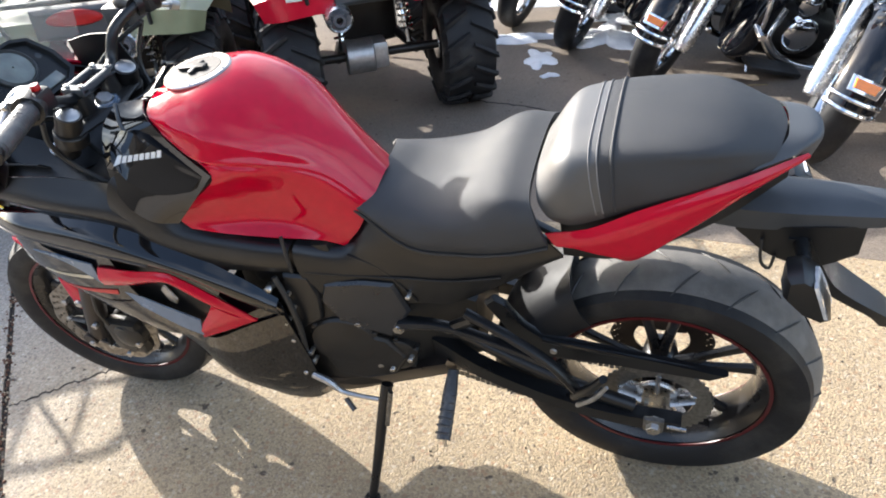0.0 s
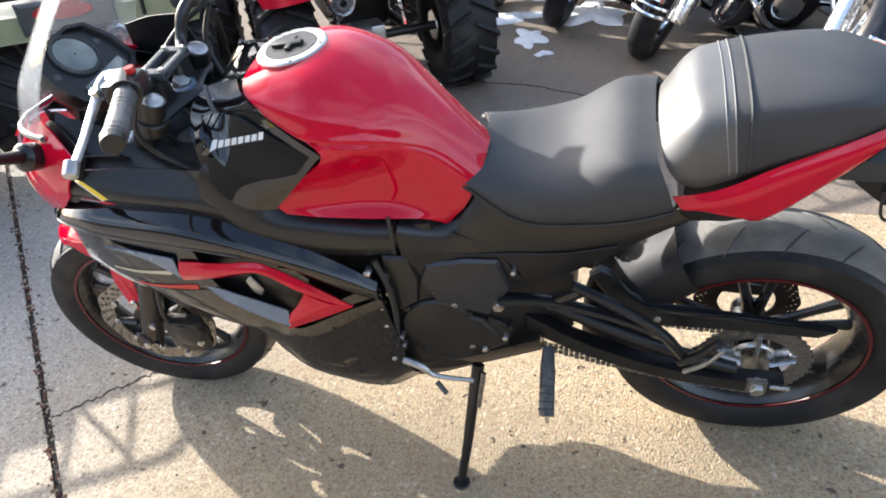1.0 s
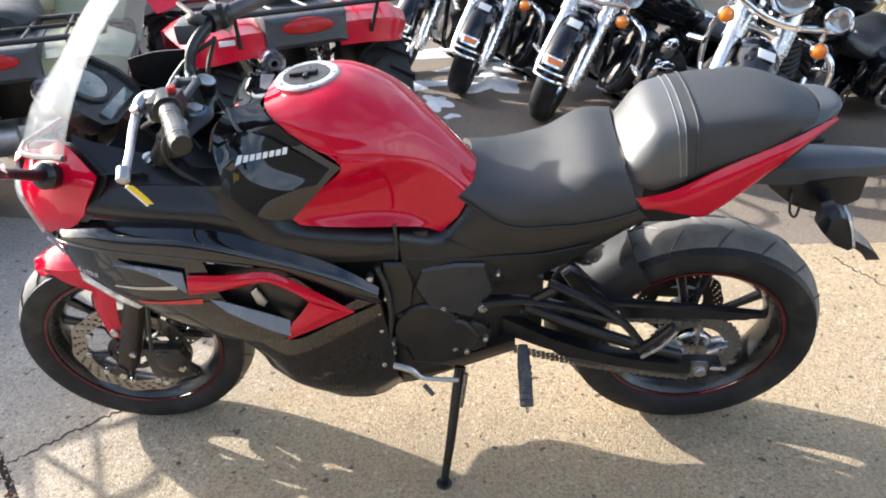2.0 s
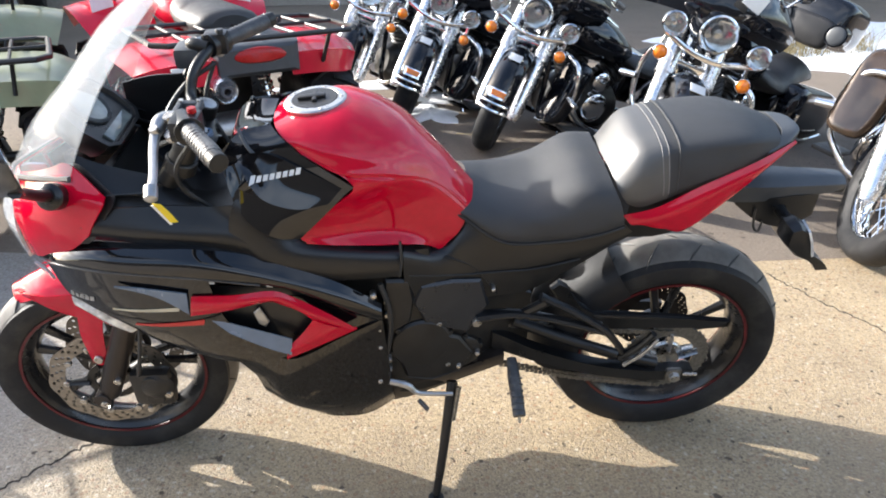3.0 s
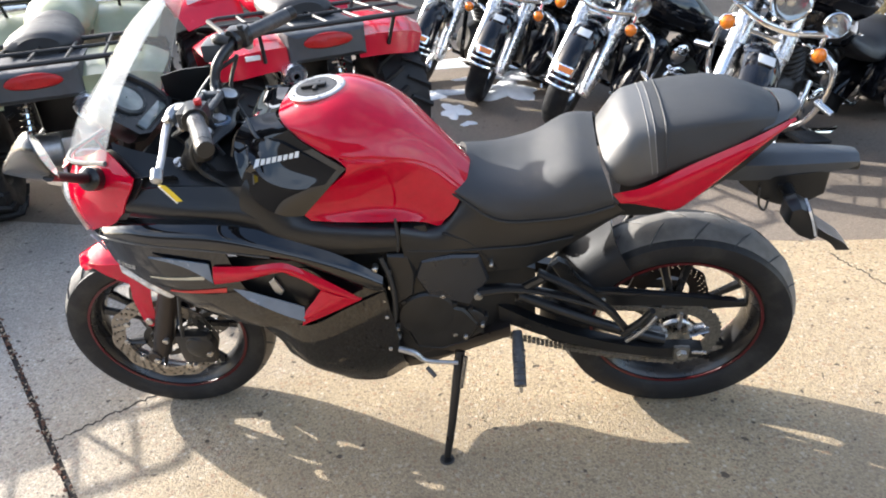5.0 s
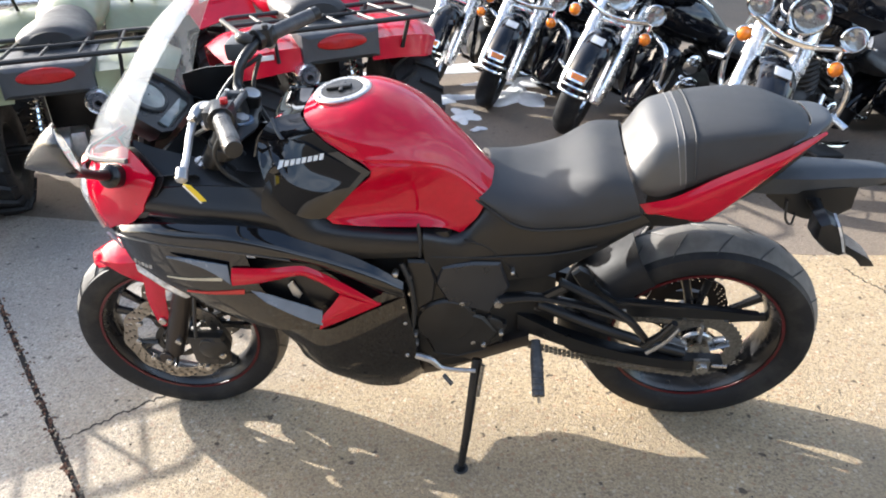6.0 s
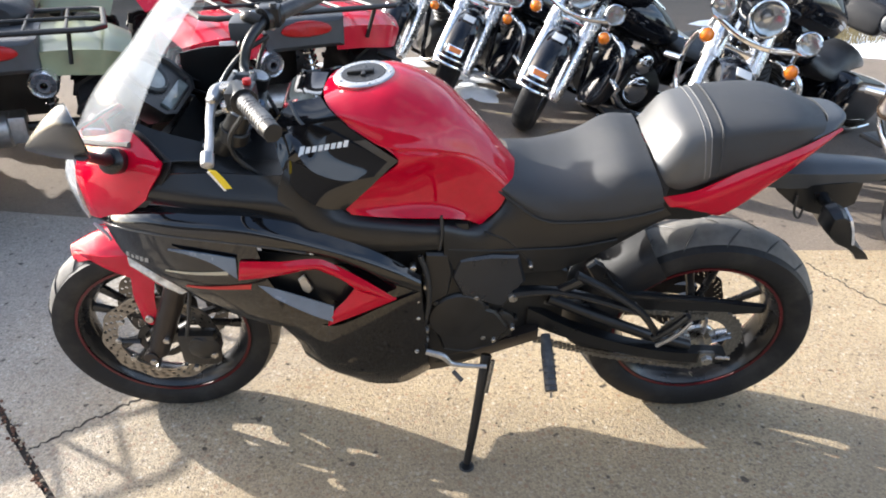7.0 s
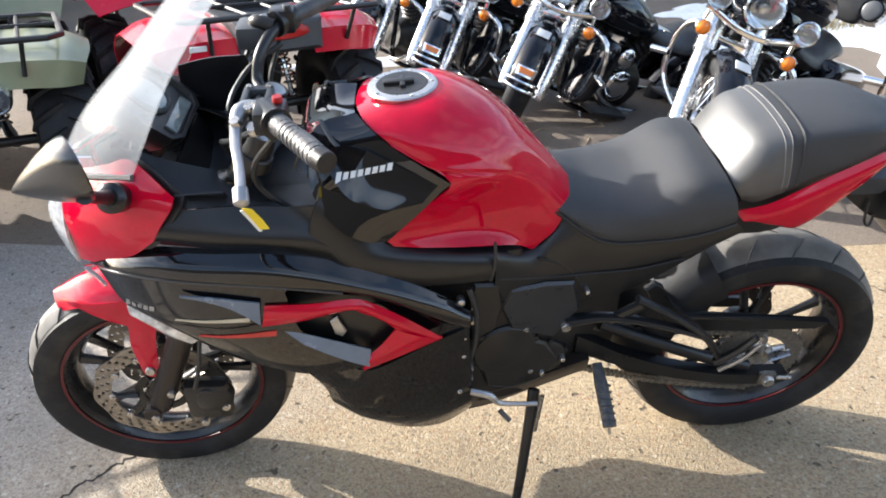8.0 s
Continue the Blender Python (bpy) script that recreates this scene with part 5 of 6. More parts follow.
    for k, pts in enumerate(([(-.35, -.16, 1.02), (-.42, -.13, .98), (-.45, -.06, .93), (-.40, -.05, .84)], [(-.34, -.18, 1.01), (-.38, -.16, .95), (-.38, -.14, .89), (-.32, -.12, .82)],
                             [(-.36, .16, 1.03), (-.43, .12, .99), (-.46, .05, .93), (-.40, .02, .84)], [(-.365, .17, 1.03), (-.39, .14, .95), (-.35, .11, .86)], [(-.43, .19, 1.01), (-.47, .15, .93), (-.50, .11, .82), (-.53, .10, .70)])):
        part("control_cable", tube(B(), pts, .005, 6, 18), CABLE, bike)
    # front mudguard
    fen = []
    for a, wide in ((50, 1), (66, 1), (82, 1), (99, 1), (112, .9), (125, .55)):
        q = radians(a)
        fen.append([(fc[0] + (.318 - .032 * (abs(y) / .07) ** 2) * math.cos(q), y * wide, fc[2] + (.318 - .032 * (abs(y) / .07) ** 2) * math.sin(q)) for y in (-.072, -.05, 0, .05, .072)])
    fd = part("front_mudguard", sheet(B(), fen, 18, 24, .003, fc), RED, bike, "glossy red front mudguard")
    for s in (-1, 1):
        skirt = [[(-.836, s * .058, .574), (-.777, s * .0725, .575), (-.705, s * .074, .578), (-.60, s * .073, .556)], [(-.826, s * .066, .570), (-.77, s * .079, .556), (-.70, s * .081, .545), (-.615, s * .079, .538)],
                 [(-.816, s * .068, .566), (-.765, s * .080, .540), (-.705, s * .082, .514), (-.645, s * .080, .512)]]
        part("mudguard_skirt", sheet(B(), skirt, 18, 10, .003, (-.7, 0, .45)), RED, fd)
        arm = [[(-.716, s * .081, .548), (-.69, s * .083, .550), (-.650, s * .083, .552)], [(-.718, s * .087, .505), (-.69, s * .090, .508), (-.660, s * .089, .512)], [(-.720, s * .094, .465), (-.695, s * .098, .465), (-.668, s * .096, .468)], [(-.711, s * .10, .392), (-.695, s * .103, .382), (-.676, s * .101, .388)]]
        part("mudguard_arm", sheet(B(), arm, 10, 14, .003, (-.7, 0, .4)), RED, fd)
        part("mudguard_bolt", disc_plug(B(), (-.694, s * .108, .402), (0, s, 0), .011, .012, 10), STEEL, fd)
    # the rear half stands a little to the right of the front
    soft_step = lambda f: min(1, max(0, f)) ** 2 * (3 - 2 * min(1, max(0, f)))
    keeps_place = ("fuel_tank", "filler", "cap_", "frame_cover", "side_stand", "stand_", "shift_", "rider_footrest", "rib", "footrest_feeler", "exhaust_box")
    for ob in bike.children_recursive:
        if not ob.name.startswith(keeps_place):
            for v in ob.data.vertices:
                f, k = soft_step((v.co.x + .02) / .3), soft_step((v.co.x - .2) / .3)
                v.co += Vector((.012 * k, .040 * f, -.012 * k))
    lean_more = lambda c, ax, a: Matrix.Translation(c) @ Matrix.Rotation(radians(a), 4, ax) @ Matrix.Translation(-Vector(c))
    rw.matrix_basis = lean_more((rc[0] + .012, .04, rc[2] - .012), "X", 1.2)
    fw.matrix_basis = lean_more(fc, "Z", 4.5)
    return bike


sport_bike()
# ------------------------------------------------------------------ ground
def big_plate(name, outline, z, depth, material, label):
    bm = B()
    loft(bm, [[(x, y, z - depth) for x, y in outline], [(x, y, z) for x, y in outline]])
    return tagged(new(name, mesh_of(name, bm, material)), label, "ground", "", "structure")


big_plate("ground", [(-300, -300), (300, -300), (300, 300), (-300, 300)], -0.03, 0.02, ASPHALT, "dark weathered asphalt ground reaching the horizon")
JX, JY = -1.69, 0.39
JD = Vector((0.785, -0.81, 0)).normalized()
JN = Vector((-JD.y, JD.x, 0))
if JN.x < 0:
    JN = -JN


def joint_point(along, off):
    return (JX + JD.x * along + JN.x * off, JY + JD.y * along + JN.y * off)


SEAM = [joint_point(-1.35, .009), (-1.2, 1.16), (.2, 1.06), (1.45, .98), (3.0, 1.02), (9, .8)]
right = [joint_point(-1.35, .009), joint_point(6, .009), (9, -5.5)] + SEAM[:0:-1]
left = [joint_point(6, -.009), joint_point(-9, -.009), (-12, 3), (-12, -8), (1, -8)]
big_plate("pavement_1", right, 0.0, 0.03, CONCRETE, "sunlit tan exposed-aggregate concrete slab")
big_plate("pavement_2", left, 0.0, 0.03, CONCRETE, "exposed-aggregate concrete slab past the joint, greyed for lens haze")
# darker, browner slab beyond the seam
big_plate("pavement_3", [joint_point(-9, .009)] + [(x, y + .004) for x, y in SEAM] + [(9, 12), (-6, 12)], -0.001, 0.03, BROWNCONCRETE, "darker brown concrete under the parked cruisers")
fl = big_plate("trim", [joint_point(-9, .009), joint_point(6, .009), joint_point(6, -.009), joint_point(-9, -.009)], -0.007, 0.02, FILLER, "dark filler in the expansion joint")


def crack(pts, w, seed):
    rnd = random.Random(seed)
    bm = B()
    p = resample([(x, y, 0) for x, y in pts], 60)
    lo, hi = [], []
    for i, q in enumerate(p):
        d = p[min(i + 1, 59)] - p[max(i - 1, 0)]
        nn = np.array((-d[1], d[0], 0)) / (np.linalg.norm(d) + 1e-9)
        k = w * (.35 + .9 * rnd.random())
        o = (rnd.random() - .5) * .016
        lo.append(q + nn * (o - k))
        hi.append(q + nn * (o + k))
    v = [[bm.verts.new((*q[:2], .0015)) for q in r] for r in (lo, hi)] + [[bm.verts.new((*q[:2], -.004)) for q in r] for r in (lo, hi)]
    for i in range(59):
        bm.faces.new((v[0][i], v[0][i + 1], v[1][i + 1], v[1][i]))
        bm.faces.new((v[0][i], v[2][i], v[2][i + 1], v[0][i + 1]))
        bm.faces.new((v[1][i], v[1][i + 1], v[3][i + 1], v[3][i]))
    return tagged(new("trim", mesh_of("trim", bm, FILLER)), "dark irregular crack in the concrete", "crack", "", "structure")


crack([(-1.06, -.245), (-.95, -.13), (-.854, -.038), (-.72, .10), (-.55, .22)], .0032, 3)
crack([(1.5, .868), (1.62, .60), (1.80, .264)], .003, 5)

crack([(-.42, 2.32), (-.305, 2.256), (-.05, 2.20), (.148, 2.102), (.4, 2.0)], .004, 7)
# plain dark hoarding that closes the lot behind the viewer
blocker = tagged(new("wall_south", mesh_of("wall_south", block(B(), (-22, -9.3, -.02), (20, -9.0, 3.4), .02), DARKBLOCKER)), "added unseen dark wall that keeps horizon sky out of reflections", "wall", "", "structure")


# ------------------------------------------------------------------ loose grit
def grit(count, material, seed, sizes, seam=False):
    rnd = random.Random(seed)
    verts, faces = [], []
    for i in range(count):
        x, y = rnd.uniform(-1.9, 2.2), rnd.uniform(-1.5, 1.0)
        if seam:
            x, y = joint_point(rnd.uniform(-1.6, 2.6), rnd.gauss(0, .011))
        r, q = rnd.uniform(*sizes), rnd.uniform(0, 6.28)
        n0 = len(verts)
        for k in range(5):
            a = q + k * 1.2566
            rr = r * rnd.uniform(.6, 1.1)
            verts.append((x + rr * math.cos(a), y + rr * math.sin(a), -.001))
        for k in range(5):
            a = q + k * 1.2566 + .3
            rr = r * rnd.uniform(.35, .7)
            verts.append((x + rr * math.cos(a), y + rr * math.sin(a), r * rnd.uniform(.35, .8)))
        for k in range(5):
            j = (k + 1) % 5
            faces.append((n0 + k, n0 + j, n0 + 5 + j, n0 + 5 + k))
        faces.append(tuple(n0 + 5 + k for k in range(5)))
    me = bpy.data.meshes.new("grit")
    me.from_pydata(verts, [], faces)
    me.materials.append(material)
    return new("grit", me)


tagged(grit(420, FILLER, 21, (.0015, .0045)), "scattered dark grit on the concrete", "grit", "", "stuff")
tagged(grit(260, SANDGRAIN, 22, (.0015, .005)), "scattered pale sand grains on the concrete", "grit", "", "stuff")
tagged(grit(380, LEAFBIT, 23, (.003, .008), True), "brown leaf bits and dirt along the expansion joint", "debris", "", "stuff")
tagged(grit(240, SANDGRAIN, 24, (.002, .006), True), "pale sand along the expansion joint", "debris", "", "stuff")
# ------------------------------------------------------------------ cruisers parked in a row
def spoke_wheel(parent, name, c, r, w, rim, material=None, spokes=28, axis="x"):
    """Laced chrome wheel in the y-z plane."""
    bm = B()
    rw = w * .33
    lathe(bm, [(rim + .006, -rw), (rim - .006, -rw * .9), (rim - .018, -rw * .4), (rim - .018, rw * .4), (rim - .006, rw * .9), (rim + .006, rw), (rim + .0, rw * .6), (rim + .0, -rw * .6)], c, "x", 48)
    wheel = part(name, bm, CHROME, parent, "chrome laced rim")
    part("tyre", lathe(B(), [(rim, -w * .36), (rim + .02, -w * .48), (rim + (r - rim) * .6, -w * .5), (r - .022, -w * .42), (r - .005, -w * .25), (r, 0), (r - .005, w * .25), (r - .022, w * .42), (rim + (r - rim) * .6, w * .5), (rim + .02, w * .48), (rim, w * .36)], c, "x", 56),
         TYRE if material is None else material, wheel, "dusty black cruiser tyre")
    bm = lathe(B(), [(.01, -.05), (.035, -.05), (.045, -.035), (.03, -.02), (.03, .02), (.045, .035), (.035, .05), (.01, .05)], c, "x", 24)
    part("hub", bm, CHROMEWORN, wheel)
    bm = B()
    for i in range(spokes):
        q = 2 * math.pi * i / spokes
        q2 = q + (.42 if i % 2 else -.42)
        s = .04 if i % 4 < 2 else -.04
        tube(bm, [(c[0] + s, c[1] + .035 * math.cos(q2), c[2] + .035 * math.sin(q2)), (c[0], c[1] + (rim - .016) * math.cos(q), c[2] + (rim - .016) * math.sin(q))], .0026, 4)
    tagged(part("spokes", bm, CHROME, wheel), kind="stuff")
    return wheel


def round_lamp(parent, name, c, r, way, depth, lens, label, ring=CHROME):
    w = Vector(way).normalized()
    a = w.orthogonal().normalized()
    b = w.cross(a)
    c = Vector(c)
    circ = lambda o, k: [c + w * o + (a * math.cos(q) + b * math.sin(q)) * k for q in np.linspace(0, 6.2832, 28, endpoint=False)]
    clear = lens is LAMPGLASS
    bm = B()
    loft(bm, [circ(-depth, r * .25), circ(-depth * .85, r * .6), circ(-depth * .5, r * .9), circ(0, r), circ(.006, r * 1.06), circ(.014, r * 1.06), circ(.018, r * .98), circ(.012, r * .93)], caps=not clear)
    shell = part(name, bm, ring, parent, label)
    if clear:
        g = 2.2 if r < .06 else 1.0
        flute = lambda o, k, f: [c + w * o + (a * math.cos(q) + b * math.sin(q)) * k * (1 + f * (-1) ** i) for i, q in enumerate(np.linspace(0, 6.2832, 28, endpoint=False))]
        part("reflector", loft(B(), [circ(.013, r * .935), flute(.002, r * .88, .004 * g), flute(-r * .25, r * .74, .008 * g), flute(-r * .5, r * .50, .010 * g), circ(-r * .62, r * .26), circ(-r * .66, r * .06)], caps=False), CHROME, shell, "fluted bright lamp reflector")
        part("bulb_shield", loft(B(), [circ(-r * .62, r * .14), circ(-r * .22, r * .24), circ(-r * .12, r * .22), circ(-r * .08, r * .05)]), CHROMEWORN, shell)
    bm = B()
    loft(bm, [circ(.006, r * .93), circ(.016, r * .9), circ(.026, r * .6), circ(.031, r * .25), circ(.032, r * .05)], caps=not clear)
    part("lens", bm, lens, shell).visible_shadow = False
    return shell


def cruiser(name, label, m, paint=None, fairing=0, guard=True, bar=True, paper=True, screen=False, shields=False, steer=0.0, lip=6, shield_paint=None, tip_lamp=True, top_case=False, shield_up=0.0):
    """Touring cruiser, heading -y, front wheel standing on the origin, leaning to +x by its pose."""
    paint = paint or BIKEBLACK
    t = thing(name, m, label, "motorcycle", "cruisers parked in a row")
    R0 = .315
    fc = (0, 0, R0)
    spoke_wheel(t, "front_wheel", fc, R0, .13, .215)
    rk = Vector((0, .46, .89)).normalized()
    for s in (-1, 1):
        lo = Vector((s * .105, -.02, R0 - .02))
        leg = part("fork_leg", tube(B(), [lo - rk * .05, lo, lo + rk * .10, lo + rk * .34], [.032, .043, .046, .043], 16), FORKCHROME, t, "chrome fork slider")
        part("fork_tube", tube(B(), [lo + rk * .34, lo + rk * .66], [.052, .050], 16), FORKCHROME, leg, "chrome fork shroud")
        part("axle_cap", disc_plug(B(), (s * .145, 0, R0 - .005), (s, 0, 0), .018, .04, 12), CHROME, leg)
        part("reflector", disc_plug(B(), lo + rk * .16 + Vector((s * .034, 0, 0)), (s, 0, 0), .016, .006, 12), AMBER, leg)
    # mudguard
    rows = []
    for a in np.linspace(lip, 150, 9):
        q = radians(180 - a)
        rr = R0 + .035
        rows.append([(x, (rr - .05 * (abs(x) / .085) ** 2.5) * math.cos(q), R0 + (rr - .05 * (abs(x) / .085) ** 2.5) * math.sin(q)) for x in (-.085, -.07, -.035, 0, .035, .07, .085)])
    fender = part("front_mudguard", sheet(B(), rows, 20, 36, .004, fc), paint, t, "deep painted front mudguard with chrome trim")
    rim = [(x, y, z) for x, y, z in (np.array(rows[0]) * .6 + np.array(rows[1]) * .4)]
    if tip_lamp:
        part("trim_strip", tube(B(), [(x * 1.03, y * 1.0 - .004, z - .002) for x, y, z in rim], .009, 8, 20), CHROME, fender, "chrome mudguard edge trim")
    if tip_lamp:
        part("trim_lip", tube(B(), [(x * 1.03, y, z) for x, y, z in rows[0]], .011, 8, 20), CHROME, fender)
    if tip_lamp:
        q = radians(180 - 16 - lip)
        base = Vector((0, (R0 + .038) * math.cos(q), R0 + (R0 + .038) * math.sin(q)))
        out = Vector((0, math.cos(q), math.sin(q)))
        dm = Matrix.Translation(base + out * .004) @ out.to_track_quat("Z", "Y").to_matrix().to_4x4()
        bm = B()
        loft(bm, [[(u * k, v * k, o) for u, v in ((-.038, -.018), (.038, -.018), (.045, .016), (-.045, .016))] for o, k in ((-.01, 1.0), (.012, 1.0), (.02, .9))])
        lampm = part("mudguard_lamp", turned(bm, dm), AMBER, fender, "amber lamp on the mudguard tip")
        bm = B()
        loft(bm, [[(u * k, v * k, o) for u, v in ((-.052, -.03), (.052, -.03), (.058, .024), (-.058, .024))] for o, k in ((-.014, 1.0), (.002, 1.0), (.004, .93))])
        part("lamp_base", turned(bm, dm), CHROME, lampm)
    if paper:
        q = radians(180 - 62)
        out = Vector((0, math.cos(q), math.sin(q)))
        pm = Matrix.Translation(Vector((0, (R0 + .042) * math.cos(q), R0 + (R0 + .042) * math.sin(q)))) @ out.to_track_quat("Z", "Y").to_matrix().to_4x4()
        part("paper_label", turned(block(B(), (-.04, -.028, -.002), (.035, .028, .002), .001), pm), PAPER, fender, "white paper label")
    head = Vector((0, .30, R0 + .60))
    part("steering_head", tube(B(), [head - rk * .12, head + rk * .03], .05, 14), paint, t)
    for k, z in ((0, .34), (1, .52)):
        p = Vector((0, -.02, R0)) + rk * (z + .06)
        part("fork_clamp", block(B(), (p.x - .15, p.y - .03, p.z - .02), (p.x + .15, p.y + .06, p.z + .02), .012), CHROME if k == 0 else paint, t)
    # lamps
    hc = Vector((0, -.02, .87))
    round_lamp(t, "headlamp", hc, .085, (0, -1, -.05), .15, LAMPGLASS, "round chrome headlamp with fluted glass")
    part("lamp_nacelle", tube(B(), [hc + Vector((0, .05, 0)), hc + Vector((0, .16, .02)), hc + Vector((0, .26, .03))], [.085, .11, .07], 20, 10), CHROME if not fairing else paint, t)
    lb = [(-.235, -.01, .80), (-.15, -.03, .775), (-.07, -.05, .755), (0, -.055, .75), (.07, -.05, .755), (.15, -.03, .775), (.235, -.01, .80)]
    part("lamp_bar", tube(B(), lb, .013, 8, 30, 1.2), CHROME, t, "curved chrome lamp bar")
    for s in (-1, 1):
        round_lamp(t, "spot_lamp", (s * .215, -.04, .845), .054, (0, -1, -.05), .09, LAMPGLASS, "small round chrome spot lamp")
        part("lamp_post", tube(B(), [(s * .21, 0, .79), (s * .213, 0, .74)], .011, 8), CHROME, t)
        ind = round_lamp(t, "indicator", (s * .215, -.03, .705), .034, (0, -1, 0), .06, AMBER, "round amber indicator in a chrome shell")
    # bars and controls
    part("handlebar", tube(B(), [(-.42, .62, 1.0), (-.34, .46, 1.03), (-.2, .34, 1.04), (0, .32, .99), (.2, .34, 1.04), (.34, .46, 1.03), (.42, .62, 1.0)], .014, 10, 36), CHROME, t, "wide chrome handlebar")
    for s in (-1, 1):
        g0, g1 = Vector((s * .36, .49, 1.025)), Vector((s * .42, .62, 1.0))
        part("grip", tube(B(), [g0, g1], .02, 12), GRIP, t)
        part("lever", tube(B(), [(s * .33, .40, 1.03), (s * .38, .46, 1.0), (s * .43, .58, .98)], .007, 6, 10), CHROME, t)
        stalk = part("mirror_stalk", tube(B(), [(s * .34, .44, 1.04), (s * .39, .42, 1.12), (s * .42, .42, 1.16)], .007, 6, 10), CHROME, t)
        round_lamp(stalk, "mirror", (s * .43, .43, 1.19), .055, (0, 1, .1), .03, CHROME, "round chrome mirror")
    # engine and frame
    bm = B()
    loft(bm, [[(.13 * k * math.cos(q), y, .36 + .15 * k * math.sin(q)) for q in np.linspace(0, 6.2832, 20, endpoint=False)] for y, k in ((.46, .7), (.52, 1), (.75, 1.05), (.98, 1), (1.04, .7))])
    eng = part("crankcase", bm, ENGINE, t, "black and chrome V-twin engine")
    for s, a in ((-1, -.32), (1, .32)):
        axis_pts = [Vector((0, .74 + a * (.25 + f * .6), .47 + .24 * f)) for f in np.linspace(0, 1, 27)]
        bm = tube(B(), axis_pts, [.088 if k % 3 else .074 for k in range(27)], 20)
        part("cylinder", bm, ENGINE, eng, "finned engine cylinder")
        part("rocker_cover", block(B(), (-.08, .74 + a * .9 - .07, .71), (.08, .74 + a * .9 + .07, .77), .02), CHROME, eng)
    for s in (-1, 1):
        part("engine_cover", disc_plug(B(), (s * .16, .66 if s < 0 else .8, .38), (s, 0, 0), .10, .06, 28, .02), CHROME, eng, "round chrome engine cover")
        part("frame_tube", tube(B(), [(s * .07, .33, .80), (s * .1, .38, .45), (s * .12, .46, .22), (s * .13, .8, .18), (s * .12, 1.15, .22)], .018, 8, 20), paint, t)
        part("footboard", block(B(), (s * .30 - .06, .48, .25), (s * .30 + .06, .78, .275), .012), LEATHER, t, "black rubber footboard")
        part("exhaust", tube(B(), [(s * .13, .65, .50), (s * .19, .60, .35), (s * .2, .8, .24), (s * .21, 1.2, .24), (s * .21, 1.75, .27)], [.024, .026, .03, .042, .04], 12, 24), CHROME, t, "chrome exhaust pipe")
    part("horn_cover", disc_plug(B(), (.17, .75, .56), (1, 0, 0), .065, .05, 24, .02), CHROME, t)
    part("air_cleaner", disc_plug(B(), (-.2, .75, .58), (-1, 0, 0), .085, .08, 28, .02), CHROME, t, "round chrome air cleaner")
    if guard:
        for s in (-1, 1):
            part("engine_guard", tube(B(), [(s * .06, .40, .68), (s * .20, .38, .69), (s * .31, .40, .65), (s * .345, .42, .52), (s * .31, .44, .36), (s * .18, .44, .25), (s * .09, .44, .22)], .0165, 10, 36), CHROME, t, "bent chrome engine guard")
            part("highway_peg", tube(B(), [(s * .33, .40, .48), (s * .43, .40, .46)], .018, 10), CHROME, t)
    if shields:
        for s in (-1, 1):
            bm = B()
            box = lambda v: math.copysign(abs(v) ** .5, v)
            loft(bm, [[(s * (.25 + w * box(math.cos(q))), y + .05 * k * math.sin(q), .48 + shield_up + .20 * k * box(math.sin(q))) for q in np.linspace(0, 6.2832, 26, endpoint=False)] for y, w, k in ((.375, .07, .80), (.385, .095, .95), (.41, .105, 1.0), (.46, .10, .97), (.48, .08, .85))], 12)
            part("leg_shield", bm, shield_paint or paint, t, "rounded glossy leg shield")
    # tank and seat
    bm = B()
    loft(bm, [[(w * math.cos(q), y, z + h * math.sin(q)) for q in np.linspace(0, 6.2832, 24, endpoint=False)] for y, w, z, h in ((.34, .07, .82, .06), (.42, .15, .82, .12), (.58, .19, .80, .14), (.78, .17, .77, .12), (.95, .10, .74, .07))], 18)
    tank = part("fuel_tank", bm, paint, t, "glossy teardrop fuel tank")
    part("tank_console", tube(B(), [(0, .42, .935), (0, .58, .945), (0, .80, .885)], [.04, .05, .03], 12, 10, .4), CHROME, tank)
    bm = B()
    loft(bm, [[(w * math.cos(q) * 1.0, y, z + h * (math.sin(q) if math.sin(q) > 0 else .6 * math.sin(q))) for q in np.linspace(0, 6.2832, 20, endpoint=False)] for y, w, z, h in
              ((.88, .09, .73, .04), (1.0, .17, .69, .08), (1.18, .19, .68, .09), (1.32, .17, .74, .10), (1.5, .16, .78, .09), (1.68, .12, .78, .06))], 22)
    part("seat", bm, LEATHER, t, "black leather two-up seat")
    spoke_wheel(t, "rear_wheel", (0, 1.58, R0), R0, .14, .21, None, 20)
    rows = []
    for a in np.linspace(-5, 165, 9):
        q = radians(a)
        rr = R0 + .05
        rows.append([(x, 1.58 + (rr - .06 * (abs(x) / .1) ** 2.5) * math.cos(q), R0 + (rr - .06 * (abs(x) / .1) ** 2.5) * math.sin(q)) for x in (-.1, -.08, -.04, 0, .04, .08, .1)])
    part("rear_mudguard", sheet(B(), rows, 18, 24, .004, (0, 1.58, R0)), paint, t)
    bag_z = .60 if top_case else .50
    for s in (-1, 1):
        bm = B()
        loft(bm, [[(s * (.215 + w * math.copysign(abs(math.cos(q)) ** .6, math.cos(q))), y, bag_z + h * math.copysign(abs(math.sin(q)) ** .6, math.sin(q))) for q in np.linspace(0, 6.2832, 24, endpoint=False)]
                  for y, w, h in ((1.20, .04, .08), (1.24, .085, .14), (1.45, .09, .15), (1.85, .085, .14), (1.93, .05, .10))], 18)
        bag = part("saddlebag", bm, paint, t, "hard painted saddlebag")
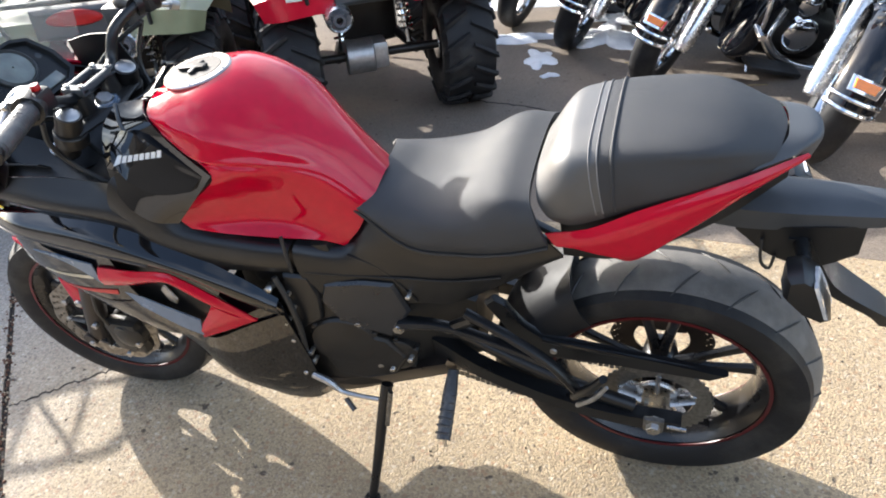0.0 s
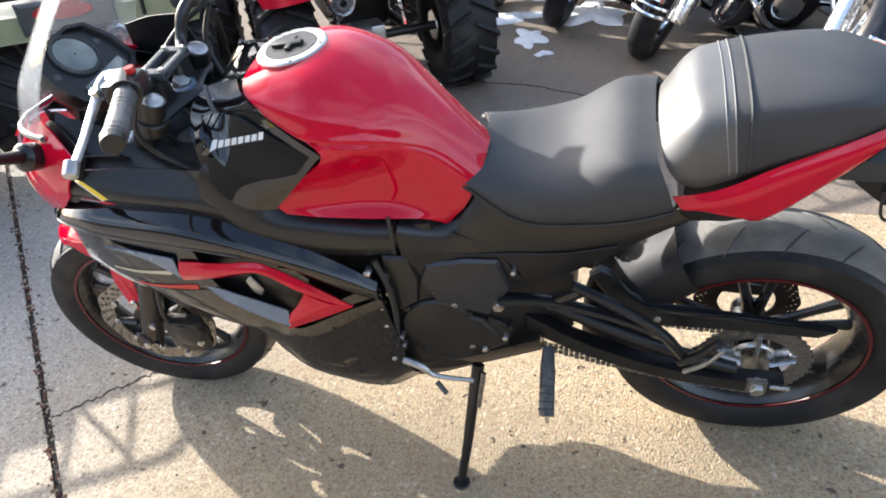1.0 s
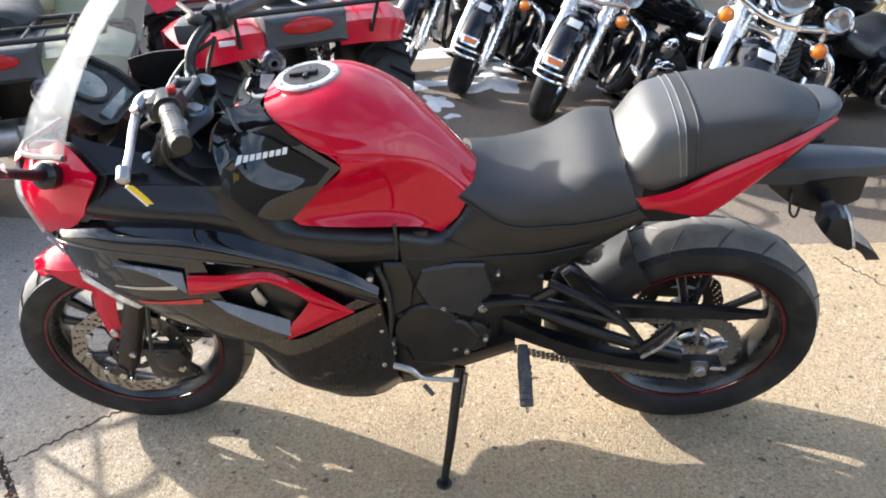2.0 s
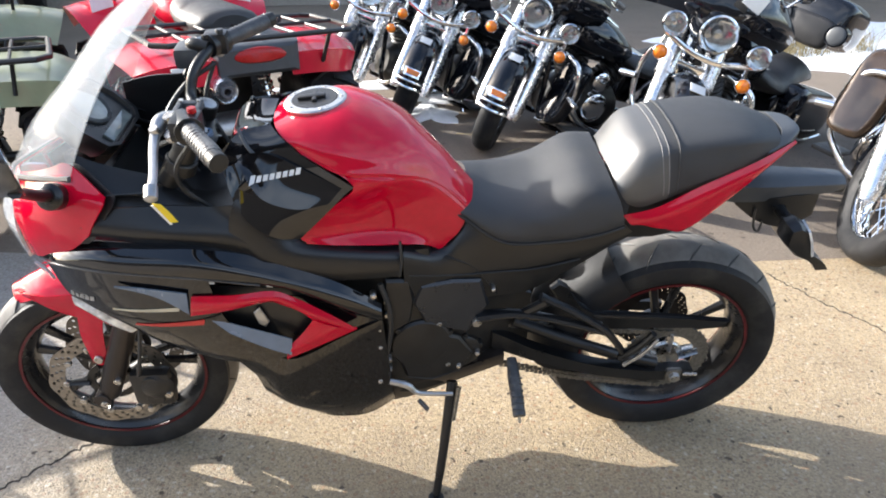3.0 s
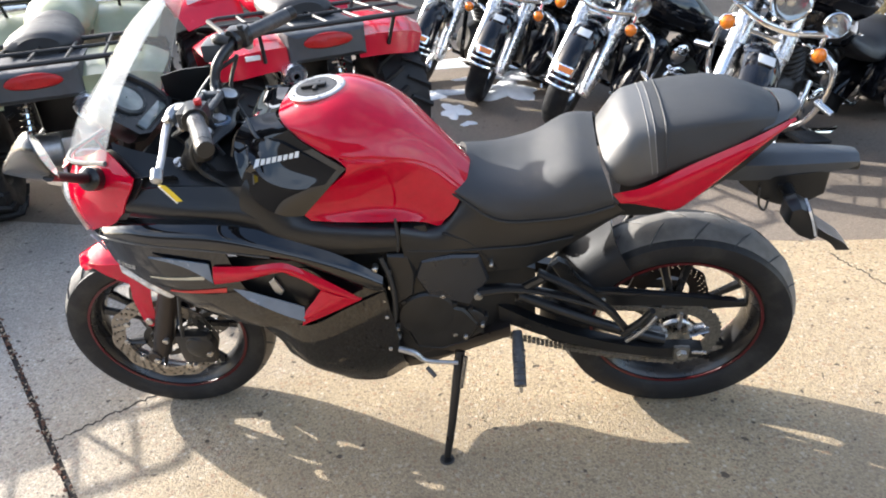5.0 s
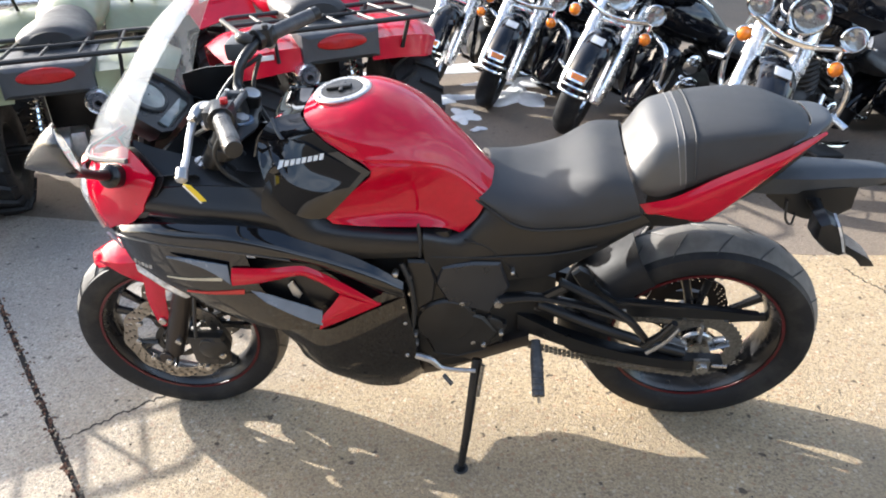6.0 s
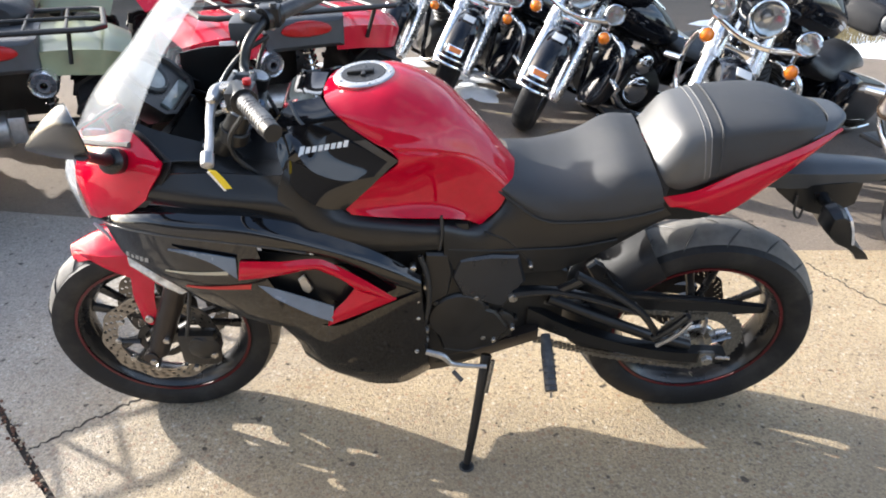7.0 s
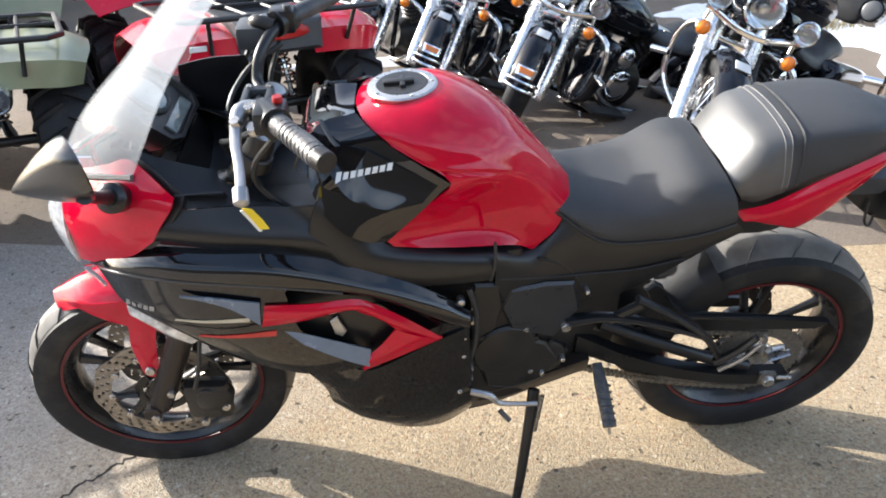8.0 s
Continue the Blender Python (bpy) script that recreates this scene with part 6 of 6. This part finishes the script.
        part("bag_rail", tube(B(), [(s * .312, 1.22, bag_z), (s * .312, 1.25, bag_z - .12), (s * .312, 1.55, bag_z - .16), (s * .312, 1.85, bag_z - .12)], .012, 8, 24), CHROME, bag)
    if top_case:
        box = lambda v: math.copysign(abs(v) ** .45, v)
        bm = loft(B(), [[(w * box(math.cos(q)), y, 1.12 + h * box(math.sin(q))) for q in np.linspace(0, 6.2832, 28, endpoint=False)] for y, w, h in ((1.52, .15, .11), (1.55, .19, .14), (1.70, .20, .15), (1.90, .19, .14), (1.95, .14, .11))], 16)
        case = part("top_case", bm, paint, t, "glossy black touring top case")
        part("back_pad", loft(B(), [[(w * box(math.cos(q)), y, 1.04 + h * box(math.sin(q))) for q in np.linspace(0, 6.2832, 20, endpoint=False)] for y, w, h in ((1.45, .12, .07), (1.47, .15, .09), (1.53, .15, .09))], 8), LEATHER, case, "black padded backrest")
        for s in (-1, 1):
            part("speaker_pod", tube(B(), [(s * .17, 1.62, 1.06), (s * .18, 1.52, 1.06), (s * .185, 1.44, 1.06)], [.05, .07, .065], 18, 10), paint, case, "rounded speaker pod")
            part("speaker_grille", disc_plug(B(), (s * .185, 1.437, 1.06), (0, -1, 0), .056, .01, 22, .006), GREYPLASTIC, case, "oval speaker grille with a bright rim")
    part("side_stand", tube(B(), [(.10, .60, .22), (.17, .62, .12), (.245, .64, .065)], .012, 8), CHROME, t, "chrome side stand")
    if fairing:
        w, h = .30 * fairing, .22 * fairing
        rows = []
        for k, (zz, dy) in enumerate(((.90, -.02), (.96, -.04), (1.04, -.02), (1.12, .05), (1.18, .12))):
            ww = w * (1.0, 1.12, 1.15, 1.0, .8)[k]
            rows.append([(x * ww, dy + .30 * abs(x) ** 2.2 + .06, zz - .05 * abs(x) ** 3) for x in (-1, -.8, -.5, -.2, 0, .2, .5, .8, 1)])
        f = part("batwing_fairing", sheet(B(), rows, 36, 20, .006, (0, .6, 1.0)), paint, t, "wide glossy batwing fairing")
        if screen:
            rows2 = [[(x * w * .8, .18 + .2 * abs(x) ** 2.2, 1.175 - .03 * abs(x) ** 3) for x in (-1, -.5, 0, .5, 1)], [(x * w * .6, .30 + .2 * abs(x) ** 2.2, 1.32) for x in (-1, -.5, 0, .5, 1)]]
            part("fairing_screen", sheet(B(), rows2, 20, 8, .004, (0, .6, 1.2)), DARKGLASS, f)
        pm = look((.08, -.015, 1.06), (.08, -1, 1.2)) @ pose(0, 0, 0, 0, 180, 15)
        part("paper_notice", turned(block(B(), (-.05, -.04, -.002), (.05, .04, .002), .001), pm), PAPER, f, "white paper notice")
    if steer:
        swing = Matrix.Translation((0, .22, 0)) @ Matrix.Rotation(radians(steer), 4, "Z") @ Matrix.Translation((0, -.22, 0))
        turned_with_bars = ("front_wheel", "fork_", "front_mudguard", "headlamp", "lamp_", "spot_lamp", "indicator", "steering_head", "handlebar", "grip", "lever", "mirror_stalk", "batwing")
        for ob in t.children:
            if not ob.name.startswith(turned_with_bars):
                ob.matrix_basis = swing
    return t


CR = [("cruiser_motorcycle", "black cruiser with amber lamp on its mudguard, half hidden", (-.50, 3.72), -9, dict(lean=21, fairing=0, paper=False, steer=-46)),
      ("cruiser_motorcycle", "black cruiser with chrome forks standing beside snow", (-.026, 3.22), -9.6, dict(fairing=.95, lean=22, shields=True, steer=-48)),
      ("cruiser_motorcycle", "black cruiser with white label on its mudguard and amber lamps", (.505, 2.62), -18.5, dict(lean=21, fairing=1.05, shields=True, steer=-48)),
      ("cruiser_motorcycle", "black touring cruiser with chrome engine guard and batwing fairing", (1.199, 1.773), -9.7, dict(lean=21, fairing=1.3, steer=-40, top_case=True)),
      ("cruiser_motorcycle", "black cruiser with bronze leg shields and chrome laced front wheel", (1.925, .99), -14, dict(lean=19, paper=False, shields=True, shield_paint=BRONZE, steer=-34, lip=74, tip_lamp=False, shield_up=.10))]
for nm, lab, (x, y), turn, kw in CR:
    tip = kw.pop("lean")
    cruiser(nm, lab, pose(x, y, 0, 0, 0, turn) @ pose(0, 0, .006, 0, tip, 0), **kw)


# ------------------------------------------------------------------ quad bikes
def lug_wheel(parent, name, c, r, w):
    bm = lathe(B(), [(.14, -w * .42), (.17, -w * .5), (r - .06, -w * .52), (r - .02, -w * .46), (r - .012, -w * .2), (r - .01, 0), (r - .012, w * .2), (r - .02, w * .46), (r - .06, w * .52), (.17, w * .5), (.14, w * .42)], c, "x", 40)
    wheel = part(name, bm, TYRE, parent, "knobbly black off-road tyre")
    bm = B()
    n = 18
    for i in range(n):
        for s in (-1, 1):
            q = 2 * math.pi * (i + (.5 if s > 0 else 0)) / n
            p = []
            for k, (off, lift) in enumerate(((.03, 0), (.25, 0), (.46, -.008), (.53, -.05))):
                a = q + .10 * k
                rr = r + lift
                p.append((c[0] + s * w * off, c[1] + rr * math.cos(a), c[2] + rr * math.sin(a)))
            tube(bm, p, [.012, .014, .014, .010], 5)
    tagged(part("tread_pattern", bm, TYRE, wheel), kind="stuff")
    part("rim", lathe(B(), [(.02, -w * .1), (.10, -w * .12), (.14, -w * .4), (.155, -w * .43), (.15, -w * .3), (.12, w * .1), (.15, w * .4), (.14, w * .43), (.11, w * .15), (.02, w * .05)], c, "x", 28), ENGINE, wheel, "dark steel rim")
    return wheel


def quad_bike(label, m, paint, exhaust_side, tag):
    """Utility quad bike heading +y, its rear axle over the origin."""
    t = thing("quad_bike", m, label, "quad bike", "quad bikes")
    for s in (-1, 1):
        lug_wheel(t, "rear_wheel", (s * .42, 0, .305), .305, .25)
        lug_wheel(t, "front_wheel", (s * .42, 1.25, .30), .30, .22)
    part("rear_axle", tube(B(), [(-.36, 0, .305), (.36, 0, .305)], .022, 10), ENGINE, t)
    bm = disc_plug(B(), (-.02, -.01, .305), (1, 0, 0), .085, .14, 20)
    part("differential", block(bm, (-.09, -.06, .24), (.05, .10, .37), .02), ALLOY, t, "cast alloy rear drive housing")
    part("hub_disc", disc_plug(B(), (.30, 0, .305), (-1, 0, 0), .075, .02, 20), CHROMEWORN, t)
    for s in (-1, 1):
        part("shock_rod", tube(B(), [(s * .17, .02, .33), (s * .15, .12, .66)], .014, 8), CHROME, t)
        helix = [(s * (.17 - .02 * f) + .03 * math.cos(f * 50), .03 + .08 * f + .03 * math.sin(f * 50), .38 + .24 * f) for f in np.linspace(0, 1, 70)]
        part("shock_spring", tube(B(), helix, .006, 5), CHROMEWORN, t, "coil shock spring")
        part("swing_arm", tube(B(), [(s * .2, 0, .30), (s * .12, .45, .34)], .025, 8), ENGINE, t)
        # rear wing
        rows = [[(s * .14, -.30, .70), (s * .30, -.32, .705), (s * .45, -.30, .69), (s * .54, -.22, .655)],
                [(s * .14, -.12, .745), (s * .32, -.12, .75), (s * .47, -.12, .735), (s * .57, -.10, .69)],
                [(s * .14, .10, .755), (s * .32, .10, .76), (s * .47, .10, .745), (s * .575, .10, .695)],
                [(s * .15, .32, .71), (s * .32, .34, .69), (s * .46, .36, .65), (s * .55, .36, .60)],
                [(s * .18, .46, .60), (s * .32, .50, .56), (s * .44, .52, .52), (s * .52, .52, .48)]]
        wing = part("rear_mudguard", sheet(B(), rows, 20, 24, .005, (s * .2, .1, .4)), paint, t, "moulded plastic rear mudguard")
        lip = [[(s * .14, -.302, .70), (s * .30, -.322, .705), (s * .45, -.302, .69), (s * .54, -.222, .655)], [(s * .16, -.315, .60), (s * .30, -.33, .60), (s * .43, -.31, .585), (s * .51, -.225, .57)]]
        part("mudguard_skirt", sheet(B(), lip, 16, 6, .005, (s * .2, .1, .5)), paint, wing)
        rows = [[(s * .16, .85, .72), (s * .34, .86, .70), (s * .50, .86, .66)], [(s * .16, 1.05, .84), (s * .36, 1.06, .83), (s * .56, 1.06, .79)], [(s * .14, 1.30, .85), (s * .36, 1.30, .84), (s * .57, 1.28, .80)], [(s * .12, 1.55, .78), (s * .32, 1.56, .74), (s * .50, 1.54, .66)]]
        fw = part("front_mudguard", sheet(B(), rows, 18, 22, .005, (s * .2, 1.2, .4)), paint, t, "moulded plastic front mudguard")
        if tag:
            pm = look((s * .40, 1.03, .86), (s * .40, .2, 1.05)) @ pose(0, 0, 0, 0, 180, 0)
            tg = part("paper_tag", turned(block(B(), (-.06, -.09, -.002), (.06, .09, .002), .001), pm), PAPER, fw, "white price tag with dark print bars")
            bm = B()
            for k in range(4):
                block(bm, (-.035 + .02 * k, .045, .003), (-.022 + .02 * k, .065, .004), 0)
            part("print_bars", turned(bm, pm), INK, tg)
    bm = B()
    loft(bm, [[(-w, y, z0), (-w, y, z1), (w, y, z1), (w, y, z0)] for y, w, z0, z1 in ((-.30, .20, .615, .765), (-.33, .19, .625, .757), (-.345, .16, .64, .74))][::-1] + [[(-.2, .2, .58), (-.2, .2, .765), (.2, .2, .765), (.2, .2, .58)]])
    box = part("tail_box", bm, GREYPLASTIC, t, "dark grey plastic tail section")
    bm = B()
    loft(bm, [[(.125 * k * math.cos(q), y, .708 + .042 * k * (math.sin(q) if math.sin(q) > 0 else .7 * math.sin(q))) for q in np.linspace(0, 6.2832, 20, endpoint=False)] for y, k in ((-.335, 1), (-.352, .97), (-.358, .8))])
    part("tail_lamp", bm, REDLENS, box, "wide red tail lamp")
    part("name_plate", block(B(), (-.40, -.337, .668), (-.33, -.328, .690), .002), WHITE, t, "pale badge plate")
    # racks
    for y0, y1, z in ((-.42, .18, .80), (1.02, 1.62, .93)):
        pts = [(-.47, y0 + .06, z), (-.42, y0, z), (.42, y0, z), (.47, y0 + .06, z), (.47, y1 - .05, z), (.42, y1, z), (-.42, y1, z), (-.47, y1 - .05, z), (-.47, y0 + .06, z)]
        rack = part("rack", tube(B(), pts, .0125, 8), ENGINE, t, "black tubular carrier rack")
        for k in range(5):
            x = -.32 + .16 * k
            part("rack_bar", tube(B(), [(x, y0, z), (x, y1, z)], .008, 6), ENGINE, rack)
        part("rack_bar", tube(B(), [(-.46, (y0 + y1) / 2, z + .004), (.46, (y0 + y1) / 2, z + .004)], .009, 6), ENGINE, rack)
        for s in (-1, 1):
            part("rack_leg", tube(B(), [(s * .33, y0 + .03, z), (s * .31, y0 + .09, z - .15)], .010, 6), ENGINE, rack)
            part("rack_leg", tube(B(), [(s * .30, y1 - .03, z), (s * .26, y1 - .05, z - .13)], .010, 6), ENGINE, rack)
    # exhaust
    x = .19 * exhaust_side
    bm = lathe(B(), [(.02, -.24), (.05, -.26), (.060, -.24), (.060, .05), (.052, .25), (.02, .27)], (x, -.13, .578), "y", 28)
    ex = part("muffler", bm, FORKCHROME, t, "bright steel muffler")
    part("muffler_outlet", lathe(B(), [(.016, -.275), (.027, -.275), (.027, -.24), (.016, -.24)], (x, -.13, .578), "y", 18), INK, ex)
    # seat, body, bars
    bm = B()
    loft(bm, [[(w * math.cos(q), y, z + h * math.sin(q)) for q in np.linspace(0, 6.2832, 20, endpoint=False)] for y, w, z, h in ((.0, .10, .80, .05), (.08, .17, .80, .08), (.4, .17, .80, .09), (.68, .12, .82, .08), (.80, .07, .84, .05))], 16)
    part("seat", bm, LEATHER, t, "black vinyl saddle")
    bm = B()
    loft(bm, [[(w * math.cos(q), y, z + h * math.sin(q)) for q in np.linspace(0, 6.2832, 20, endpoint=False)] for y, w, z, h in ((.55, .10, .78, .05), (.70, .17, .80, .12), (.95, .19, .84, .13), (1.2, .2, .82, .12), (1.5, .16, .74, .09), (1.62, .1, .7, .05))], 18)
    part("body_cowl", bm, paint, t, "moulded plastic front cowl")
    part("handlebar", tube(B(), [(-.38, .72, 1.06), (-.2, .84, 1.10), (0, .86, 1.03), (.2, .84, 1.10), (.38, .72, 1.06)], .013, 8, 24), ENGINE, t)
    for s in (-1, 1):
        part("grip", tube(B(), [(s * .28, .78, 1.08), (s * .38, .72, 1.06)], .019, 10), GRIP, t)
    part("engine", block(B(), (-.16, .25, .28), (.16, .95, .62), .05), ENGINE, t, "dark engine block")
    part("nose_guard", tube(B(), [(-.25, 1.55, .35), (-.25, 1.68, .55), (-.2, 1.66, .75), (.2, 1.66, .75), (.25, 1.68, .55), (.25, 1.55, .35)], .014, 8, 24), ENGINE, t)
    return t


quad_bike("red utility quad bike with black racks and paper price tags", pose(-.813, 2.083, 0, 0, 0, 31.2) @ Matrix.Scale(1.03, 4), ATVRED, -1, True)
quad_bike("pale olive utility quad bike with black racks", pose(-2.0, 1.56, 0, 0, 0, 25), ATVGREEN, 1, False)
quad_bike("olive utility quad bike at the end of the row", pose(-2.78, .57, 0, 0, 0, 30), ATVGREEN, 1, False)


# ------------------------------------------------------------------ snow, grass, wall, pickup
def snow_patch(cx, cy, rx, ry, turn, seed, h=.03):
    rnd = random.Random(seed)
    n, rings = 44, 7
    bm = B()
    edge = [1 + .28 * math.sin(3 * q + seed) * .6 + .22 * math.sin(5 * q + 2 * seed) + .18 * (rnd.random() - .5) for q in np.linspace(0, 6.2832, n, endpoint=False)]
    secs = []
    for k in range(rings):
        f = 1 - k / rings
        secs.append([(cx + math.cos(turn) * rx * f * e * math.cos(q) - math.sin(turn) * ry * f * e * math.sin(q),
                      cy + math.sin(turn) * rx * f * e * math.cos(q) + math.cos(turn) * ry * f * e * math.sin(q),
                      .001 + h * (1 - f ** 3) * (.8 + .4 * rnd.random())) for q, e in zip(np.linspace(0, 6.2832, n, endpoint=False), edge)])
    loft(bm, secs)
    return tagged(new("snow_patch", mesh_of("snow_patch", bm, SNOW, 70)), "thin patch of old melting snow on the concrete", "snow", "snow patches", "stuff")


for args in ((-.40, 3.38, .34, .10, .25, 1), (-.15, 2.98, .09, .17, .2, 2, .02), (-.03, 2.68, .055, .03, .4, 3, .015), (.20, 3.45, .20, .26, .3, 4), (.30, 3.9, .42, .13, .1, 5), (-.5, 4.35, .5, .16, .2, 6),
             (4.9, 6.0, 1.3, .65, .15, 7, .1), (6.2, 6.9, 1.2, .5, .1, 8, .1), (3.6, 6.6, .8, .4, .2, 9, .08)):
    snow_patch(*args)
snow_patch(4.75, 4.95, 1.9, .95, 42, 77, .06)


def grass_tuft(cx, cy, r, n, seed):
    rnd = random.Random(seed)
    bm = B()
    for _ in range(n):
        a, d = rnd.random() * 6.283, r * rnd.random() ** .5
        x, y = cx + d * math.cos(a), cy + d * .5 * math.sin(a)
        h, lx, ly = .10 + .2 * rnd.random(), (rnd.random() - .5) * .25, (rnd.random() - .5) * .25
        w = .004 + .004 * rnd.random()
        p = [(x, y, 0), (x + lx * .4, y + ly * .4, h * .7), (x + lx, y + ly, h)]
        tube(bm, p, [w, w * .7, .001], 3)
    return tagged(new("dead_grass", mesh_of("dead_grass", bm, STRAW)), "tufts of dead straw-coloured grass by the snow", "grass", "", "stuff")


grass_tuft(4.15, 5.6, .7, 420, 11)
tw = random.Random(4)
for k, (x, y) in enumerate(((.70, 2.55), (.95, 2.35), (1.05, 2.6), (.45, 2.9))):
    a = tw.random() * 3
    d = Vector((math.cos(a), math.sin(a), 0)) * (.05 + .05 * tw.random())
    bm = tube(B(), [(x - d.x, y - d.y, .003), (x, y, .006), (x + d.x, y + d.y, .003)], .003, 5)
    tagged(new("straw_stalk", mesh_of("straw_stalk", bm, STRAW)), "dry straw stalk lying on the concrete", "straw", "straw stalks")


def building():
    """Low pale building with lapped boards, standing far behind the cruisers."""
    t = thing("building", pose(6.5, 11.0, 0, 0, 0, 6), "long pale building with lapped siding and a low concrete base", "building")
    part("wall", block(B(), (-16, .05, .35), (14, .25, 4.2), 0), SIDING, t)
    part("plinth", block(B(), (-16.1, -.03, 0), (14.1, .3, .35), .01), CONCRETE, t, "low concrete base wall")
    part("roof", loft(B(), [[(x, -.5, 4.1), (x, -.5, 4.2), (x, 2.6, 5.4), (x, 2.6, 5.3)] for x in (-16.5, 14.5)]), ASPHALT, t)
    me = mesh_of("siding_board", loft(B(), [[(x, .05, 0), (x, .012, 0), (x, .042, .19), (x, .05, .19)] for x in (-16, 14)]), SIDING)
    for k in range(20):
        ob = new("siding_board", me)
        ob.parent, ob.location = t, (0, 0, .36 + .19 * k)
    return t


building()


def pickup():
    """Dark pickup, tail towards the quad bikes."""
    t = thing("pickup_truck", pose(-4.7, 5.3, 0, 0, 0, 20), "dark green pickup truck parked behind the quad bikes", "truck")
    part("bed", block(B(), (-.9, 0, .55), (.9, 2.0, 1.15), .06), CARPAINT, t, "dark painted truck bed")
    part("tailgate", block(B(), (-.72, -.03, .62), (.72, .0, 1.12), .02), CARPAINT, t)
    part("bumper", block(B(), (-.95, -.16, .45), (.95, .0, .60), .04), CHROMEWORN, t, "chrome rear bumper")
    bm = B()
    loft(bm, [[(-w, y, 1.05), (w, y, 1.05), (w * .8, y, z), (-w * .8, y, z)] for y, w, z in ((2.0, .88, 1.15), (2.15, .88, 1.72), (3.1, .88, 1.75), (3.7, .88, 1.2))])
    part("cab", bm, CARPAINT, t)
    part("rear_window", block(B(), (-.6, 2.02, 1.25), (.6, 2.07, 1.6), .02), DARKGLASS, t)
    part("front_body", block(B(), (-.9, 2.0, .5), (.9, 5.0, 1.1), .08), CARPAINT, t)
    for s in (-1, 1):
        part("tail_lamp", block(B(), (s * .82 - .07, -.025, .72), (s * .82 + .07, .02, 1.08), .015), REDLENS, t, "tall red tail lamp")
        for y in (1.0, 4.1):
            w = part("wheel", lathe(B(), [(.12, -.1), (.2, -.12), (.36, -.12), (.38, -.08), (.38, .08), (.36, .12), (.2, .12), (.12, .1)], (s * .82, y, .38), "x", 32), TYRE, t)
            part("hubcap", disc_plug(B(), (s * .945, y, .38), (s, 0, 0), .19, .05, 24, .02), ALLOY, w)
    return t


pickup()
